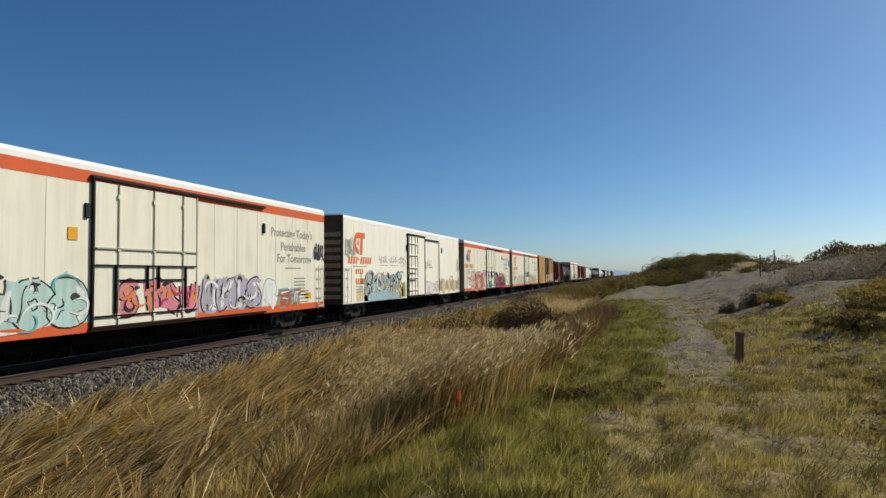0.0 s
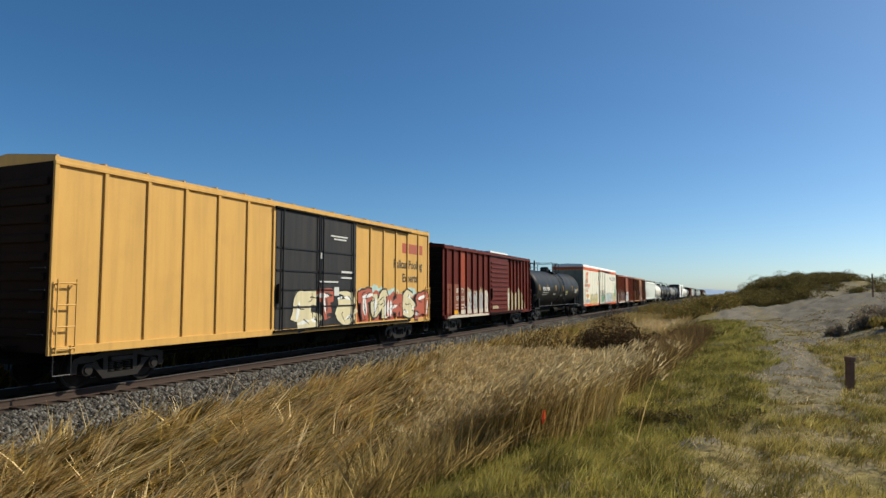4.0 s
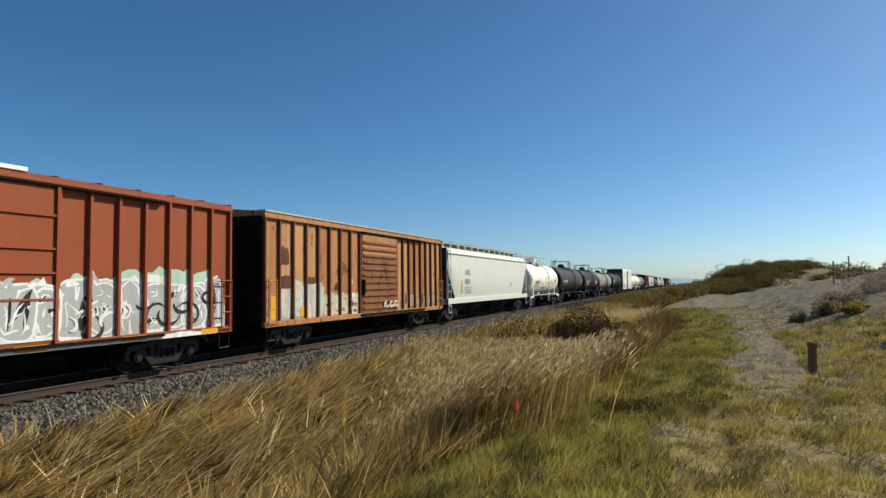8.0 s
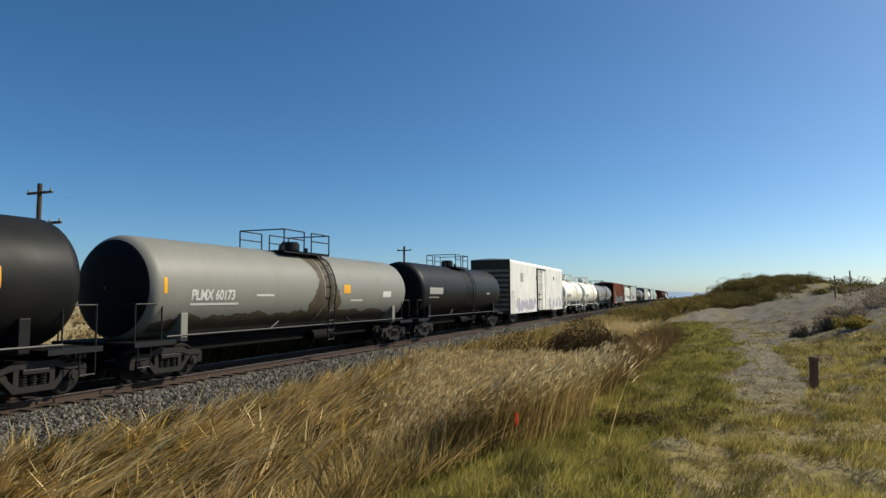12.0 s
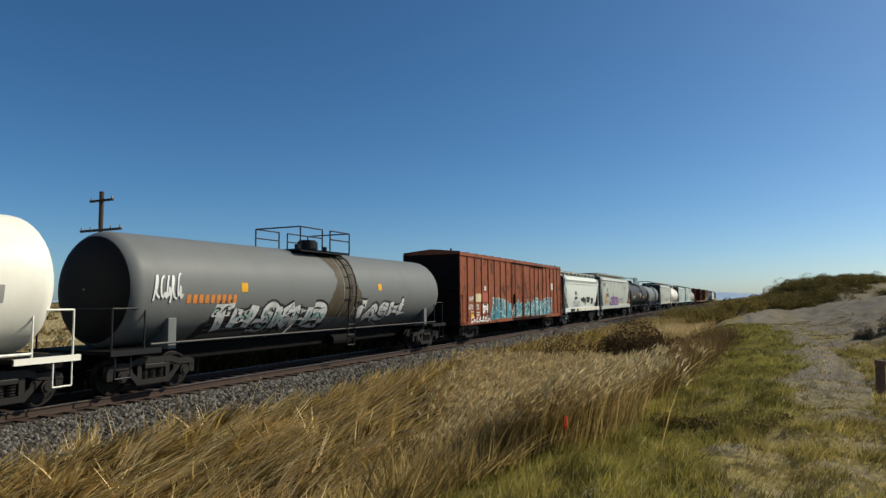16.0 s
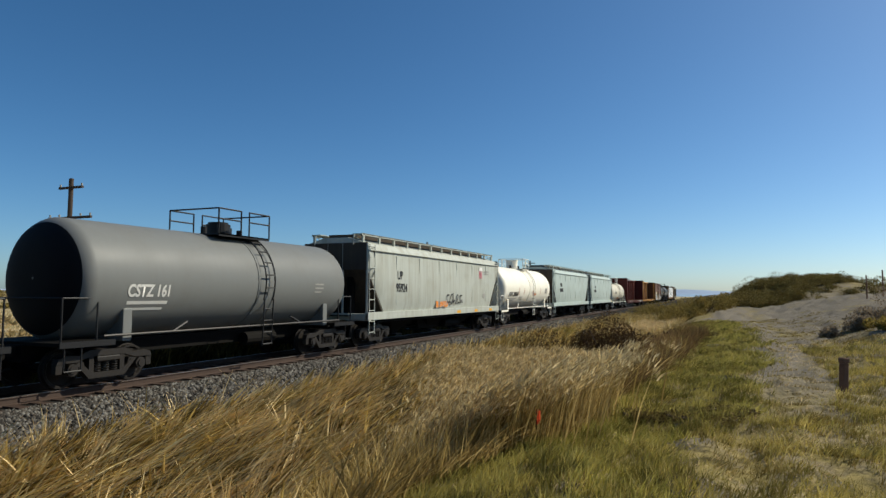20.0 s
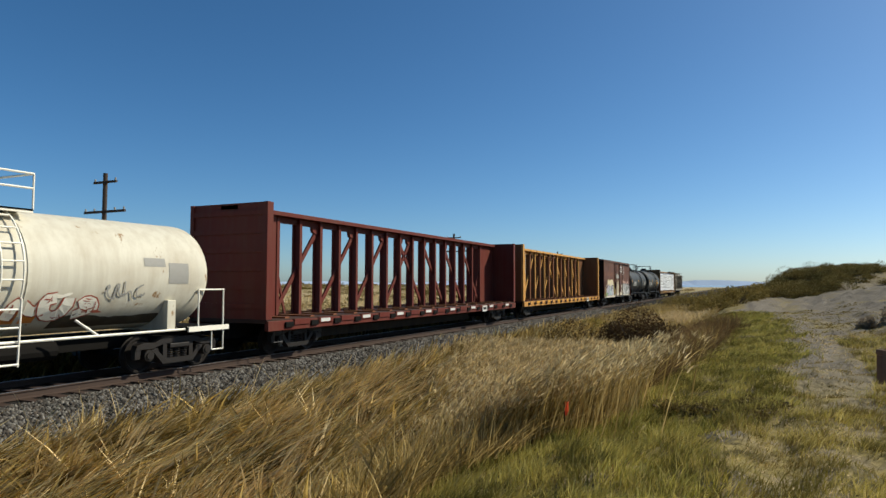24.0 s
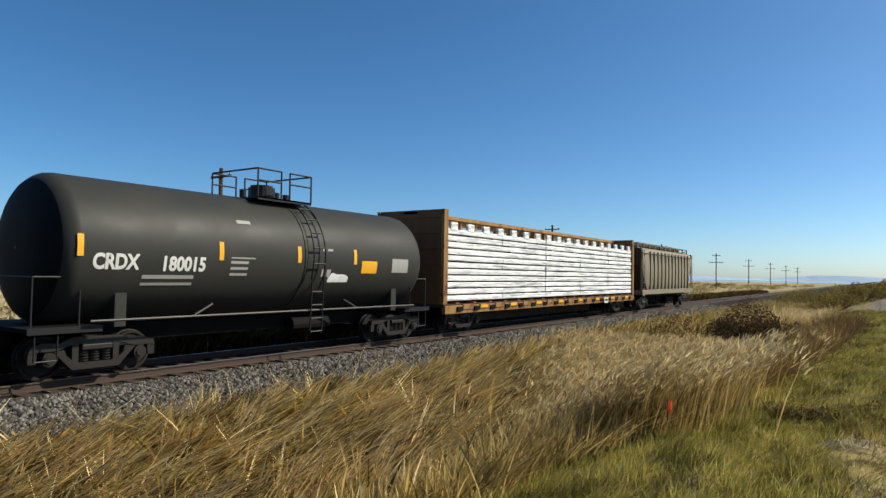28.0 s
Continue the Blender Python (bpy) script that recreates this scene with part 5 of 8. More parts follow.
# ---- centre-beam flat cars ----
def centre_beam(y0, y1, frame_key, bulk_key, label, top=4.42, load=False, category="flat car"):
    c, h = car("centre_beam_flat_car", y0, y1, label, category)
    col, dark = M[frame_key], M[bulk_key]
    deck = 1.12
    part("deck", boxes([(-1.5, 1.5, -h, h, deck - 0.12, deck)], 0.01), M["deck_wood"], c, "dark weathered deck")
    part("centre_sill", boxes([(-0.3, 0.3, -h - 0.2, h + 0.2, 0.55, deck - 0.12)]), M["steel_dark"], c)
    for s in (-1, 1):
        part("side_sill", boxes([(*sorted((s * 1.42, s * 1.56)), -h, h, deck - 0.34, deck - 0.05)], 0.015), col, c)
        part("bulkhead", boxes([(-1.5, 1.5, *sorted((s * h, s * (h - 0.12))), deck, top + 0.04)]), dark, c)
        part("end_web", boxes([(-0.14, 0.14, *sorted((s * (h - 0.12), s * (h - 2.1))), deck, top)]), dark, c)
        pieces("bulkhead_rib", [(-1.45, 1.45, *sorted((s * (h + 0.05), s * h)), deck + 0.3 + i * 0.55, deck + 0.45 + i * 0.55) for i in range(6)], dark, c)
        pieces("bulkhead_post", [(1.38, 1.52, *sorted((s * (h - 0.2), s * (h + 0.06))), deck, top + 0.04), (-1.52, -1.38, *sorted((s * (h - 0.2), s * (h + 0.06))), deck, top + 0.04)], col, c, 0.01)
    part("top_chord", boxes([(-0.34, 0.34, -h, h, top - 0.14, top), (-0.05, 0.05, -h, h, top - 0.34, top - 0.14)], 0.01), col, c)
    n = 15
    ys = [-h + 2.05 + i * (2 * h - 4.1) / n for i in range(n + 1)]
    pm = []
    for key in (frame_key, "beam_rust" if frame_key == "beam_yellow" else frame_key):
        post = part("post", boxes([(0.08, 0.17, -0.07, 0.07, deck, top - 0.14)], 0.01), M[key], c)
        # web and far flange in the bulkhead colour, to paint the post's shaded side
        pm.append((post, part("post_web", boxes([(-0.17, -0.08, -0.07, 0.07, deck, top - 0.14), (-0.085, 0.085, -0.03, 0.03, deck, top - 0.14)], 0.01), dark, post)))
        post.matrix_basis = pose(0, ys[len(pm) - 1], 0)
    for i, y in enumerate(ys[2:]):
        post, web = pm[i % 2 if i < 6 else (i + 1) % 2]
        again(web, again(post, c, pose(0, y, 0)))
    # sill below the deck, its shade painted as dark brown
    belly = boxes([(-0.35, 0.35, -h + 4.2, h - 4.2, 0.30, 0.62)], 0.02)
    part("fish_belly_sill", belly, M["shade_grime"], c, "deep centre sill with shade painted in")
    # every diagonal spans two bays and leans towards the middle; a dark gusset holds its top
    pairs = [(i, i + 2) for i in range(0, 8, 2)] + [(i + 2, i) for i in range(7, 15, 2)]
    for a, b2 in pairs:
        if b2 > n or a > n:
            continue
        bm = bmesh.new()
        bar(bm, (0, ys[a], deck + 0.08), (0, ys[b2], top - 0.36), 0.15, 0.07)
        dg = part("diagonal", bm, col, c)
        s2 = -1 if b2 > a else 1
        bm = bmesh.new()
        prism(bm, [(ys[b2] + s2 * 0.08, top - 0.62), (ys[b2] + s2 * 0.08, top - 0.30), (ys[b2] + s2 * 0.42, top - 0.30), (ys[b2] + s2 * 0.34, top - 0.52)], -0.06, 0.06)
        part("gusset", bm, dark, dg)
    for s2 in (-1, 1):
        bm = bmesh.new()
        bar(bm, (0, s2 * (h - 2.6), deck + 0.06), (0, s2 * (h - 1.75), top - 0.45), 0.09, 0.05)
        part("end_brace", bm, col, c)
    # cross bearers and tie-down winches along the deck edge
    bear = part("cross_bearer", boxes([(0.2, 1.5, -0.10, 0.10, deck, deck + 0.05), (-1.5, -0.2, -0.10, 0.10, deck, deck + 0.05)]), M["beam_rust"], c)
    win = part("winch", boxes([(1.44, 1.62, -0.18, 0.18, deck - 0.26, deck - 0.10)], 0.02), M["steel_dark"], c)
    k = 17
    for i in range(k):
        y = -h + 0.9 + i * (2 * h - 1.8) / (k - 1)
        if i == 0:
            bear.matrix_basis, win.matrix_basis = pose(0, y, 0), pose(0, y, 0)
        else:
            again(bear, c, pose(0, y, 0))
            again(win, c, pose(0, y, 0))
    gap = (2 * h - 1.8) / (k - 1)
    plate = part("sill_plate", boxes([(1.50, 1.60, -gap / 2 + 0.24, gap / 2 - 0.24, deck - 0.20, deck - 0.03)], 0.01), col, c)
    for i in range(k - 1):
        m = pose(0, -h + 0.9 + (i + 0.5) * gap, 0)
        if i:
            again(plate, c, m)
        else:
            plate.matrix_basis = m
    tapes = [(-h + 0.9 + (i + 0.5) * gap - 0.3, deck - 0.17, 0.5, 0.11) for i in range(1, k - 1, 2)]
    bars(c, tapes, M["white_mark"] if frame_key == "beam_red" else M["yellow_mark"], "reflective_tape", x=1.60)
    bars(c, [(h - 5.4, deck - 0.36, 0.62, 0.30)], M["white_mark"], "placard", x=1.64)
    bars(c, [(h - 5.3, deck - 0.26, 0.42, 0.12)], M["black_mark"], "placard_print", x=1.644)
    for s in (-1, 1):
        part("stirrup_step", rods([((1.5, s * (h - 0.3), deck - 0.3), (1.5, s * (h - 0.3), 0.45)), ((1.5, s * (h - 0.7), deck - 0.3), (1.5, s * (h - 0.7), 0.45)), ((1.5, s * (h - 0.3), 0.45), (1.5, s * (h - 0.7), 0.45))], 0.018), M["black_iron"], c)
    if load:
        rg = random.Random(5)
        z = deck + 0.06
        nrow, npk = 11, 5
        hh = (top - 0.62 - z) / nrow
        for i in range(nrow):
            cuts = [-h + 0.25 + (2 * h - 0.5) * j / npk for j in range(npk + 1)]
            for j in range(npk):
                e = rg.uniform(-0.03, 0.03)
                for s in (1, -1):
                    x0, x1 = sorted((s * 0.24, s * (1.45 + e)))
                    bm = boxes([(x0, x1, cuts[j] + 0.02, cuts[j + 1] - 0.02, z + i * hh + 0.05, z + (i + 1) * hh)], 0.035)
                    part("lumber_pack", bm, M["wrap"], c, "white-wrapped lumber pack")
                if i:
                    part("dunnage", boxes([(0.3, 1.42, cuts[j] + 0.6 + q, cuts[j] + 0.7 + q, z + i * hh, z + i * hh + 0.05) for q in (0, 1.4, 2.6)]), M["tie"], c)
        flap = part("wrap_flap", boxes([(1.36, 1.46, -0.22, 0.22, top - 0.66, top - 0.38)], 0.02), M["wrap"], c)
        for j in range(18):
            y = -h + 0.7 + j * (2 * h - 1.4) / 17
            (again(flap, c, pose(0, y, 0)) if j else None)
        flap.matrix_basis = pose(0, -h + 0.7, 0)
    running_gear(c, h, 1.9)
    return c, h

# ---- the cars in their order ----
FLAT = HALF - 0.035       # face of the sheets between the ribs
DOOR = HALF + 0.045       # face of a door
DEEP = HALF - 0.085       # face of the sheets between deep posts


def write(c, rows, x=HALF, material="white_mark", size=0.4, surf=None, bold=0.012):
    for words, y, z, *rest in rows:
        lettering(c, words, y, z, rest[1] if len(rest) > 1 else size, M[material], x=x, surf=surf, bold=bold, squeeze=rest[0] if rest else 1.0)


c, h = reefer(4.1, 25.0, "cream refrigerator car with orange stripes and colourful graffiti")
graffiti(c, -8.2, -2.1, 0.95, 2.25, 6, "g_pale_teal", "g_black", "g_pale_teal", "g_white", seed=11, edge=0.04)
graffiti(c, -1.2, 1.9, 1.05, 2.15, 4, "g_pink", "g_black", "g_pink", "g_orange", x=DOOR, seed=12)
graffiti(c, 2.2, 5.4, 0.9, 2.25, 4, "g_lilac", "g_black", "g_grey", "g_white", seed=13)
swirls(c, -8.1, -2.2, 1.0, 2.25, 14, ("g_white", "g_black", "g_teal"), seed=18, w=0.07)
swirls(c, -1.1, 1.8, 1.1, 2.1, 9, ("g_magenta", "g_black", "g_orange"), x=DOOR, seed=19, w=0.07)
swirls(c, 2.3, 5.3, 0.95, 2.2, 9, ("g_white", "g_black", "g_grey"), seed=20, w=0.07)
graffiti(c, 5.6, 6.5, 0.95, 2.15, 1, "g_white", "g_grey", None, None, seed=14, marks=2)
graffiti(c, 6.7, 8.2, 0.95, 1.7, 2, "g_brick", "g_teal", "g_buff", "g_white", seed=15)
scrawl(c, 9.45, 10.4, 2.75, 3.6, 5, "g_black", seed=16, w=0.07)
bars(c, [(8.35, 1.55 - i * 0.14, 0.7, 0.05) for i in range(4)], M["grey_mark"])

c, h = reefer(26.95, 47.87, "chalky white refrigerator car with a black-barred plug door", stripe=False, paint_key="reefer_cool", slogan=False, frame_key="black_iron", door=(0.02, 3.2))
pieces("door_frame", [(HALF + 0.05, HALF + 0.08, 1.7, 4.9, 4.42, 4.50), (HALF + 0.05, HALF + 0.08, 4.86, 4.93, 1.0, 4.45), (HALF + 0.05, HALF + 0.08, 1.64, 1.72, 1.0, 4.5)], M["black_iron"], c)
spray(c, -8.0, -2.3, 0.9, 2.1, "g_yellow", seed=19)
graffiti(c, -7.9, -2.9, 0.9, 2.35, 6, "g_grey", "g_black", "g_sky", "g_white", seed=21, alt="g_sky", marks=14)
spray(c, -7.6, -3.0, 0.88, 1.35, "g_sky", off=0.022, seed=18)
swirls(c, -8.1, -2.7, 0.98, 2.4, 34, ("g_white", "g_black", "g_sky", "g_yellow", "g_sky", "g_grey"), seed=17, w=0.10)
spray(c, -2.6, -1.9, 0.95, 2.0, "g_olive", seed=6)
spray(c, -9.0, -7.9, 0.95, 1.8, "g_cream", seed=7)
for i in range(3):
    scrawl(c, -6.1 + i * 1.5, -4.9 + i * 1.5, 2.8, 3.3, 5, "grey_mark", seed=22 + i, w=0.03)
    bars(c, [(-5.9 + i * 1.5, 2.70, 1.1, 0.025)], M["grey_mark"], "underline")
scrawl(c, 1.9, 3.4, 2.6, 3.2, 5, "grey_mark", seed=27, w=0.035)
scrawl(c, -10.3, -9.2, 3.0, 4.0, 6, "grey_mark", seed=28, w=0.05)
graffiti(c, 5.1, 10.2, 0.95, 1.95, 7, "g_buff", "g_cream", None, None, seed=29, alt="g_cream")
graffiti(c, 1.9, 4.8, 0.98, 1.8, 4, "g_white", "g_buff", None, None, seed=30)
scrawl(c, 9.8, 10.3, 2.3, 3.5, 4, "grey_mark", seed=31, w=0.04)

c, h = reefer(49.6, 70.1, "cream refrigerator car with orange stripes and a large sprayed word")
graffiti(c, -7.85, -2.2, 0.8, 2.55, 5, "g_pale_pink", "g_wine", None, None, seed=31, alt="g_brick", marks=26, edge=0.06, alt_line="g_cream", body=True)
spray(c, -8.1, -2.1, 1.6, 2.75, "g_pale_teal", off=0.002, seed=35)
spray(c, -1.0, 0.2, 0.98, 1.75, "g_green", off=0.056, seed=5)
spray(c, 1.95, 7.6, 0.9, 2.45, "g_green", off=0.052, seed=3, label="green sprayed ground")
spray(c, 1.9, 7.2, 0.88, 1.85, "g_magenta", off=0.060, seed=8, label="magenta sprayed ground")
graffiti(c, 2.3, 6.2, 1.25, 2.3, 4, "g_pink", "g_pink", None, None, x=HALF + 0.062, seed=32, marks=0)
lettering(c, "Dvide.", 1.85, 1.12, 1.90, M["g_black"], x=HALF + 0.085, name="graffiti_word", bold=0.03, squeeze=1.02)
scrawl(c, 9.3, 10.1, 3.05, 3.75, 6, "g_blue", seed=33, w=0.12)
scrawl(c, -9.6, -8.7, 3.3, 3.9, 5, "g_blue", seed=34, w=0.09)

c, h = reefer(71.9, 93.1, "cream refrigerator car with faded stripes and grey graffiti")
graffiti(c, -9.4, -7.9, 0.8, 1.95, 2, "g_white", "g_black", "g_black", None, seed=41)
graffiti(c, -7.7, -2.2, 0.9, 2.2, 6, "g_cream", "g_grey", None, None, seed=42, alt="g_grey")
graffiti(c, 2.3, 8.0, 0.95, 2.25, 6, "g_cream", "g_olive", None, None, seed=43, alt="g_buff")

c, h = boxcar(95.0, 113.3, "box_yellow", "mustard yellow boxcar with black doors and bold graffiti", top=4.95, ribs=6, door=(0.3, 4.7), door_kind="bars", door_key="door_black", roof_key="box_yellow")
spray(c, 2.7, h - 0.4, 0.95, 2.3, "g_brick", FLAT, seed=50, label="brown sprayed ground")
spray(c, -1.3, 8.8, 1.4, 2.5, "g_pale_teal", FLAT, seed=52, off=0.002)
graffiti(c, -1.2, 8.7, 0.95, 2.3, 8, "g_cream", "g_black", None, "g_white", x=HALF + 0.03, seed=51, alt="g_brick", edge=0.07)
bars(c, [(6.5, 3.85, 2.0, 0.42)], M["g_brick"], "name_bar", x=FLAT)
write(c, [("Railcar Pooling", 5.7, 3.2, 0.92, 0.50), ("Experts", 6.5, 2.62, 0.95, 0.50)], FLAT, "tank_stain", bold=0.014)
bars(c, [(0.9, 4.1, 1.1, 0.05), (1.1, 4.0, 0.8, 0.05), (1.6, 2.85, 0.8, 0.07), (1.6, 2.65, 0.7, 0.06), (0.2, 2.5, 1.2, 0.05)], M["white_mark"], x=DOOR + 0.01)
bars(c, [(1.15, 2.05, 0.3, 0.3), (0.3, 3.3, 0.2, 0.2)], M["white_mark"], "placard", x=DOOR + 0.01)

c, h = boxcar(115.1, 130.5, "box_dark_red", "dark red ribbed boxcar with pale graffiti along its lower half", ribs=7, door=(0.7, 3.3), odd=2, depth=0.10, lead=0.3)
bars(c, [(-7.30, 1.1, 0.8, 1.5), (-6.39, 1.1, 0.8, 1.5)], M["box_worn_red"], "repainted_patch", x=DEEP)
bars(c, [(-5.48, 1.1, 0.8, 1.35)], M["box_worn_red"], "repainted_patch", x=DEEP + 0.009)
spray(c, -4.75, -1.05, 0.95, 2.65, "g_buff", DEEP, seed=61)
graffiti(c, -4.6, -1.1, 0.95, 2.25, 5, "g_chalk", "g_grey", None, "box_worn_red", x=DEEP, seed=61, alt="g_grey", body=True, marks=14, edge=0.04)
swirls(c, -4.6, -1.1, 1.0, 2.2, 9, ("g_white", "box_worn_red", "g_grey"), x=DEEP, seed=66, w=0.07)
spray(c, 2.5, 5.8, 1.05, 2.5, "g_buff", DEEP, seed=63)
graffiti(c, 2.5, 5.8, 1.1, 2.2, 4, "g_chalk", "g_olive", None, None, x=DEEP, seed=62, alt="g_buff", body=True, marks=14, edge=0.04)
spray(c, 5.8, 6.6, 1.0, 1.8, "g_buff", DEEP, seed=67)
spray(c, -0.7, 0.4, 1.22, 1.42, "g_buff", HALF + 0.087, seed=68, name="worn_patch")
write(c, [("BK", -6.0, 2.16, 0.85, 0.32), ("157", -6.03, 1.76, 0.85, 0.32)], DEEP + 0.008, material="g_chalk")
write(c, [("TY", -5.26, 2.16, 0.85, 0.32), ("310", -5.29, 1.76, 0.85, 0.32)], DEEP + 0.018, material="g_chalk")
bars(c, [(-6.05, 1.5 - i * 0.16, 0.4, 0.07) for i in range(2)], M["g_salmon"], x=DEEP + 0.008)
bars(c, [(-5.27, 1.5 - i * 0.16, 0.36, 0.07) for i in range(2)], M["g_chalk"], x=DEEP + 0.018)
bars(c, [(-6.35, 1.06, 0.62, 0.2)], M["yellow_mark"], "yellow_label", x=DEEP + 0.02)
spray(c, -5.7, -1.05, 1.02, 1.3, "g_chalk", DEEP, seed=65, off=0.03)
spray(c, -7.3, -1.2, 0.88, 1.05, "g_chalk", HALF + 0.026, seed=64)
part("roof_repair", boxes([(0.9, HALF + 0.03, -1.0, 2.4, 4.53, 4.62)], 0.01), M["roof_white"], c, "pale replacement roof edge")

c, h, surf = tank_car(132.9, 147.2, "tank_black", "black tank car with yellow tape marks", tape=(-6.6, -4.2, -1.5, 1.15, 4.7, 7.0), slide=0.1, hi=0.35)
write(c, [("PROX 99880", -5.6, 2.35)], surf=surf, size=0.38)
bars(c, [(-5.6, 2.15, 1.8, 0.06), (-5.6, 2.0, 1.4, 0.05), (-2.2, 2.0, 0.8, 0.12), (0.45, 1.9, 0.5, 0.12), (2.3, 1.98, 0.6, 0.1), (5.9, 2.15, 0.9, 0.34)], M["grey_mark"], surf=surf)
bars(c, [(2.3, 2.15, 0.7, 0.18)], M["g_olive"], "placard", surf=surf)

c, h = reefer(149.6, 170.7, "cream refrigerator car with a bold orange emblem and pale graffiti", slogan=False, lever="grey_pipe")
graffiti(c, -7.0, -2.8, 0.9, 2.15, 6, "g_yellow", "g_olive", "g_grey", "g_cream", seed=81, alt="g_cream")
graffiti(c, -0.8, 1.7, 1.1, 1.9, 3, "g_green", "g_grey", None, None, x=DOOR, seed=85)
graffiti(c, 2.6, 7.6, 0.98, 2.2, 6, "g_pale_teal", "g_grey", "g_lilac", "g_pale_pink", seed=82)
graffiti(c, 7.7, 9.9, 1.1, 2.2, 3, "g_cream", "g_olive", "g_cream", None, seed=86, edge=0.04)
swirls(c, 2.7, 7.5, 1.0, 2.15, 22, ("g_black", "g_white", "g_grey", "g_pale_pink", "g_sky"), seed=88, w=0.07)
swirls(c, -6.9, -2.9, 0.95, 2.1, 14, ("g_olive", "g_white", "g_grey"), seed=89, w=0.07)
swirls(c, 7.8, 9.8, 1.1, 2.15, 7, ("g_green", "g_olive"), seed=90, w=0.05)
scrawl(c, -9.7, -8.8, 3.1, 3.6, 5, "grey_mark", seed=83, w=0.06)
scrawl(c, -9.6, -8.6, 2.75, 3.1, 5, "grey_mark", seed=87, w=0.06)
bm = bmesh.new()
stroke(bm, [(6.85 + 0.26 * math.cos(t), 3.98 + 0.26 * math.sin(t)) for t in [0.8 + 4.7 * i / 12 for i in range(13)]], 0.09, flat(HALF), 0.006, 5, 0, False)
part("emblem", bm, M["grey_mark"], c, "dark open ring emblem")
bars(c, [(7.3 + i * 0.29, 3.84, 0.17, 0.28) for i in range(10)], M["grey_mark"], "name_bar")
bars(c, [(6.6, 3.66, 2.9, 0.12), (7.6, 3.3, 1.9, 0.04)], M["grey_mark"])
scrawl(c, 8.9, 10.2, 1.6, 3.4, 5, "g_green", seed=84, w=0.05)
bars(c, [(-8.7, 1.68, 0.6, 0.2)], M["yellow_mark"], "yellow_label", x=HALF + 0.004)
spray(c, -9.3, -6.9, 1.15, 1.6, "g_grey", seed=88)

c, h = boxcar(172.25, 187.75, "box_red", "red-brown ribbed boxcar with silver and mint graffiti", ribs=7, door=(0.65, 3.1), door_kind="panel", depth=0.10)
spray(c, -7.55, -6.75, 0.92, 2.45, "g_mint", DEEP, seed=90, off=0.003)
graffiti(c, -7.5, -6.75, 0.92, 2.2, 2, "g_white", "g_mint", None, "g_black", x=DEEP, seed=94, body=True)
spray(c, -5.75, -4.55, 0.9, 1.32, "g_grey", DEEP, seed=89, off=0.003)
spray(c, -4.6, -0.95, 1.3, 2.65, "g_mint", DEEP, seed=96, off=0.002)
graffiti(c, -4.6, -0.95, 0.92, 2.35, 3, "g_grey", "g_white", "g_grey", "g_black", x=DEEP, seed=91, body=True, marks=9)
spray(c, -0.8, 2.1, 1.4, 2.55, "g_mint", DOOR, seed=96, off=0.002)
graffiti(c, -0.8, 2.1, 1.1, 2.3, 5, "g_grey", "g_white", "g_white", "g_black", x=DOOR, seed=92, body=True, marks=8)
spray(c, 2.3, 7.4, 1.6, 2.75, "g_mint", DEEP, seed=97, off=0.002)
graffiti(c, 2.3, 7.4, 1.0, 2.4, 7, "g_grey", "g_white", "g_white", "g_black", x=DEEP, seed=93, edge=0.05, body=True, marks=10)
swirls(c, -4.5, -1.0, 0.95, 2.1, 7, ("g_black", "g_black", "g_white"), x=DEEP, seed=98, w=0.10)
swirls(c, 2.4, 7.3, 1.0, 2.2, 12, ("g_black", "g_black", "g_white"), x=DEEP, seed=99, w=0.09)
write(c, [("BK", -6.28, 2.33), ("TY", -5.38, 2.33), ("156", -6.35, 1.80, 0.95), ("137", -5.45, 1.80, 0.95)], DEEP, size=0.42)
bars(c, [(-6.3, 1.22, 0.5, 0.13), (-6.3, 1.04, 0.5, 0.13)], M["yellow_mark"], "yellow_label", x=DEEP + 0.01)
bars(c, [(-5.45, 1.52, 0.5, 0.07), (-5.45, 1.38, 0.5, 0.07), (-6.3, 1.45, 0.55, 0.05)], M["white_mark"], x=DEEP)
bars(c, [(-3.9 + i * 2.6, 0.89, 0.7, 0.13) for i in range(5)], M["yellow_mark"], "reflective_tape", x=HALF + 0.026)
spray(c, -7.2, 7.2, 0.88, 1.02, "g_white", HALF + 0.026, seed=95, off=0.003)
part("roof_repair", boxes([(0.9, HALF + 0.03, -1.6, 1.5, 4.53, 4.62)], 0.01), M["roof_white"], c, "pale replacement roof edge")

c, h = boxcar(189.3, 204.7, "box_orange", "rusting orange boxcar with bleached graffiti", ribs=8, door=(0.35, 3.4), depth=0.10, sheets=("box_orange", "box_ochre", "box_tawny", "box_ochre", "box_orange", "box_ochre", "box_tawny"), rib_key="box_rib_shade_rust", door_key="box_rust")
part("door_panel", boxes([(HALF + 0.02, HALF + 0.034, -1.25, 1.95, 3.32, 4.26)]), M["box_orange"], c, "paler upper part of the door")
spray(c, -7.4, -1.45, 0.98, 1.9, "g_buff", DEEP, seed=100, off=0.003, label="bleached paint low on the side")
graffiti(c, -6.9, -4.2, 1.0, 2.35, 4, "g_chalk", "g_grey", None, "g_sky", x=DEEP, seed=101, edge=0.04, body=True)
graffiti(c, -4.1, -1.5, 1.0, 1.9, 4, "g_chalk", "g_buff", None, "box_brown", x=DEEP, seed=103, edge=0.04, body=True)
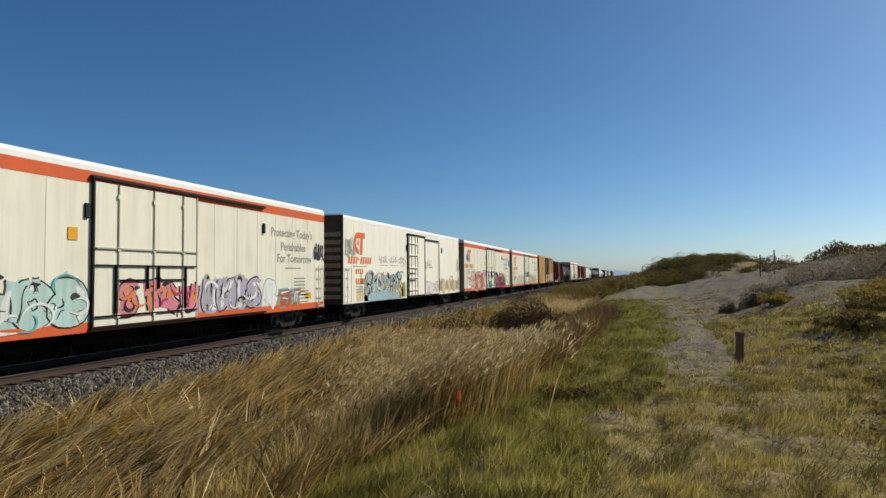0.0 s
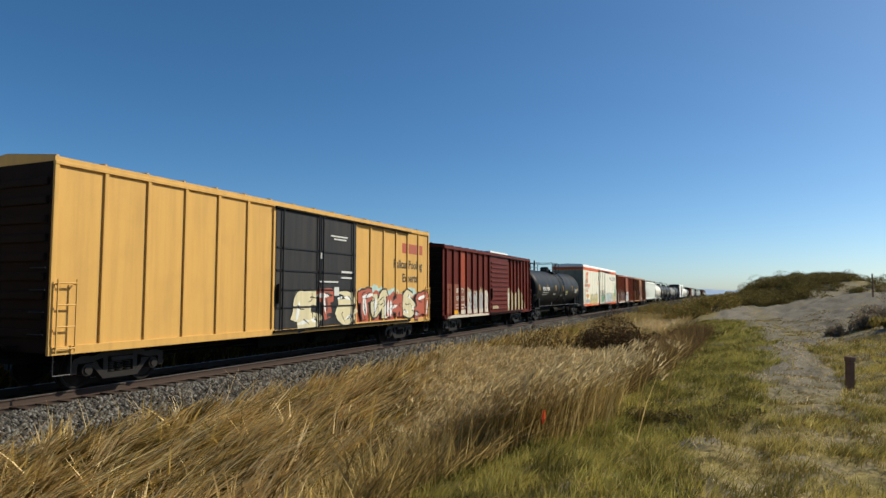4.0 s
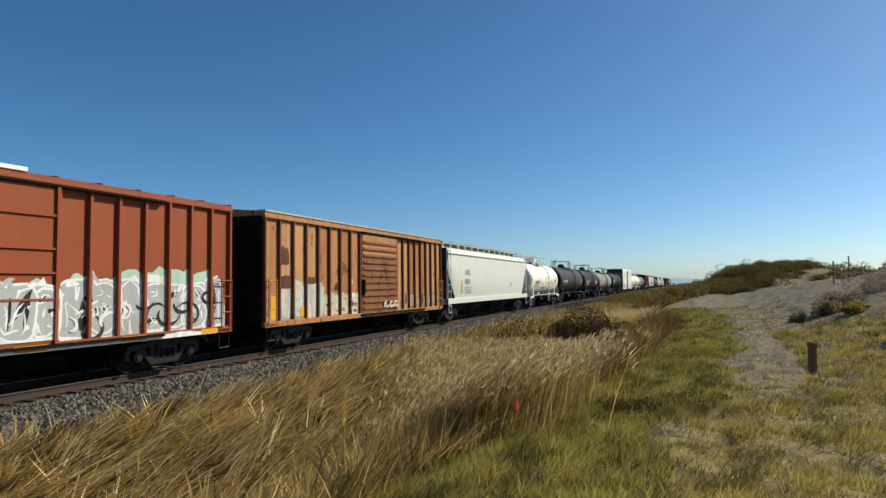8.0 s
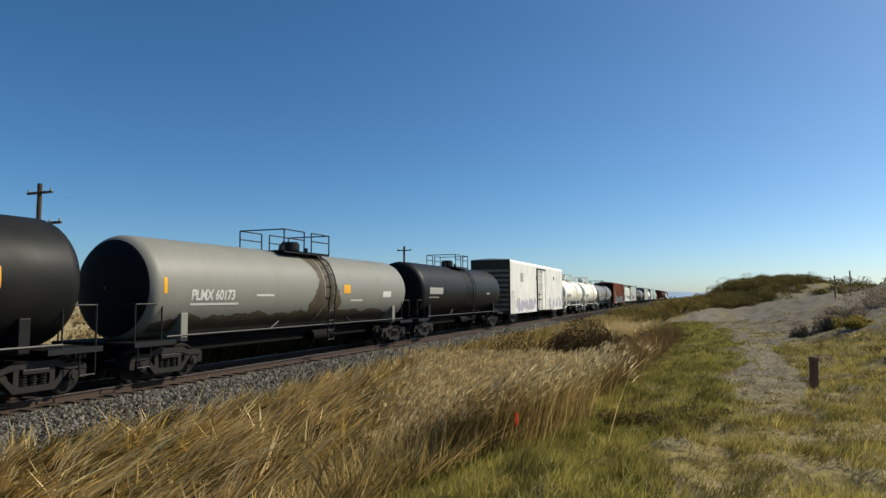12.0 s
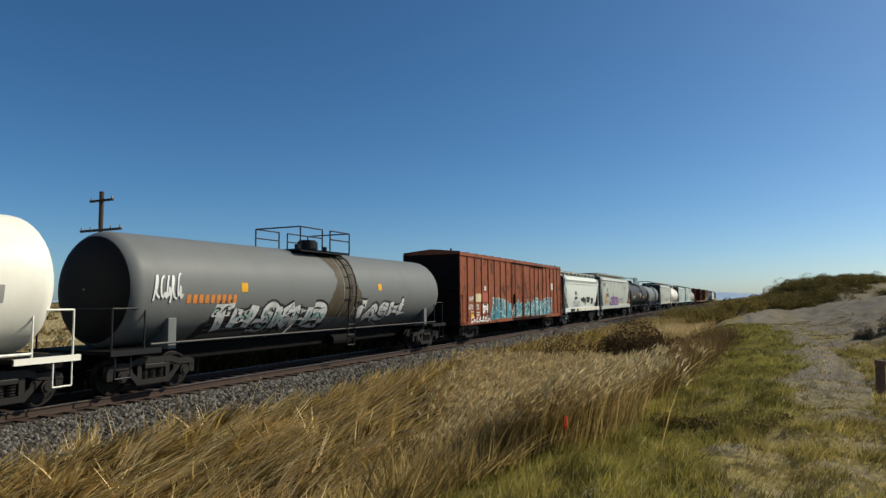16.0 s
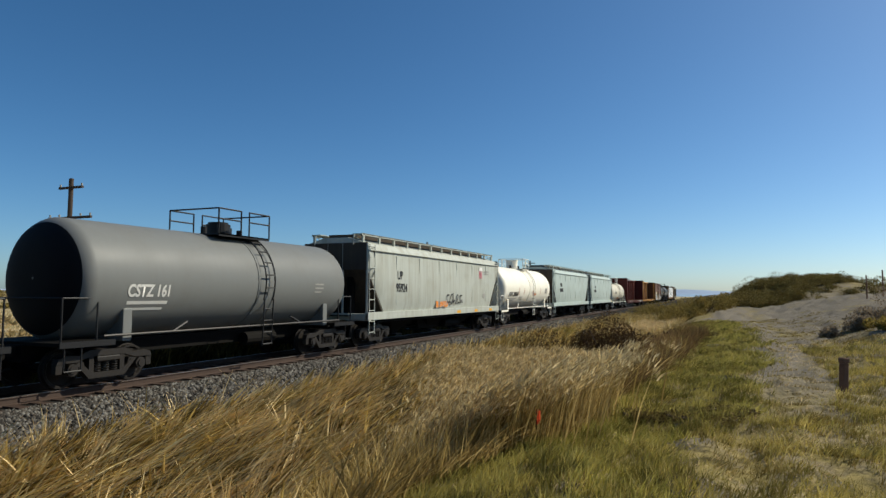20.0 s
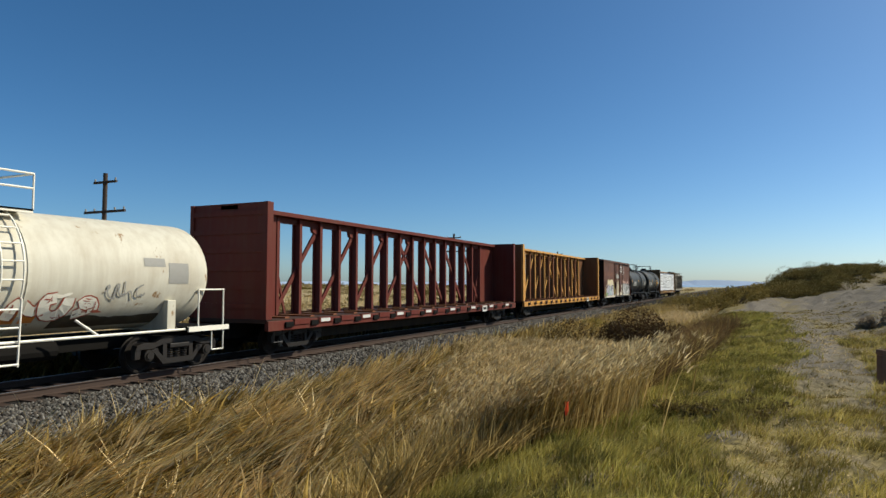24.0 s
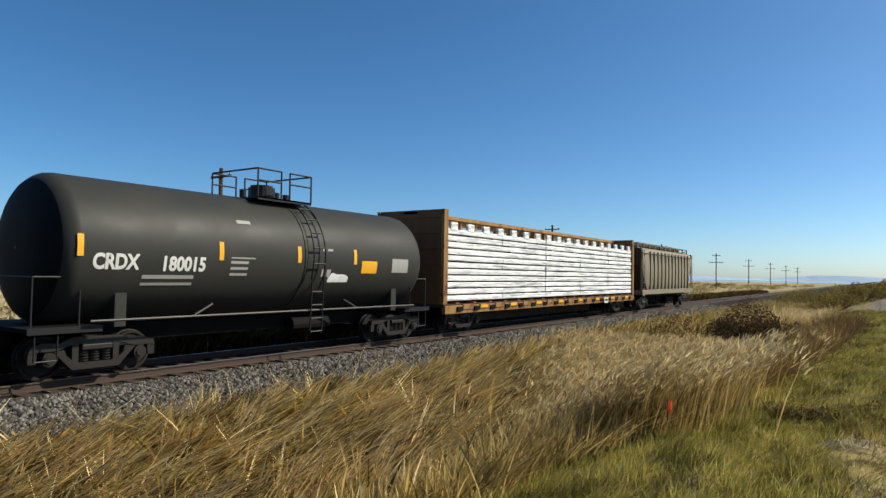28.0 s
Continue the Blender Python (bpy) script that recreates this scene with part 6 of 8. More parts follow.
for y0, y1, z0, z1, key in ((-6.75, -6.3, 2.9, 3.5, "box_brown"), (-6.9, -6.1, 2.1, 2.6, "box_brown"), (-5.2, -4.7, 2.25, 2.6, "box_brown"), (-3.3, -2.9, 2.0, 2.35, "box_brown"), (-2.3, -1.9, 1.35, 1.65, "box_brown"), (-5.6, -5.35, 1.1, 1.55, "yellow_mark"), (-2.15, -1.95, 2.25, 2.5, "g_white"), (-2.0, -1.8, 1.7, 1.95, "g_white"), (3.1, 3.6, 1.3, 1.9, "box_rust"), (5.0, 5.3, 1.2, 1.8, "box_brown"), (6.2, 6.5, 1.3, 2.3, "box_brown")):
    spray(c, y0, y1, z0, z1, key, DEEP, seed=int(z0 * 31 + z1 * 17), off=0.028, name="paint_patch")
graffiti(c, 2.6, 7.0, 1.0, 1.75, 5, "g_buff", "box_rust", None, None, x=DEEP, seed=102)
scrawl(c, 0.5, 1.9, 1.15, 1.55, 3, "g_chalk", x=HALF + 0.09, seed=104, w=0.09)
bars(c, [(-7.25, 1.1, 0.35, 0.75)], M["yellow_mark"], "yellow_label", x=DEEP)
part("roof_edge", boxes([(1.2, HALF + 0.03, -h, h, 4.535, 4.60)], 0.01), M["g_grey"], c, "bare galvanised roof edge")

c, h = hopper(205.7, 224.1, "hop_white", "clean pale grey covered hopper", top=4.5, bays=4)
write(c, [("FHRX", -6.3, 2.72, 0.9), ("580040", -6.3, 2.2, 0.7)], material="grey_mark", size=0.44)
bars(c, [(-6.3, 1.95 - i * 0.14, 1.1, 0.06) for i in range(3)] + [(4.0, 2.0, 0.25, 0.25)], M["grey_mark"])
bars(c, [(-6.95, 1.7, 0.14, 0.7)], M["yellow_mark"], "reflective_tape")

c, h, surf = tank_car(225.9, 236.9, "tank_white", "white tank car with white railings and rust stains", rail_key="tank_white", dome="tall", front=-2.6, tape=(-4.9, 1.5), lo=0.3)
write(c, [("TILX 110570", -3.75, 2.15, 0.86)], material="black_mark", size=0.40, surf=surf, bold=0.008)
bars(c, [(-3.8, 2.0, 1.8, 0.05), (-3.8, 1.88, 1.4, 0.05), (-1.4, 2.2, 0.8, 0.05), (-1.4, 2.08, 0.8, 0.05), (-0.8, 1.75, 1.6, 0.12), (4.6, 2.2, 0.9, 0.42), (3.7, 2.2, 0.6, 0.06)], M["grey_mark"], surf=surf)
bars(c, [(2.9, 2.18, 0.55, 0.34), (-1.5, 2.45, 0.1, 0.3)], M["yellow_mark"], "yellow_label", surf=surf)
spray(c, -5.3, -4.4, 1.2, 1.6, "g_buff", surf=surf, seed=120, name="rust_stain", label="rust-brown stain")

c, h, surf = tank_car(239.9, 253.2, "tank_charcoal", "faded black tank car with yellow tape marks", tape=(-6.2, -3.4, -0.45, 2.6, 3.85, 5.5, 6.5))
write(c, [("GATX 19460", -5.3, 2.25)], surf=surf, size=0.40)
bars(c, [(-5.3, 2.05, 2.0, 0.06), (6.0, 2.15, 0.5, 0.36), (-0.6, 1.85, 0.8, 0.05), (4.4, 2.15, 0.6, 0.12), (3.0, 1.85, 0.9, 0.05)], M["grey_mark"], surf=surf)

c, h, surf = tank_car(256.1, 268.1, "tank_black", "black tank car with white stencils and yellow tape", tape=(-5.15, -1.7, 2.3, 5.1))
write(c, [("PGTX 420014", -4.2, 2.2, 0.95)], surf=surf, size=0.42)
bars(c, [(-4.2, 2.02, 2.2, 0.07), (3.0, 2.2, 0.5, 0.26), (4.3, 2.1, 0.9, 0.3), (-3.9, 1.85, 1.6, 0.05)], M["white_mark"], surf=surf)
bars(c, [(3.3, 2.2, 0.45, 0.3)], M["yellow_mark"], "yellow_label", surf=surf)
scrawl(c, -1.8, 4.6, 1.7, 2.1, 12, "g_grey", surf=surf, seed=140, w=0.035)

c, h, surf = tank_car(271.1, 285.6, "tank_olive", "grey tank car stained with oil below its hatch", tape=(-6.8,), stain=True, bands=2, front=-3.0, dia=2.80, axis=2.42)
write(c, [("PLMX 60173", -5.8, 2.1, 0.85)], surf=surf, size=0.40)
bars(c, [(-5.8, 1.95, 2.0, 0.06), (-3.0, 2.2, 0.9, 0.06), (3.0, 2.0, 1.0, 0.06), (5.8, 2.15, 0.8, 0.25)], M["white_mark"], surf=surf)
bars(c, [(2.4, 2.3, 0.5, 0.34)], M["yellow_mark"], "yellow_label", surf=surf)
spray(c, -6.9, 6.8, 1.25, 1.75, "tank_stain", surf=surf, seed=150, name="oil_stain", label="dark oily grime")

c, h, surf = tank_car(288.5, 301.6, "tank_black", "glossy black tank car with white stencils", bands=True)
bars(c, [(-5.6, 2.3, 1.9, 0.34), (-5.6, 2.1, 1.4, 0.06), (4.3, 2.3, 0.7, 0.1)], M["grey_mark"], surf=surf)

c, h = reefer(305.0, 325.7, "chalky white insulated boxcar with faint grey graffiti", stripe=False, paint_key="box_white", slogan=False, logo=False, frame_key="black_iron", category="boxcar", top=4.95, door=(0.0, 3.2))
graffiti(c, -8.4, -2.2, 0.95, 2.0, 7, "g_lilac", "g_grey", "g_white", None, seed=171)
graffiti(c, 2.6, 9.8, 0.98, 2.0, 9, "g_white", "g_lilac", None, None, seed=172, alt="g_grey", edge=0.04)
bars(c, [(-7.4, 3.3, 1.0, 0.7), (6.8, 3.6, 0.3, 0.3)], M["grey_mark"])
bars(c, [(8.6, 1.3, 0.45, 0.25)], M["yellow_mark"], "yellow_label")

for y0, y1, words in ((327.7, 338.6, "OLNX 718246"), (341.5, 352.3, "OLNX 718244")):
    c, h, surf = tank_car(y0, y1, "tank_white", "white tank car with a tall hatch and white railings", rail_key="tank_white", dome="tall", tape=(0.1, 2.85), lo=0.3)
    write(c, [(words, -4.2, 2.1, 0.9)], material="black_mark", surf=surf, size=0.42, bold=0.008)
    bars(c, [(-4.2, 1.95, 2.4, 0.05), (-4.2, 1.83, 1.6, 0.05), (2.4, 2.0, 0.7, 0.05), (2.4, 1.88, 0.7, 0.05), (2.4, 1.76, 0.6, 0.05), (5.0, 2.15, 0.45, 0.34), (4.0, 1.95, 0.8, 0.1)], M["grey_mark"], surf=surf)
    bars(c, [(3.35, 2.12, 0.6, 0.32)], M["yellow_mark"], "yellow_label", surf=surf)
    spray(c, -5.35, -4.6, 1.15, 1.9, "g_buff", surf=surf, seed=int(y0), name="rust_stain", label="rust-brown stain")

c, h, surf = tank_car(355.1, 370.0, "tank_grey", "dull grey tank car with black and white graffiti", stain=True, bands=2, front=-2.9, hi=0.25, dia=2.82, axis=2.45)
spray(c, -5.1, 0.5, 1.15, 1.9, "g_black", surf=surf, seed=200, off=0.003)
graffiti(c, -4.9, 0.3, 1.2, 2.15, 6, "g_white", "g_black", None, "g_pale_teal", surf=surf, seed=201, edge=0.08, marks=4)
graffiti(c, 1.9, 5.3, 1.3, 2.15, 4, "g_white", "g_black", None, None, surf=surf, seed=202, edge=0.09, marks=4)
scrawl(c, -6.8, -6.0, 2.1, 2.9, 5, "g_white", surf=surf, seed=203, w=0.05)
bars(c, [(-5.8 + i * 0.2, 2.1, 0.13, 0.22) for i in range(9)], M["g_orange"], "faded_lettering", surf=surf)
bars(c, [(-3.9, 2.4, 0.25, 0.25), (3.4, 2.5, 0.25, 0.25)], M["yellow_mark"], "yellow_label", surf=surf)

c, h = boxcar(372.35, 390.95, "box_wp", "orange-red ribbed boxcar with blistered paint and blue graffiti", top=4.44, ribs=8, door=(0.1, 3.5), door_kind="plug")
nudge(c, 0.95)
graffiti(c, -4.25, -0.8, 0.95, 2.15, 4, "g_deep_teal", "g_pale_teal", None, "g_deep_teal", x=FLAT, seed=211, edge=0.07)
graffiti(c, -0.6, 2.7, 0.98, 2.0, 4, "g_deep_teal", "g_pale_teal", None, "g_black", x=DOOR, seed=212)
graffiti(c, 3.0, 7.7, 1.0, 2.2, 6, "g_deep_teal", "g_pale_teal", None, "g_sky", x=FLAT, seed=213)
swirls(c, -4.2, 7.6, 1.0, 2.1, 20, ("g_pale_teal", "g_white", "g_deep_teal"), x=HALF + 0.02, seed=218, w=0.06)
scrawl(c, -7.2, -4.4, 0.92, 1.3, 7, "g_white", x=HALF + 0.01, seed=214, w=0.06)
spray(c, -4.2, -1.0, 0.98, 1.9, "g_deep_teal", FLAT, seed=216)
spray(c, 3.1, 7.6, 1.0, 1.7, "g_deep_teal", FLAT, seed=217)
part("repaint_patch", boxes([(FLAT, FLAT + 0.004, -6.3, -5.55, 2.0, 2.42)]), M["g_cream"], c, "cream repainted patch")
spray(c, -5.4, -4.5, 2.0, 2.6, "g_brick", FLAT, seed=219)
graffiti(c, -5.3, -4.5, 1.3, 2.0, 1, "g_white", "g_black", None, None, x=FLAT, seed=215)
write(c, [("WP", -7.2, 2.02, 1.0, 0.36), ("670", -7.24, 1.62, 1.0, 0.36), ("52", -6.24, 1.62, 1.0, 0.36)], FLAT + 0.004)
bars(c, [(-6.95, 1.16, 0.36, 0.25)], M["yellow_mark"], "yellow_label", x=FLAT + 0.01)
bars(c, [(7.7, 2.75, 0.45, 0.45), (-5.1, 2.58, 0.26, 0.24)], M["white_mark"], "placard", x=FLAT)
bars(c, [(-6.2, 1.42, 0.4, 0.06), (-6.2, 1.30, 0.4, 0.06), (-7.0, 1.48, 0.4, 0.05)], M["white_mark"], x=FLAT + 0.004)

c, h = hopper(393.1, 405.45, "hop_white", "pale grey two-bay covered hopper with blacked-out lettering", top=4.16, bays=2)
write(c, [("AOKX", -3.1, 2.42, 0.80), ("490474", -3.15, 2.02, 0.75)], material="black_mark", size=0.36)
bars(c, [(-3.15, 2.12, 1.1, 0.06)], M["black_mark"])
for pts in ([(-1.11, 1.91), (-0.48, 1.93), (-0.51, 2.12), (-0.98, 2.17)], [(-0.49, 1.92), (-0.37, 1.78), (0.4, 1.82), (0.29, 2.12), (0.14, 2.25), (-0.39, 2.21), (-0.52, 2.12)], [(0.39, 1.82), (0.4, 1.59), (0.62, 1.59), (0.81, 2.18), (0.28, 2.12)],
            [(1.05, 1.79), (2.06, 1.77), (2.1, 1.95), (2.37, 1.97), (2.39, 2.22), (1.07, 2.27)], [(2.64, 1.61), (3.47, 1.72), (3.59, 2.14), (2.74, 2.17)], [(4.11, 1.46), (4.28, 1.41), (4.48, 1.71), (4.12, 1.73)]):
    bm = bmesh.new()
    patch(bm, pts, flat(HALF), 0.006)
    part("blacked_out_patch", bm, M["black_mark"], c)
bars(c, [(3.65, 1.55, 0.36, 0.24)], M["white_mark"], "placard")
scrawl(c, -3.6, -1.7, 1.45, 2.0, 6, "g_grey", seed=226, w=0.07)
bars(c, [(-4.6, 1.1, 1.4, 0.22), (-2.6, 1.1, 0.6, 0.2)], M["black_mark"], "dark_patch", x=HALF + 0.012)
bars(c, [(-1.75, 1.16, 0.5, 0.12), (0.2, 1.16, 0.45, 0.12), (2.4, 1.16, 0.4, 0.12), (4.55, 1.16, 0.55, 0.12)], M["yellow_mark"], "reflective_tape", x=HALF + 0.012)
bars(c, [(-1.75, 1.8 - i * 0.12, 0.4, 0.05) for i in range(4)], M["grey_mark"])
for z in (3.46, 3.28):
    part("eave_bead", boxes([(HALF - 0.09, HALF + 0.02, -h + 0.2, h - 0.2, z, z + 0.04)], 0.01), M["hop_white"], c)

c, h = hopper(406.6, 422.9, "hop_grey", "light grey covered hopper with purple graffiti", bays=3, top=4.45)
write(c, [("UP", -5.5, 2.72, 0.85, 0.52), ("93788", -5.7, 2.22, 0.86, 0.52)], material="black_mark")
graffiti(c, -3.5, 0.3, 1.38, 2.3, 6, "g_purple", "g_purple", "g_purple", "g_lilac", seed=231)
swirls(c, -3.4, 0.2, 1.4, 2.25, 12, ("g_lilac", "g_purple", "g_wine"), seed=235, w=0.07)
swirls(c, 0.7, 3.5, 1.45, 2.35, 11, ("g_black", "g_lilac", "g_grey"), seed=236, w=0.06)
scrawl(c, -7.1, -6.3, 3.2, 3.7, 5, "g_black", seed=233, w=0.05)
bars(c, [(3.92, 2.80, 0.62, 0.5)], M["g_white"], "shield")
bars(c, [(3.92, 3.32, 0.62, 0.2)], M["g_grey"], "shield_top")
bars(c, [(3.97 + i * 0.15, 2.82, 0.06, 0.46) for i in range(4)], M["g_brick"], "shield_stripe", x=HALF + 0.004)
bars(c, [(4.85, 3.3, 0.75, 0.07), (4.85, 3.16, 0.75, 0.07)], M["grey_mark"])
bars(c, [(-6.0, 1.62, 0.24, 0.85), (-3.55, 1.6, 0.2, 0.5), (-0.2, 1.5, 0.16, 0.45), (2.4, 1.5, 0.16, 0.45), (7.2, 1.45, 0.22, 0.7)], M["yellow_mark"], "reflective_tape", x=HALF + 0.016)
bars(c, [(-5.5 + i * 0.9, 1.72, 0.5, 0.16) for i in range(3)], M["grey_mark"])
spray(c, 1.0, 7.6, 1.4, 1.48, "g_pale_pink", seed=234, name="pink_overspray")

c, h, surf = tank_car(424.6, 438.3, "tank_charcoal", "charcoal black tank car with yellow tape marks", tape=(-6.1, -3.05, -0.65, 2.2, 4.6, 6.2), bands=2, front=-3.2, hi=-0.5)
write(c, [("GATX 216786", -5.3, 2.12, 0.9)], surf=surf, size=0.38)
bars(c, [(-5.3, 1.95, 2.0, 0.06)], M["grey_mark"], surf=surf)
bars(c, [(3.05, 2.1, 0.8, 0.26)], M["yellow_mark"], "yellow_label", surf=surf)
scrawl(c, 0.5, 1.2, 2.1, 2.75, 5, "g_white", surf=surf, seed=241, w=0.06)

c, h, surf = tank_car(440.9, 450.6, "tank_grey", "plain grey tank car with white stencilled marks", bands=2, dia=2.84, axis=2.44)
write(c, [("CSTZ 161", -3.65, 2.04, 0.78)], surf=surf, size=0.40)
bars(c, [(-3.6, 1.85, 1.2, 0.08), (-3.6, 1.71, 1.1, 0.06)], M["white_mark"], surf=surf)
bars(c, [(3.9, 2.4, 0.5, 0.05), (3.9, 2.27, 0.5, 0.05), (3.9, 2.14, 0.4, 0.05)], M["grey_mark"], surf=surf)

c, h = hopper(452.4, 468.6, "hop_grey", "dusty grey covered hopper with small orange graffiti", bays=3, top=4.40)
nudge(c, 0.65)
write(c, [("UP", -5.0, 2.72, 0.85), ("95924", -5.1, 2.2, 0.85)], material="black_mark", size=0.5)
graffiti(c, -0.9, 0.5, 1.42, 1.78, 4, "g_orange", "g_grey", None, None, seed=261, edge=0.03)
scrawl(c, 0.3, 2.5, 1.5, 2.2, 5, "g_black", seed=262, w=0.07)
bars(c, [(5.2, 3.42, 0.5, 0.2)], M["g_white"], "shield")
bars(c, [(5.2 + i * 0.13, 2.98, 0.07, 0.42) for i in range(4)], M["g_pink"], "shield_stripe")
bars(c, [(6.0, 3.36, 0.8, 0.07), (6.0, 3.22, 0.8, 0.07), (5.8, 1.9, 0.4, 0.22)], M["grey_mark"])
bars(c, [(1.8, 1.12, 0.5, 0.13), (4.4, 1.12, 0.5, 0.13), (6.9, 1.12, 0.5, 0.13)], M["yellow_mark"], "reflective_tape", x=HALF + 0.012)

c, h, surf = tank_car(470.4, 482.0, "tank_white", "cream white tank car with an orange placard", rail_key="tank_white", dome="tall", front=-1.6, lo=0.35)
write(c, [("SHPX 209680", -4.3, 1.95, 0.9)], material="black_mark", size=0.42, surf=surf)
bars(c, [(-4.3, 1.8, 2.0, 0.05), (-4.3, 1.68, 1.6, 0.05), (-1.8, 1.85, 0.9, 0.05), (-1.8, 1.73, 0.9, 0.05), (5.1, 2.15, 0.7, 0.4), (1.9, 1.75, 0.8, 0.05)], M["grey_mark"], surf=surf)
bars(c, [(1.92, 1.95, 0.62, 0.24)], M["g_orange"], "placard", surf=surf)
bars(c, [(-2.02, 2.05, 0.07, 0.45), (-0.77, 2.05, 0.07, 0.45), (1.66, 2.05, 0.07, 0.45), (3.69, 2.05, 0.07, 0.45)], M["g_brick"], "reflective_tape", surf=surf)

c, h = hopper(483.9, 499.6, "hop_green", "blue-grey covered hopper in clean paint", bays=3, top=4.45)
bars(c, [(-5.4, 2.75, 0.7, 0.3), (-5.6, 2.3, 1.3, 0.3)], M["black_mark"], "number_bar")
c, h = hopper(500.9, 516.1, "hop_green", "blue-grey covered hopper with a yellow label", bays=3, top=4.45)
bars(c, [(-5.2, 2.75, 0.7, 0.3), (-5.4, 2.3, 1.3, 0.3)], M["black_mark"], "number_bar")
bars(c, [(6.4, 1.15, 0.5, 0.26)], M["yellow_mark"], "yellow_label", x=HALF + 0.012)

c, h, surf = tank_car(518.1, 529.2, "tank_dirty", "dirty white tank car with rust streaks and faint graffiti", rail_key="tank_white", dome="low", bands=2, lo=0.1, hi=-0.3, dia=2.62, axis=2.36, sill=1.02)
write(c, [("AGTX 8537", -3.2, 2.15, 0.9)], material="black_mark", size=0.42, surf=surf)
graffiti(c, 1.3, 3.3, 1.35, 1.95, 3, "tank_white", "g_brick", None, None, surf=surf, seed=291, edge=0.03)
spray(c, 0.2, 2.0, 1.35, 1.75, "g_orange", surf=surf, seed=292, name="rust_stain", label="orange rust stain")
scrawl(c, 3.3, 4.3, 1.8, 2.2, 4, "grey_mark", surf=surf, seed=293, w=0.04)
bars(c, [(4.3, 2.55, 0.6, 0.2), (5.0, 2.15, 0.6, 0.5)], M["grey_mark"], surf=surf)
spray(c, 2.4, 5.4, 1.2, 1.5, "tank_stain", surf=surf, seed=294, name="grime")

c, h = centre_beam(531.95, 553.5, "beam_red", "beam_red", "empty maroon centre-beam flat car", top=4.50)
c, h = centre_beam(555.15, 576.9, "beam_yellow", "beam_dark", "empty yellow centre-beam flat car with rusted bulkheads", top=4.58)

c, h = boxcar(579.1, 593.6, "box_brown", "rusted dark brown smooth-sided boxcar with layered graffiti", top=4.52, ribs=1, door=(0.3, 4.2), door_kind="plug")
spray(c, -5.6, -1.85, 0.95, 1.5, "g_chalk", FLAT, seed=319, off=0.002)
spray(c, -5.4, -2.0, 0.95, 2.45, "g_chalk", FLAT, seed=320, off=0.0035)
spray(c, -3.4, -2.0, 1.0, 2.3, "g_olive", FLAT, seed=318, off=0.0062)
spray(c, -7.1, -5.3, 0.95, 1.32, "g_olive", FLAT, seed=317, off=0.005)
spray(c, -1.75, 2.35, 1.06, 1.4, "g_chalk", DOOR, seed=316, off=0.0055)
spray(c, -1.7, 0.35, 1.2, 2.75, "g_buff", DOOR, seed=315, off=0.003)
graffiti(c, -5.5, -2.5, 0.85, 2.15, 3, "g_lilac", "g_black", None, "g_white", x=FLAT, seed=321, edge=0.08, alt="g_sky")
graffiti(c, -6.4, -5.2, 0.9, 1.3, 2, "g_olive", "g_green", None, None, x=FLAT, seed=322)
graffiti(c, -1.6, 0.4, 1.3, 2.4, 3, "g_cream", "g_grey", None, None, x=DOOR, seed=323, alt="g_buff")
graffiti(c, -1.6, 0.3, 2.7, 3.3, 4, "g_grey", "g_buff", None, None, x=DOOR, seed=327)
spray(c, 2.3, 7.2, 1.2, 2.7, "g_salmon", FLAT, seed=326, off=0.002)
graffiti(c, 1.6, 2.35, 1.1, 2.2, 1, "g_chalk", "g_black", None, "g_grey", x=DOOR, seed=334, edge=0.06, body=True)
graffiti(c, 2.4, 7.1, 0.9, 2.3, 5, "g_grey", "g_black", "g_salmon", "g_white", x=FLAT, seed=324, edge=0.06, body=True, marks=8)
spray(c, -7.1, 7.2, 0.88, 1.12, "g_chalk", HALF + 0.026, seed=327)
swirls(c, 2.5, 7.0, 0.95, 2.2, 9, ("g_black", "g_black", "g_grey"), x=FLAT, seed=332, w=0.11)
swirls(c, -5.5, -2.5, 0.9, 2.1, 9, ("g_black", "g_white", "g_purple"), x=FLAT, seed=333, w=0.08)
for pts in ([(1.0, 3.45), (0.85, 3.85), (1.05, 4.15), (1.2, 3.9), (1.5, 4.15), (1.45, 3.75), (1.55, 3.45), (1.25, 3.65), (1.0, 3.45)], [(1.65, 3.5), (1.65, 4.1), (1.9, 4.1), (1.9, 3.8), (2.15, 3.8), (2.15, 4.1), (2.3, 4.1), (2.3, 3.45), (2.0, 3.45), (2.0, 3.6), (1.65, 3.5)]):
    bm = bmesh.new()
    stroke(bm, pts, 0.09, flat(DOOR), 0.02, 3, 0, False)
    part("tag_stroke", bm, M["g_white"], c)
bm = bmesh.new()
stroke(bm, [(2.9 + 0.45 * math.cos(t), 3.75 + 0.5 * math.sin(t)) for t in [2 * math.pi * i / 16 for i in range(17)]], 0.09, flat(FLAT), 0.02, 3, 0, False)
part("tag_stroke", bm, M["g_white"], c)
bm = bmesh.new()
stroke(bm, [(2.75, 3.4), (3.0, 4.0)], 0.06, flat(FLAT), 0.02, 3, 0, True)
part("tag_stroke", bm, M["g_white"], c)
bars(c, [(-6.6 + i * 0.42, 3.0, 0.26, 0.36) for i in range(10) if i not in (2, 5)], M["faded_red"], "faded_lettering", x=FLAT - 0.002)
spray(c, -5.4, -2.4, 2.0, 2.75, "g_cream", FLAT, seed=331, off=0.0012)
write(c, [("SSW", -6.3, 1.88, 0.8, 0.32), ("24072", -6.35, 1.52, 0.8, 0.36)], FLAT)
bars(c, [(-6.6, 1.2, 0.16, 0.75), (-1.98, 1.25, 0.16, 0.6)], M["yellow_mark"], "reflective_tape", x=FLAT + 0.01)
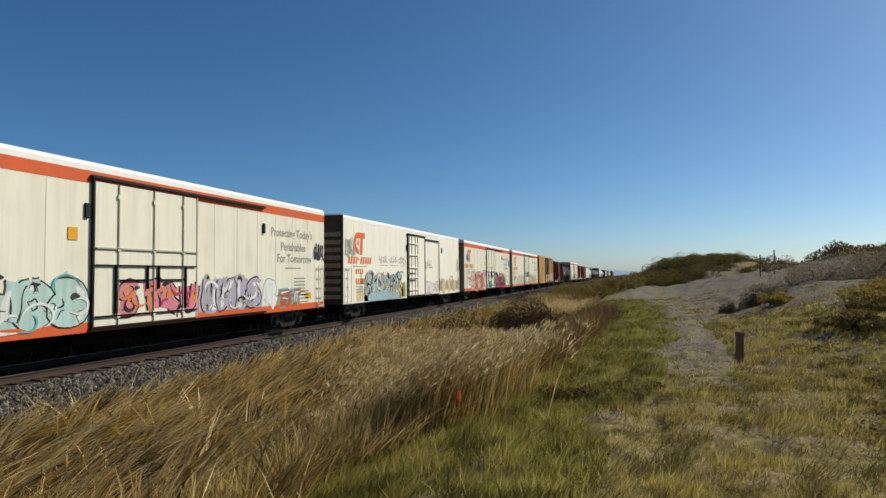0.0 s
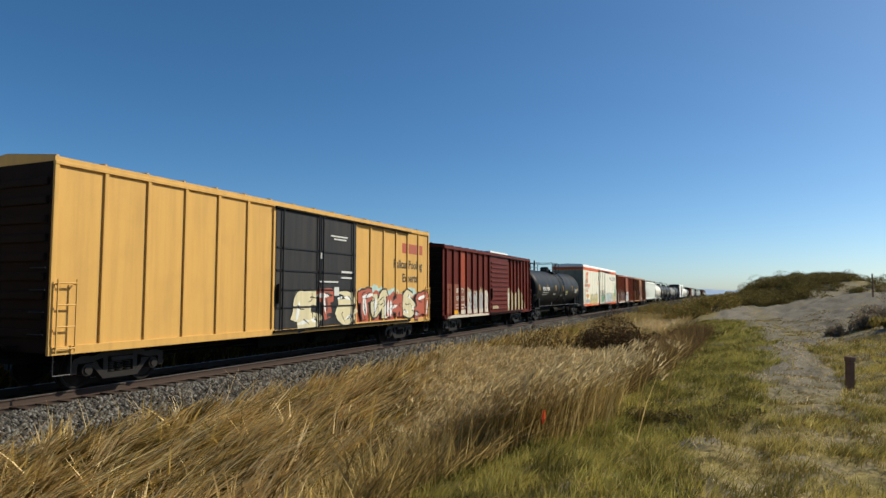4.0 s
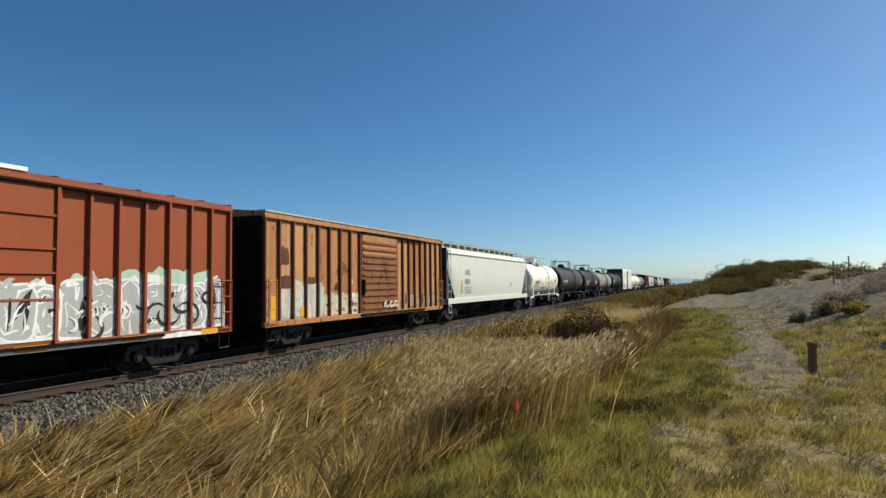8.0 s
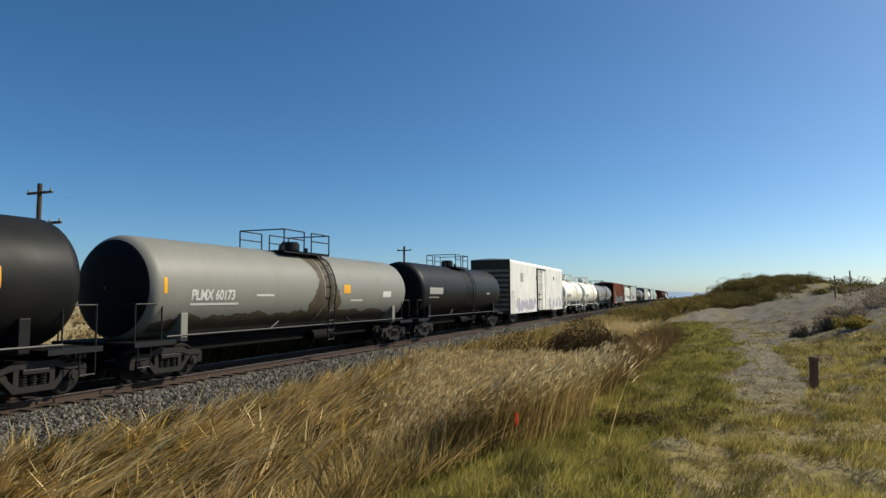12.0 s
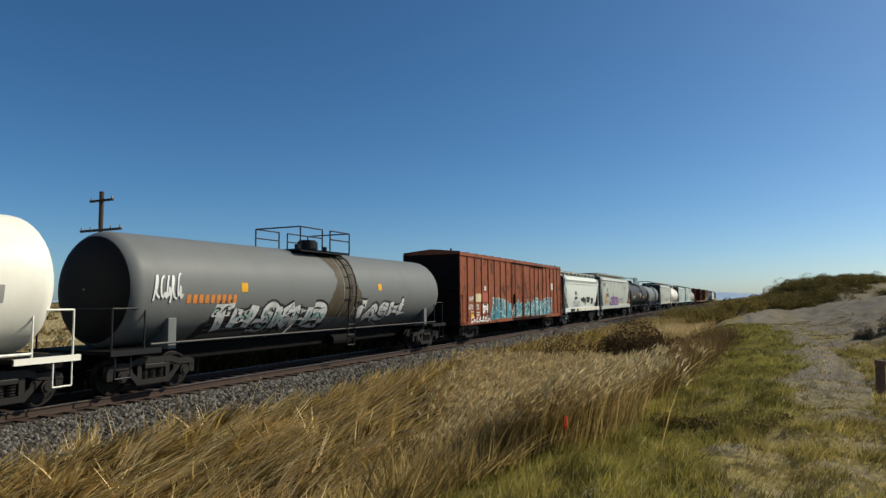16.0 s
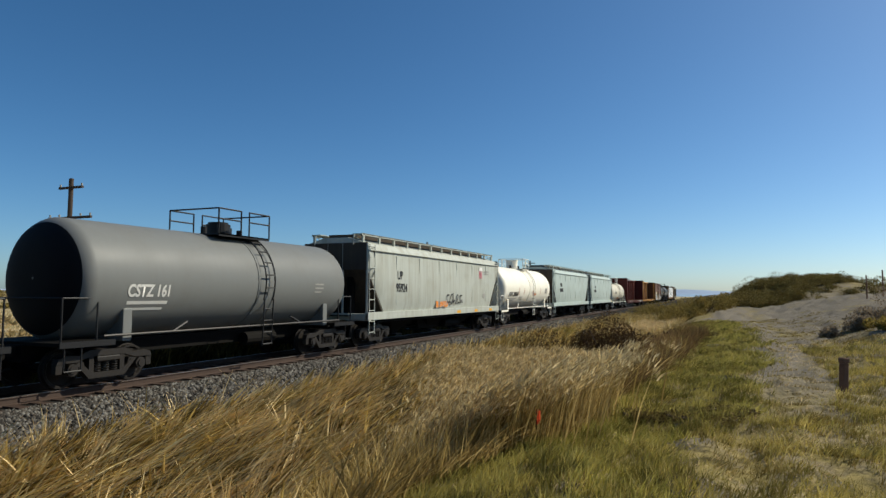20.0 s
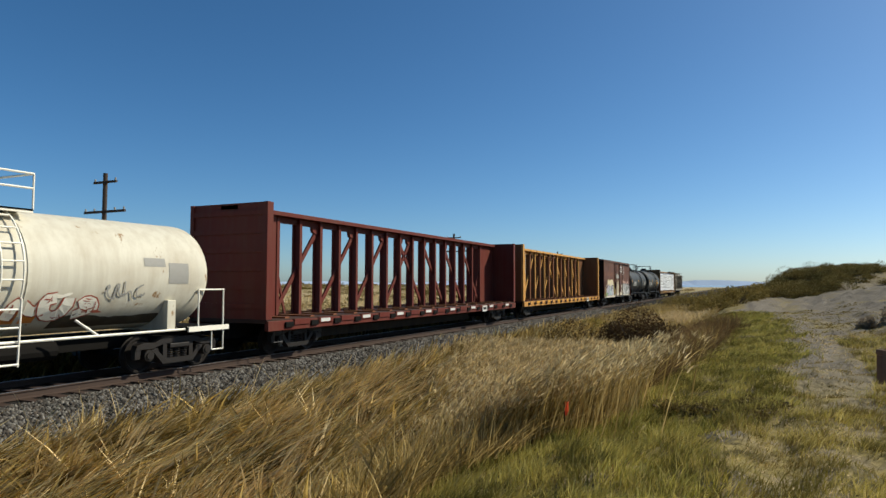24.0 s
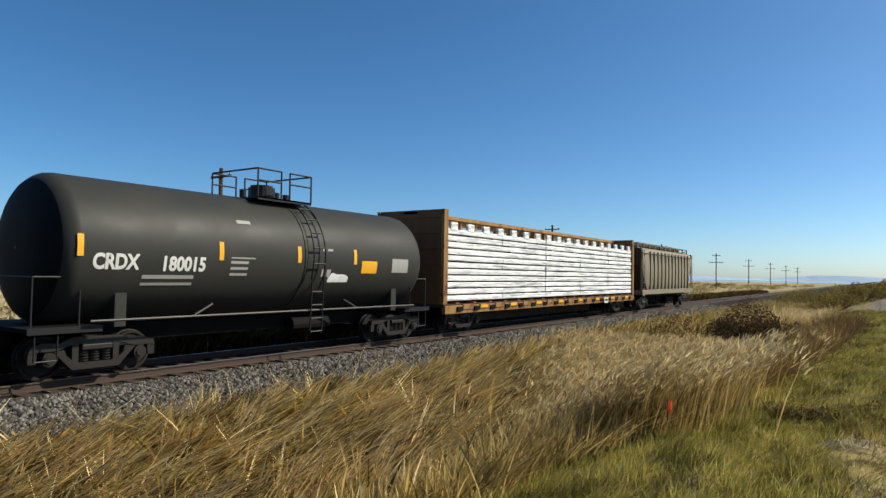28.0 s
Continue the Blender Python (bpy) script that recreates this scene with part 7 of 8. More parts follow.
bars(c, [(-6.3, 1.38, 0.9, 0.06), (-6.3, 1.26, 0.7, 0.06)], M["white_mark"], x=FLAT)

c, h, surf = tank_car(596.0, 607.0, "tank_charcoal", "charcoal tank car with orange tape marks", tape=(-5.3, -0.75, 1.45, 3.2), bands=2, front=-2.9, slide=0.1, hi=0.25)
write(c, [("CRDX 16076", -4.0, 2.22, 0.85)], surf=surf, size=0.40)
bars(c, [(-4.0, 2.05, 2.0, 0.10)], M["g_white"], "placard", surf=surf)
bars(c, [(-1.2, 1.9, 0.6, 0.05), (4.2, 2.1, 0.9, 0.4)], M["grey_mark"], surf=surf)
c, h, surf = tank_car(609.8, 620.5, "tank_charcoal", "charcoal tank car with a yellow label and white stencils", tape=(-5.35, -2.2, 0.2, 2.35), bands=2, front=-2.2, back=0.75, dia=3.1, axis=2.56, slide=0.1)
write(c, [("CRDX", -5.05, 2.18, 0.80), ("180015", -3.62, 2.16, 0.86)], surf=surf, size=0.42, bold=0.016)
bars(c, [(-4.0, 1.98, 1.2, 0.08), (-4.0, 1.84, 1.2, 0.06), (-1.87, 2.46, 0.7, 0.03), (-1.87, 2.34, 0.5, 0.06), (-1.87, 2.2, 0.5, 0.06), (-1.87, 2.06, 0.5, 0.06), (1.1, 2.05, 0.35, 0.2), (1.1, 2.75, 0.4, 0.06), (4.1, 2.2, 0.8, 0.42), (-1.6, 3.3, 0.4, 0.08)], M["grey_mark"], surf=surf)
spray(c, 1.4, 2.2, 1.9, 2.2, "g_white", surf=surf, seed=331, name="white_spill")
bars(c, [(2.7, 2.16, 0.68, 0.36)], M["yellow_mark"], "yellow_label", surf=surf)
c, h = centre_beam(622.2, 643.0, "beam_tan", "beam_dark", "rust-brown centre-beam flat car loaded with white-wrapped lumber", load=True)
c, h = hopper(644.7, 658.0, "hop_tan", "dusty tan ribbed covered hopper at the end of the train", top=4.35, bays=3)
for i in range(12):
    part("side_rib", boxes([(HALF - 0.05, HALF + 0.06, -h + 1.7 + i * (2 * h - 3.4) / 11 - 0.03, -h + 1.7 + i * (2 * h - 3.4) / 11 + 0.03, 1.4, 3.9)]), M["hop_tan"], c)

# ---- plants, posts and poles ----
GZ = np.vectorize(ground_z)
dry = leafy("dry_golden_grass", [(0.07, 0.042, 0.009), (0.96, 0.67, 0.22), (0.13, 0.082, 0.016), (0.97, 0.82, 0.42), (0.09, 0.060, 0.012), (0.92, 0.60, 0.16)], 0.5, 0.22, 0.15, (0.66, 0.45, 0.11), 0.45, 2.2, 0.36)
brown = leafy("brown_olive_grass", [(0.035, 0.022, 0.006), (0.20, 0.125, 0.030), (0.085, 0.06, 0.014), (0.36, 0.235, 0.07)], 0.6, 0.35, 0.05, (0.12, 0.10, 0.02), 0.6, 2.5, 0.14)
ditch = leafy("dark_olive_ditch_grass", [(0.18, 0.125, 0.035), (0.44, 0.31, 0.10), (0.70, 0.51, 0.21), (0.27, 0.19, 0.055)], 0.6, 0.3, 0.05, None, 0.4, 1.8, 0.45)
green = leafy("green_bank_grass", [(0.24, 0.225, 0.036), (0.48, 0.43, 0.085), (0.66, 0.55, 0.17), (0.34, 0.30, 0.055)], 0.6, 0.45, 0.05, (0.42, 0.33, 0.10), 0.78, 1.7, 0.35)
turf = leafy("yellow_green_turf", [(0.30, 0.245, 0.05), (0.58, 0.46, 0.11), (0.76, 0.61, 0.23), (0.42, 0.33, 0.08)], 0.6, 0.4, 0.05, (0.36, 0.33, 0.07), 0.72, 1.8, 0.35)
tuss = leafy("brown_olive_tussock", [(0.15, 0.11, 0.028), (0.29, 0.21, 0.055), (0.42, 0.31, 0.10), (0.20, 0.155, 0.04)], 0.7, 0.2, 0.05, None, 0.25, 2.0, 0.25)
heath = leafy("brown_heath_mat", [(0.085, 0.062, 0.022), (0.19, 0.14, 0.045), (0.28, 0.21, 0.075), (0.12, 0.09, 0.03)], 0.7, 0.2, 0.05, None, 0.25, 2.0, 0.25)
pale = leafy("pale_straw", [(0.62, 0.46, 0.21), (0.88, 0.70, 0.40), (0.50, 0.35, 0.15)], 0.6, 0.2)
seedy = leafy("feathery_seed_heads", [(0.50, 0.36, 0.15), (0.94, 0.76, 0.43), (0.36, 0.25, 0.10), (0.84, 0.65, 0.32)], 0.6, 0.2, 0.04, None, 0.35, 2.2, 0.42)
straw = leafy("golden_straw", [(0.68, 0.48, 0.20), (0.94, 0.73, 0.38), (0.50, 0.33, 0.11)], 0.6, 0.2, thin=0.2)
rusty = leafy("rust_brown_brush", [(0.10, 0.060, 0.024), (0.30, 0.19, 0.08), (0.19, 0.125, 0.048)], 0.8, 0.4, thin=0.25)
brush = leafy("dark_brown_brush", [(0.045, 0.030, 0.014), (0.15, 0.088, 0.040), (0.09, 0.058, 0.024)], 0.8, 0.35, thin=0.15)
scrub = leafy("olive_dune_scrub", [(0.085, 0.066, 0.020), (0.22, 0.165, 0.048), (0.32, 0.24, 0.075)], 0.8, 0.5, shift=(0.15, 0.13, 0.04), thin=0.15)
oliveb = leafy("yellow_olive_scrub", [(0.12, 0.092, 0.026), (0.28, 0.21, 0.058), (0.38, 0.285, 0.09)], 0.8, 0.4, thin=0.2)
greybush = leafy("grey_green_sage_leaves", [(0.20, 0.155, 0.105), (0.36, 0.29, 0.20), (0.26, 0.20, 0.13)], 0.8, 0.3, thin=0.3)
goldbush = leafy("yellow_flowering_scrub", [(0.24, 0.185, 0.045), (0.36, 0.27, 0.07), (0.17, 0.14, 0.04)], 0.8, 0.3)
tanbush = leafy("tan_field_scrub", [(0.30, 0.22, 0.10), (0.44, 0.33, 0.16), (0.24, 0.19, 0.08)], 0.8, 0.3)
twig = plain("grey_brown_twigs", (0.12, 0.085, 0.055), 0.9)
EDGE = np.vectorize(edge_x)
SWAY = []


def stand(name, n, y0, y1, power, x_lo, x_hi, h0, h1, w0, w1, lean, material, label, keep=None, spread=0.3, segs=3, wide=60.0, tuft=0, wild=0.3, upright=False, radius=0.10, cells=None):
    """Blades over a strip. tuft: how many share one root and one lean."""
    k = max(1, tuft)
    m = n // k
    y = y0 + (y1 - y0) * rng.random(m) ** power
    lo, hi = x_lo(y), x_hi(y)
    x = lo + (hi - lo) * rng.random(m)
    tall = rng.uniform(0.75, 1.15, m)
    way = np.array(lean)[None] + rng.normal(0, wild, (m, 2))
    if k > 1:
        r = radius * (1 + np.maximum(0, y - 6) / 15)
        x, y, tall, way = np.repeat(x, k) + rng.normal(0, 1, m * k) * np.repeat(r, k), np.repeat(y, k) + rng.normal(0, 1, m * k) * np.repeat(r, k), np.repeat(tall, k), np.repeat(way, k, 0)
    if keep is not None:
        ok = keep(x, y)
        x, y, tall, way = x[ok], y[ok], tall[ok], way[ok]
    z = GZ(x, y)
    if upright:
        e = EDGE(y) - x
        way = way * (np.clip(e / 4.5, 0.12, 1) * np.clip(1.1 - (y - 9) / 14, 0.35, 1))[:, None]
        tall = tall * np.clip(0.55 + e / 4.0, 0.55, 1)
    hh = rng.uniform(h0, h1, len(x)) * tall
    ww = rng.uniform(w0, w1, len(x)) * (1 + np.maximum(0, y - 8) / wide)
    root = np.column_stack([x, y, z - 0.03])
    if not cells:
        v, t = blades(root, hh, way, ww, 0.6, segs, spread)
        return bulk(name, v, t, material, label, "grass")
    # a moving stand: a piece for each cell of the plan, which rocks about its foot
    ex, ey = np.linspace(x.min(), x.max() + 0.01, cells[0] + 1), np.quantile(y, np.linspace(0, 1, cells[1] + 1))
    for i in range(cells[0]):
        for j in range(cells[1]):
            k2 = (x >= ex[i]) & (x < ex[i + 1]) & (y >= ey[j]) & (y <= ey[j + 1])
            if k2.sum() < 20:
                continue
            foot = root[k2].mean(0)
            v, t = blades(root[k2] - foot, hh[k2], way[k2], ww[k2], 0.6, segs, spread)
            o = bulk(name, v, t, material, label, "grass")
            o.location = foot
            SWAY.append((o, tuple(float(q) for q in foot)))


def seeding(n, y0, y1, x_lo, x_hi):
    """Upright stalks with pale drooping seed heads."""
    y = y0 + (y1 - y0) * rng.random(n) ** 1.1
    x = x_lo(y) + (x_hi(y) - x_lo(y)) * (1 - rng.random(n) ** 1.7) + rng.normal(0, 0.5, n)
    root = np.column_stack([x, y, GZ(x, y) - 0.03])
    h = rng.uniform(0.75, 1.15, n)
    way = np.array((0.22, 0.05))[None] + rng.normal(0, 0.10, (n, 2))
    v, t = blades(root, h, way, np.full(n, 0.012) * (1 + y / 20), 0.2, 2, 0.0)
    bulk("seed_stalks", v, t, ditch, "thin upright stalks of seeding grass in the ditch", "grass")
    tip = root + np.column_stack([way * h[:, None] * 0.9, h * 0.88])
    k = 6
    tip = np.repeat(tip, k, 0) + rng.normal(0, 0.03, (n * k, 3))
    v, t = blades(tip, rng.uniform(0.07, 0.15, n * k), np.repeat(way, k, 0) * 2.5, rng.uniform(0.012, 0.022, n * k) * np.repeat(1 + y / 30, k), 0.9, 2, 0.45)
    bulk("seed_heads", v, t, seedy, "pale feathery seed heads of the ditch grass", "grass")


def left_ditch(x, y):
    return open_ditch(x, y) & (x < EDGE(y) - 1.9 - 0.12 * np.maximum(0, y - 6))


def open_ditch(x, y):
    return (((x + 3.9) / 1.3) ** 2 + ((y - 22.5) / 3.5) ** 2 > 1) & (x < EDGE(y) - 0.3 - 0.24 * np.maximum(0, y - 12.5))


stand("tall_dry_grass", 15000, 2.0, 36, 1.5, lambda y: np.full_like(y, -9.9), lambda y: EDGE(y) - 0.3, 0.75, 1.15, 0.042, 0.072, (0.95, 0.22), dry, "tall dry golden grass bent by wind in the ditch", keep=open_ditch, wide=18, tuft=5, spread=0.11, wild=0.58, radius=0.035, upright=True, cells=(3, 5))
stand("brown_grass", 21000, 2.0, 30, 1.4, lambda y: np.full_like(y, -9.9), lambda y: EDGE(y) - 0.5, 0.55, 0.98, 0.018, 0.034, (0.90, 0.28), brown, "darker brown and olive grass among the gold", keep=left_ditch, wide=16, tuft=45, spread=0.18, wild=0.45, radius=0.10, upright=True)
stand("bright_straw", 10000, 2.4, 20, 1.4, lambda y: np.full_like(y, -9.7), lambda y: EDGE(y) - 0.7, 0.7, 1.15, 0.030, 0.052, (0.95, 0.22), straw, "long bleached straw blades over the dry grass", keep=open_ditch, spread=0.08, tuft=7, wild=0.46, radius=0.025, upright=True, wide=14, cells=(2, 3))
stand("tall_dry_grass", 9000, -14, 2.0, 1.0, lambda y: np.full_like(y, -9.9), lambda y: EDGE(y) - 0.3, 0.75, 1.15, 0.014, 0.026, (0.55, 0.35), dry, "tall dry golden grass in the ditch")
stand("tall_dry_grass", 14000, 30, 75, 1.2, lambda y: np.full_like(y, -10.3), lambda y: EDGE(y) - 0.8, 0.6, 1.0, 0.02, 0.04, (0.4, 0.3), dry, "tall dry golden grass along the track")
stand("tall_dry_grass", 9000, 3.2, 15, 1.2, lambda y: EDGE(y) - 1.7, lambda y: EDGE(y) - 0.15, 0.28, 0.62, 0.014, 0.028, (0.25, 0.05), ditch, "shorter golden olive grass at the foot of the bank", tuft=18, spread=0.22, wild=0.3, radius=0.09)
seeding(7500, 7.0, 21, lambda y: np.maximum(-9.0, -0.44 * y), lambda y: EDGE(y) - 0.6 - 0.20 * np.maximum(0, y - 10))
stand("ditch_grass", 4500, 4.0, 20, 1.2, lambda y: EDGE(y) - 1.6, lambda y: EDGE(y) - 0.2, 0.55, 1.0, 0.014, 0.026, (0.25, 0.1), ditch, "dark olive upright grass at the foot of the bank", tuft=16, wide=16)
stand("brown_grass", 5000, 19, 27, 1.0, lambda y: -0.235 * y, lambda y: EDGE(y) - 0.4, 0.3, 0.6, 0.02, 0.035, (0.3, 0.2), rusty, "short rust-brown grass before the dark bush")
stand("olive_grass", 16000, 16.5, 30, 1.0, lambda y: np.full_like(y, -9.6), lambda y: EDGE(y) - 0.9, 0.45, 0.85, 0.016, 0.03, (0.35, 0.15), ditch, "olive green grass between the gold and the dark bush", tuft=20, wide=20, radius=0.14)
stand("brown_grass", 9000, 18.5, 27, 1.0, lambda y: np.full_like(y, -5.2), lambda y: EDGE(y) - 0.5, 0.6, 1.0, 0.009, 0.018, (0.25, 0.12), rusty, "rust-brown grass round the dark bush", tuft=14, wide=30, radius=0.14)
stand("pale_grass", 6000, 42, 56, 1.0, lambda y: np.full_like(y, -6.0), lambda y: np.full_like(y, -2.8), 0.6, 0.9, 0.03, 0.05, (0.4, 0.3), pale, "bleached straw-coloured grass")
stand("straw_stalks", 90, 4.5, 16, 1.0, lambda y: np.full_like(y, -10.6), lambda y: np.full_like(y, -9.4), 0.7, 1.25, 0.014, 0.022, (0.05, 0.1), pale, "single pale straw stalks beside the ballast", spread=0.2)
stand("rust_brown_grass", 15000, 11.5, 33, 1.0, lambda y: EDGE(y) - 0.5 - 0.26 * np.maximum(0, y - 11), lambda y: EDGE(y) - 0.1, 0.45, 0.9, 0.008, 0.016, (0.25, 0.15), rusty, "rust-brown seeding grass at the foot of the bank", tuft=14, wide=30)
stand("rust_brown_grass", 10000, 18.0, 31, 1.0, lambda y: EDGE(y) - 2.7, lambda y: EDGE(y) - 0.25, 0.6, 1.05, 0.010, 0.018, (0.03, 0.03), rusty, "tall rust-brown grass between the dark bush and the bank", tuft=16, wide=40, radius=0.12)
stand("green_bank_grass", 80000, 2.5, 40, 1.8, lambda y: EDGE(y) - 0.45, lambda y: EDGE(y) + 1.9 - 0.3 * np.sin(y), 0.08, 0.24, 0.008, 0.016, (0.3, 0.2), green, "green grass on the edge of the bank", segs=2, wide=14, tuft=40, radius=0.13)


def tufts(x, y):
    f = np.array([noise.noise((a * 0.9, b * 0.6, 4)) + 0.6 * noise.noise((a * 2.6, b * 2.2, 9)) for a, b in zip(x, y)])
    trod = np.exp(-((x - 0.9 - 0.02 * y) / 0.9) ** 2) * np.clip((y - 6) / 10, 0, 1)
    return f - 0.5 * trod - 0.45 * np.clip((y - 9) / 10, 0, 1) * (x > 0.8) > -0.16


def clear(x, y):
    return np.exp(-((x - 0.9 - 0.02 * y) / 0.9) ** 2) * np.clip((y - 6) / 8, 0, 1) < 0.5


stand("patchy_grass", 280000, 1.5, 34, 1.7, lambda y: EDGE(y) + 1.2, lambda y: 4.0 + 0.40 * y, 0.025, 0.085, 0.007, 0.014, (0.3, 0.15), turf, "patchy yellow-green turf on sandy ground", keep=tufts, segs=2, wide=16, tuft=40, radius=0.17)
stand("patchy_grass", 60000, -10, 1.7, 1.0, lambda y: EDGE(y) + 0.1, lambda y: 6.0 + 0 * y, 0.03, 0.12, 0.008, 0.016, (0.3, 0.15), turf, "patchy yellow-green turf on sandy ground", segs=2, tuft=60, radius=0.16)
stand("turf_clumps", 110000, 1.8, 22, 1.7, lambda y: EDGE(y) + 0.2, lambda y: 4.0 + 0.40 * y, 0.09, 0.23, 0.007, 0.013, (0.25, 0.1), turf, "raised clumps of yellow-green grass", keep=clear, segs=2, wide=14, tuft=130, radius=0.12, wild=0.2)
stand("low_tussocks", 60000, 3.0, 30, 1.5, lambda y: EDGE(y) + 0.3, lambda y: 4.0 + 0.42 * y, 0.06, 0.15, 0.007, 0.013, (0.2, 0.1), tuss, "brown and olive grass tussocks in the turf", keep=clear, segs=2, wide=22, tuft=120, radius=0.15, wild=0.15)
stand("path_tufts", 26000, 8, 40, 1.3, lambda y: 0.1 + 0 * y, lambda y: 2.6 + 0.06 * y, 0.03, 0.09, 0.008, 0.015, (0.2, 0.1), tuss, "small brown tufts on the sandy path", segs=2, wide=16, tuft=90, radius=0.09, wild=0.2)
stand("straw_litter", 42000, 2.5, 24, 1.5, lambda y: EDGE(y) + 1.0, lambda y: np.full_like(y, 12.0), 0.03, 0.10, 0.008, 0.014, (0.5, 0.2), pale, "pale dead grass lying on sand", segs=2, spread=0.8, wide=20)
stand("trackside_grass", 26000, 2, 60, 1.2, lambda y: np.full_like(y, -18.4), lambda y: np.full_like(y, -16.7), 0.75, 1.25, 0.04, 0.07, (0.15, 0.15), brown, "rank dark olive grass along the far side of the track", tuft=12, radius=0.16, wide=80)
stand("trackside_grass", 14000, 60, 130, 1.2, lambda y: np.full_like(y, -19.5), lambda y: np.full_like(y, -16.7), 0.5, 0.9, 0.05, 0.09, (0.15, 0.15), brown, "rank dark olive grass along the far side of the track")
stand("field_grass", 24000, 8, 130, 1.3, lambda y: np.full_like(y, -75.0), lambda y: np.full_like(y, -20.5), 0.2, 0.5, 0.03, 0.06, (0.3, 0.2), pale, "bleached dry grass of the field beyond the track")


def bush(name, x, y, size, n, leaf, material, label, seed, lift=0.0):
    e = thing(name, pose(x, y, ground_z(x, y) + lift - 0.05), label, "shrub")
    v, t = leaves((0, 0, 0), size, n, leaf, seed=seed)
    o = bulk("foliage", v, t, material)
    o.parent = e
    rg = random.Random(seed)
    rows = []
    for i in range(9):
        a = rg.uniform(0, 6.28)
        rows.append(((0.05 * math.cos(a), 0.05 * math.sin(a), 0), (size[0] * 0.6 * math.cos(a), size[1] * 0.6 * math.sin(a), size[2] * rg.uniform(0.4, 0.75))))
    part("branch", rods(rows, 0.018, 5), twig, e)
    return e


bush("dark_bush", -3.4, 23.0, (1.8, 1.5, 2.3), 26000, 0.06, brush, "dark brown bush in the ditch", 1)
bush("dark_bush", -6.8, 33.5, (1.6, 2.2, 0.8), 4500, 0.12, goldbush, "low olive bush in the ditch", 2)
bush("dark_bush", -2.0, 27.5, (0.8, 1.6, 1.0), 5000, 0.08, brush, "dark brown bush on the edge of the bank", 5)
for i, (x, y, s) in enumerate(((-0.95, 9.3, 0.42), (-0.35, 9.15, 0.5), (0.15, 9.4, 0.4), (-1.45, 9.9, 0.4), (-1.2, 13.5, 0.6), (-0.6, 17.0, 0.6), (3.6, 10.4, 0.5), (4.9, 11.6, 0.7), (5.4, 9.0, 0.6), (5.8, 14.2, 0.9), (7.4, 13.0, 0.8))):
    bush("heath_mat", x, y, (s * 1.15, s * 0.8, 0.09 + 0.05 * s), int(4200 * s), 0.036, heath, "low brown heath mat in the turf", 150 + i)
rg = random.Random(29)
for i in range(22):
    y = rg.uniform(5.5, 18)
    x, s = rg.uniform(2.4, 2.6 + 0.34 * y), rg.uniform(0.3, 0.75)
    bush("heath_mat", x, y, (s * 1.3, s * 0.8, 0.08 + 0.06 * s), int(3600 * s), 0.036, heath if i % 3 else tuss, "low brown heath mat on the sandy turf", 180 + i)
bush("bank_shrub", -1.15, 22.5, (0.55, 1.1, 0.55), 2600, 0.06, scrub, "low dark green shrub on the edge of the bank", 3)
bush("bank_shrub", -1.0, 27.5, (0.8, 1.6, 0.6), 2600, 0.08, scrub, "low olive shrub on the edge of the bank", 4)
for i, (x, y, sx, sz) in enumerate(((-3.6, 56, 1.3, 1.15), (-2.2, 54, 1.2, 1.1), (-1.0, 58, 1.3, 1.2), (-2.6, 62, 1.6, 1.3), (0.2, 64, 1.4, 1.3), (-5.4, 72, 1.8, 1.3), (-1.4, 76, 2.0, 1.4), (-7.5, 84, 2.2, 1.4), (1.2, 95, 2.0, 1.4), (-9, 104, 2.6, 1.5), (-6, 118, 3, 1.5))):
    bush("willow_scrub", x, y, (sx, sx, sz), 3000, 0.13, oliveb, "olive scrub at the end of the sandy track", 20 + i)
for i, (x, y, sx, sz, mt, w) in enumerate(((3.6, 26.0, 0.34, 0.56, greybush, "grey-brown"), (4.5, 26.3, 0.42, 0.62, greybush, "grey-brown"), (5.6, 29.5, 0.8, 0.7, greybush, "grey-brown"), (5.2, 25.0, 0.6, 0.42, goldbush, "yellowing"),
                                           (8.3, 33.0, 1.7, 1.35, greybush, "broad grey-brown"), (10.6, 33.6, 1.9, 1.5, greybush, "broad grey-brown"), (13.4, 36.0, 2.2, 1.5, scrub, "broad dark"),
                                           (7.2, 22.0, 0.9, 0.35, goldbush, "yellowing"), (8.8, 24.5, 1.2, 0.28, tuss, "flat brown"), (6.3, 18.5, 0.8, 0.3, scrub, "flat olive"), (4.8, 15.5, 0.7, 0.22, scrub, "flat olive"), (10.5, 27.0, 1.4, 0.45, tuss, "low brown"))):
    bush("dune_shrub", x, y, (sx, sx, sz), int(2200 + 2200 * sx), 0.07, mt, w + " shrub on the sandy dune", 40 + i)
# cover of the dune ahead
rg = random.Random(77)
vs, ts, off = [], [], 0
for i in range(300):
    x, y = rg.uniform(2.0, 19), rg.uniform(67, 92)
    if x > 2.4 + (y - 66) * 0.42 + 3.2 and rg.random() < 0.75:
        continue
    s = rg.uniform(0.9, 1.7)
    v, t = leaves((x, y, ground_z(x, y) - 0.15), (s, s, s * rg.uniform(0.55, 0.8)), int(1500 * s), 0.10, seed=300 + i)
    vs.append(v), ts.append(t + off)
    off += len(v)
bulk("dune_scrub", np.concatenate(vs), np.concatenate(ts), scrub, "olive and brown scrub over the dune ahead", "scrub")
vs, ts, off = [], [], 0
for i in range(90):
    x, y = rg.uniform(13, 45), rg.uniform(40, 80)
    s = rg.uniform(0.9, 2.0)
    v, t = leaves((x, y, ground_z(x, y) - 0.1), (s, s, s * 0.5), int(700 * s), 0.17, seed=700 + i)
    vs.append(v), ts.append(t + off)
    off += len(v)
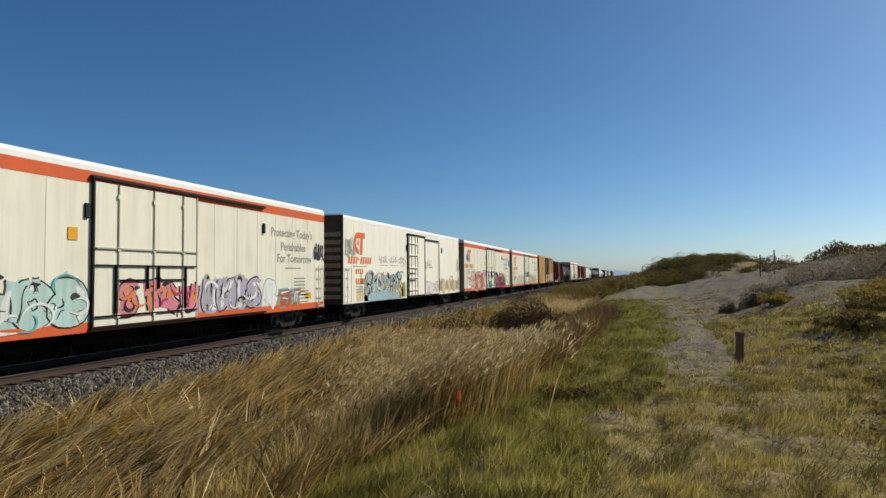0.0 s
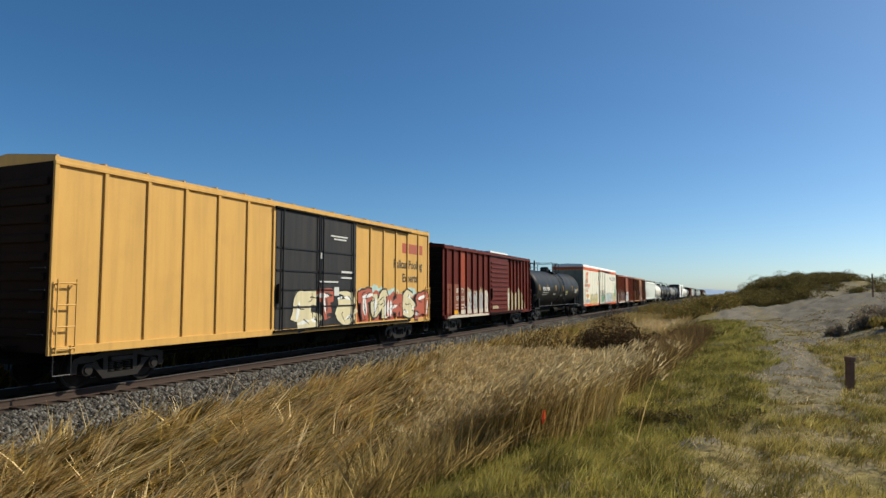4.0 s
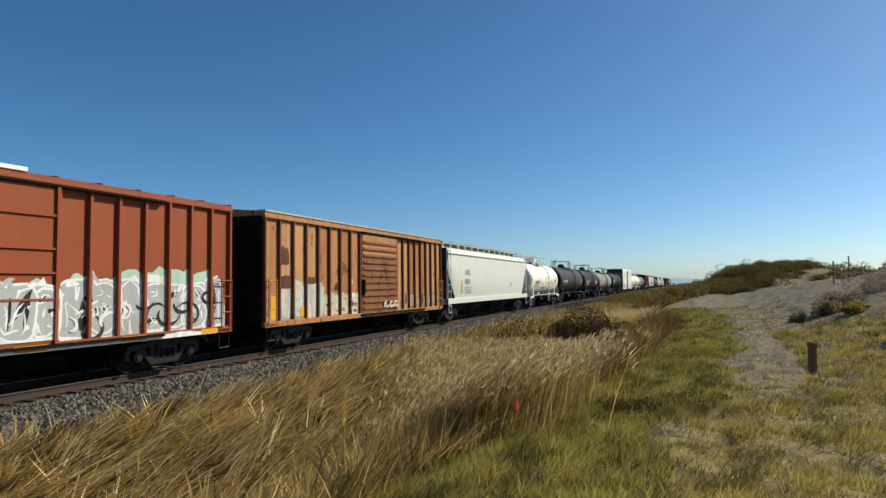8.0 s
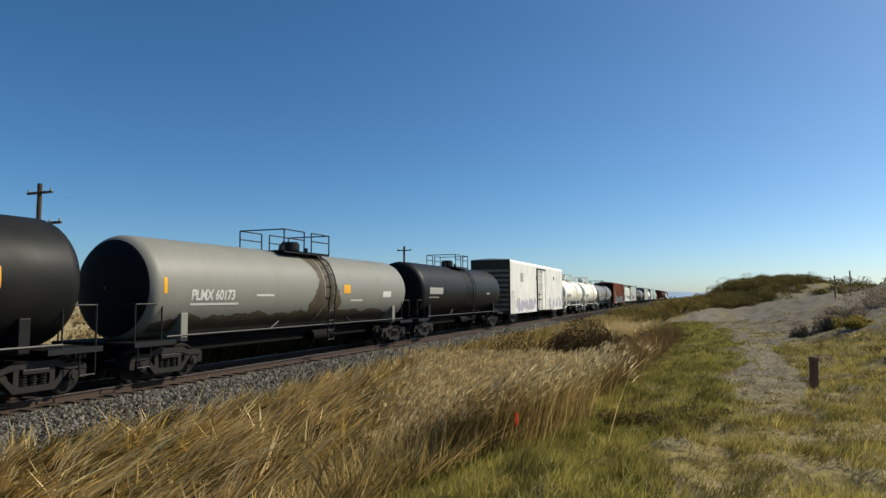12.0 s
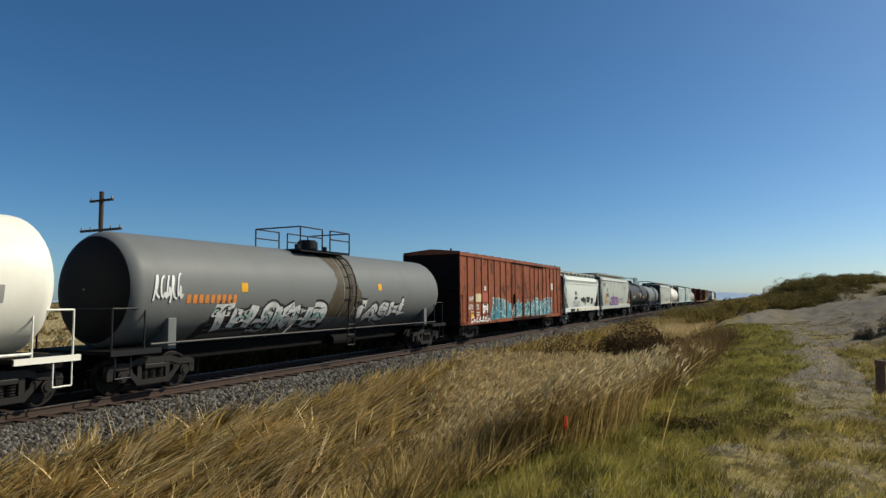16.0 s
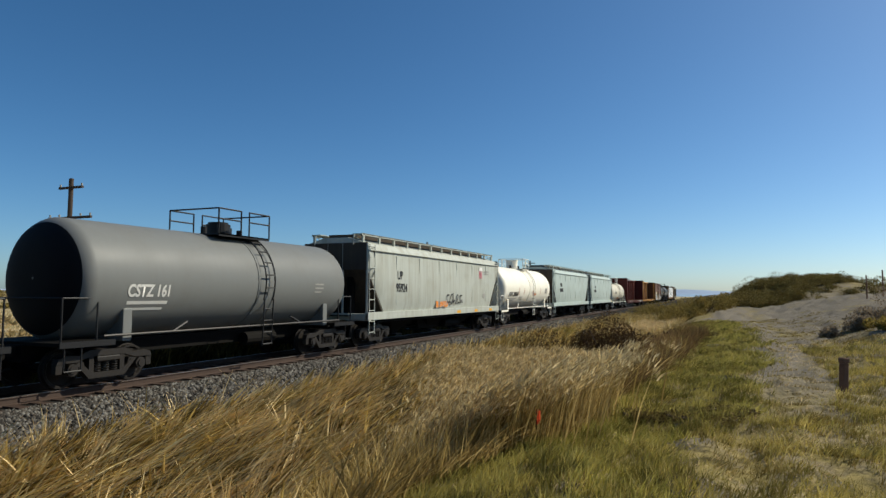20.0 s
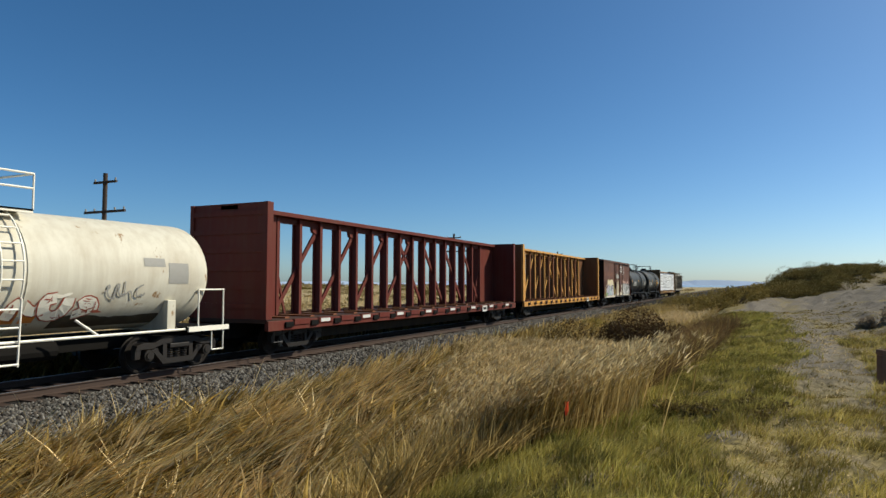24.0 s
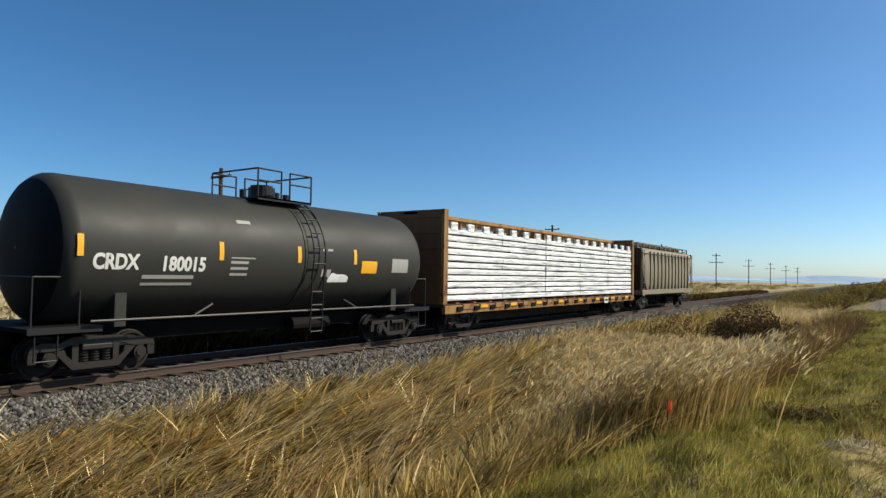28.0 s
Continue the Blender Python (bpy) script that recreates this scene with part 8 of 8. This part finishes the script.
bulk("dune_scrub", np.concatenate(vs), np.concatenate(ts), scrub, "olive scrub along the dune crest", "scrub")
vs, ts, off = [], [], 0
for i in range(420):
    x, y = -22 - 150 * rg.random() ** 1.3, rg.uniform(10, 320)
    v, t = leaves((x, y, ground_z(x, y)), (rg.uniform(0.6, 2.0), rg.uniform(0.6, 2.0), rg.uniform(0.3, 0.9)), 130, 0.3, seed=1500 + i)
    vs.append(v), ts.append(t + off)
    off += len(v)
bulk("field_scrub", np.concatenate(vs), np.concatenate(ts), tanbush, "low tan scrub in the field beyond the track", "scrub")
vs, ts, off = [], [], 0
for i in range(220):
    x, y = -40 - 190 * rg.random(), rg.uniform(20, 300)
    s = rg.uniform(1.0, 2.4)
    v, t = leaves((x, y, ground_z(x, y) - 0.1), (s, s, s * rg.uniform(0.4, 0.6)), 420, 0.26, seed=2100 + i)
    vs.append(v), ts.append(t + off)
    off += len(v)
bulk("field_bushes", np.concatenate(vs), np.concatenate(ts), scrub, "olive bushes scattered over the far field", "scrub")

# marker post, marker flag, fence posts on the dune
px, py = 1.9, 12.6
post = thing("wooden_post", pose(px, py, ground_z(px, py) - 0.1, 0, 3, 38), "weathered dark wooden marker post in the grass", "post")
part("shaft", boxes([(-0.055, 0.055, -0.05, 0.05, 0, 0.68)], 0.015), M["wood_post"], post)
part("cap", boxes([(-0.065, 0.065, -0.06, 0.06, 0.68, 0.77)], 0.02), M["wood_post"], post)
fx, fy = -1.95, 7.35
flag = thing("marker_flag", pose(fx, fy, ground_z(fx, fy)), "small orange-red marker flag on a thin wire", "flag")
part("wire", rods([((0, 0, -0.1), (0, 0, 0.42))], 0.004), M["steel_dark"], flag)
bm = bmesh.new()
loft(bm, [[(0.004 + 0.03 * math.sin(i), i * 0.028, 0.25 + dz) for dz in (0, 0.15)] for i in range(5)], close=False, caps=False)
bmesh.ops.solidify(bm, geom=bm.faces, thickness=0.002)
part("cloth", bm, plain("orange_red_plastic_film", (0.75, 0.07, 0.02), 0.5), flag, "orange-red plastic flag")
for x, y, hh in ((8.0, 44.0, 1.25), (8.9, 44.5, 1.3)):
    f = thing("fence_post", pose(x, y, ground_z(x, y) - 0.1), "thin grey wooden fence post on the dune", "fence post", "fence posts on the dune")
    part("shaft", rods([((0, 0, 0), (0, 0, hh + 0.25))], 0.04, 8), M["wood_post"], f)

pole_mat = plain("creosoted_pole_wood", (0.075, 0.055, 0.042), 0.9, 0, 0.5, 6)
for i in range(8):
    y = 26.0 + i * 50.8
    p = thing("utility_pole", pose(-35.0, y, -0.8), "dark wooden utility pole with two crossarms", "utility pole", "line of utility poles")
    part("mast", rods([((0, 0, 0), (0, 0, 9.6))], 0.13, 10), pole_mat, p)
    a1 = part("crossarm", boxes([(-1.0, 1.0, -0.06, 0.06, 9.0, 9.13)]), pole_mat, p)
    a2 = part("crossarm", boxes([(-1.8, 1.8, -0.06, 0.06, 7.2, 7.34)]), pole_mat, p)
    for arm, z, xs in ((a1, 9.13, (-0.9, 0.9)), (a2, 7.34, (-1.7, -0.9, 0.9, 1.7))):
        for x in xs:
            part("insulator", rods([((x, 0, z), (x, 0, z + 0.16))], 0.05, 8), M["grey_mark"], arm)


# ---- movement ----
def motions():
    for c, y in CARS:
        walk(c, [(t, pose(TRACK, y - SPEED * t, 0)) for t in (0.0, 7.0, 14.0, 21.0, 28.0)])
    # the grass rocks in the wind, each piece in its own time
    for i, (o, foot) in enumerate(SWAY):
        beat, late = 1.5 + 0.13 * (i % 5), foot[0] * 0.5 + foot[1] * 0.3
        walk(o, [(k * 0.4, pose(*foot, 0.5 * math.sin(k * 0.4 * 4.1 / beat + late), 1.1 * math.sin(k * 0.4 * 6.28 / beat + late), 0)) for k in range(71)])


motions()
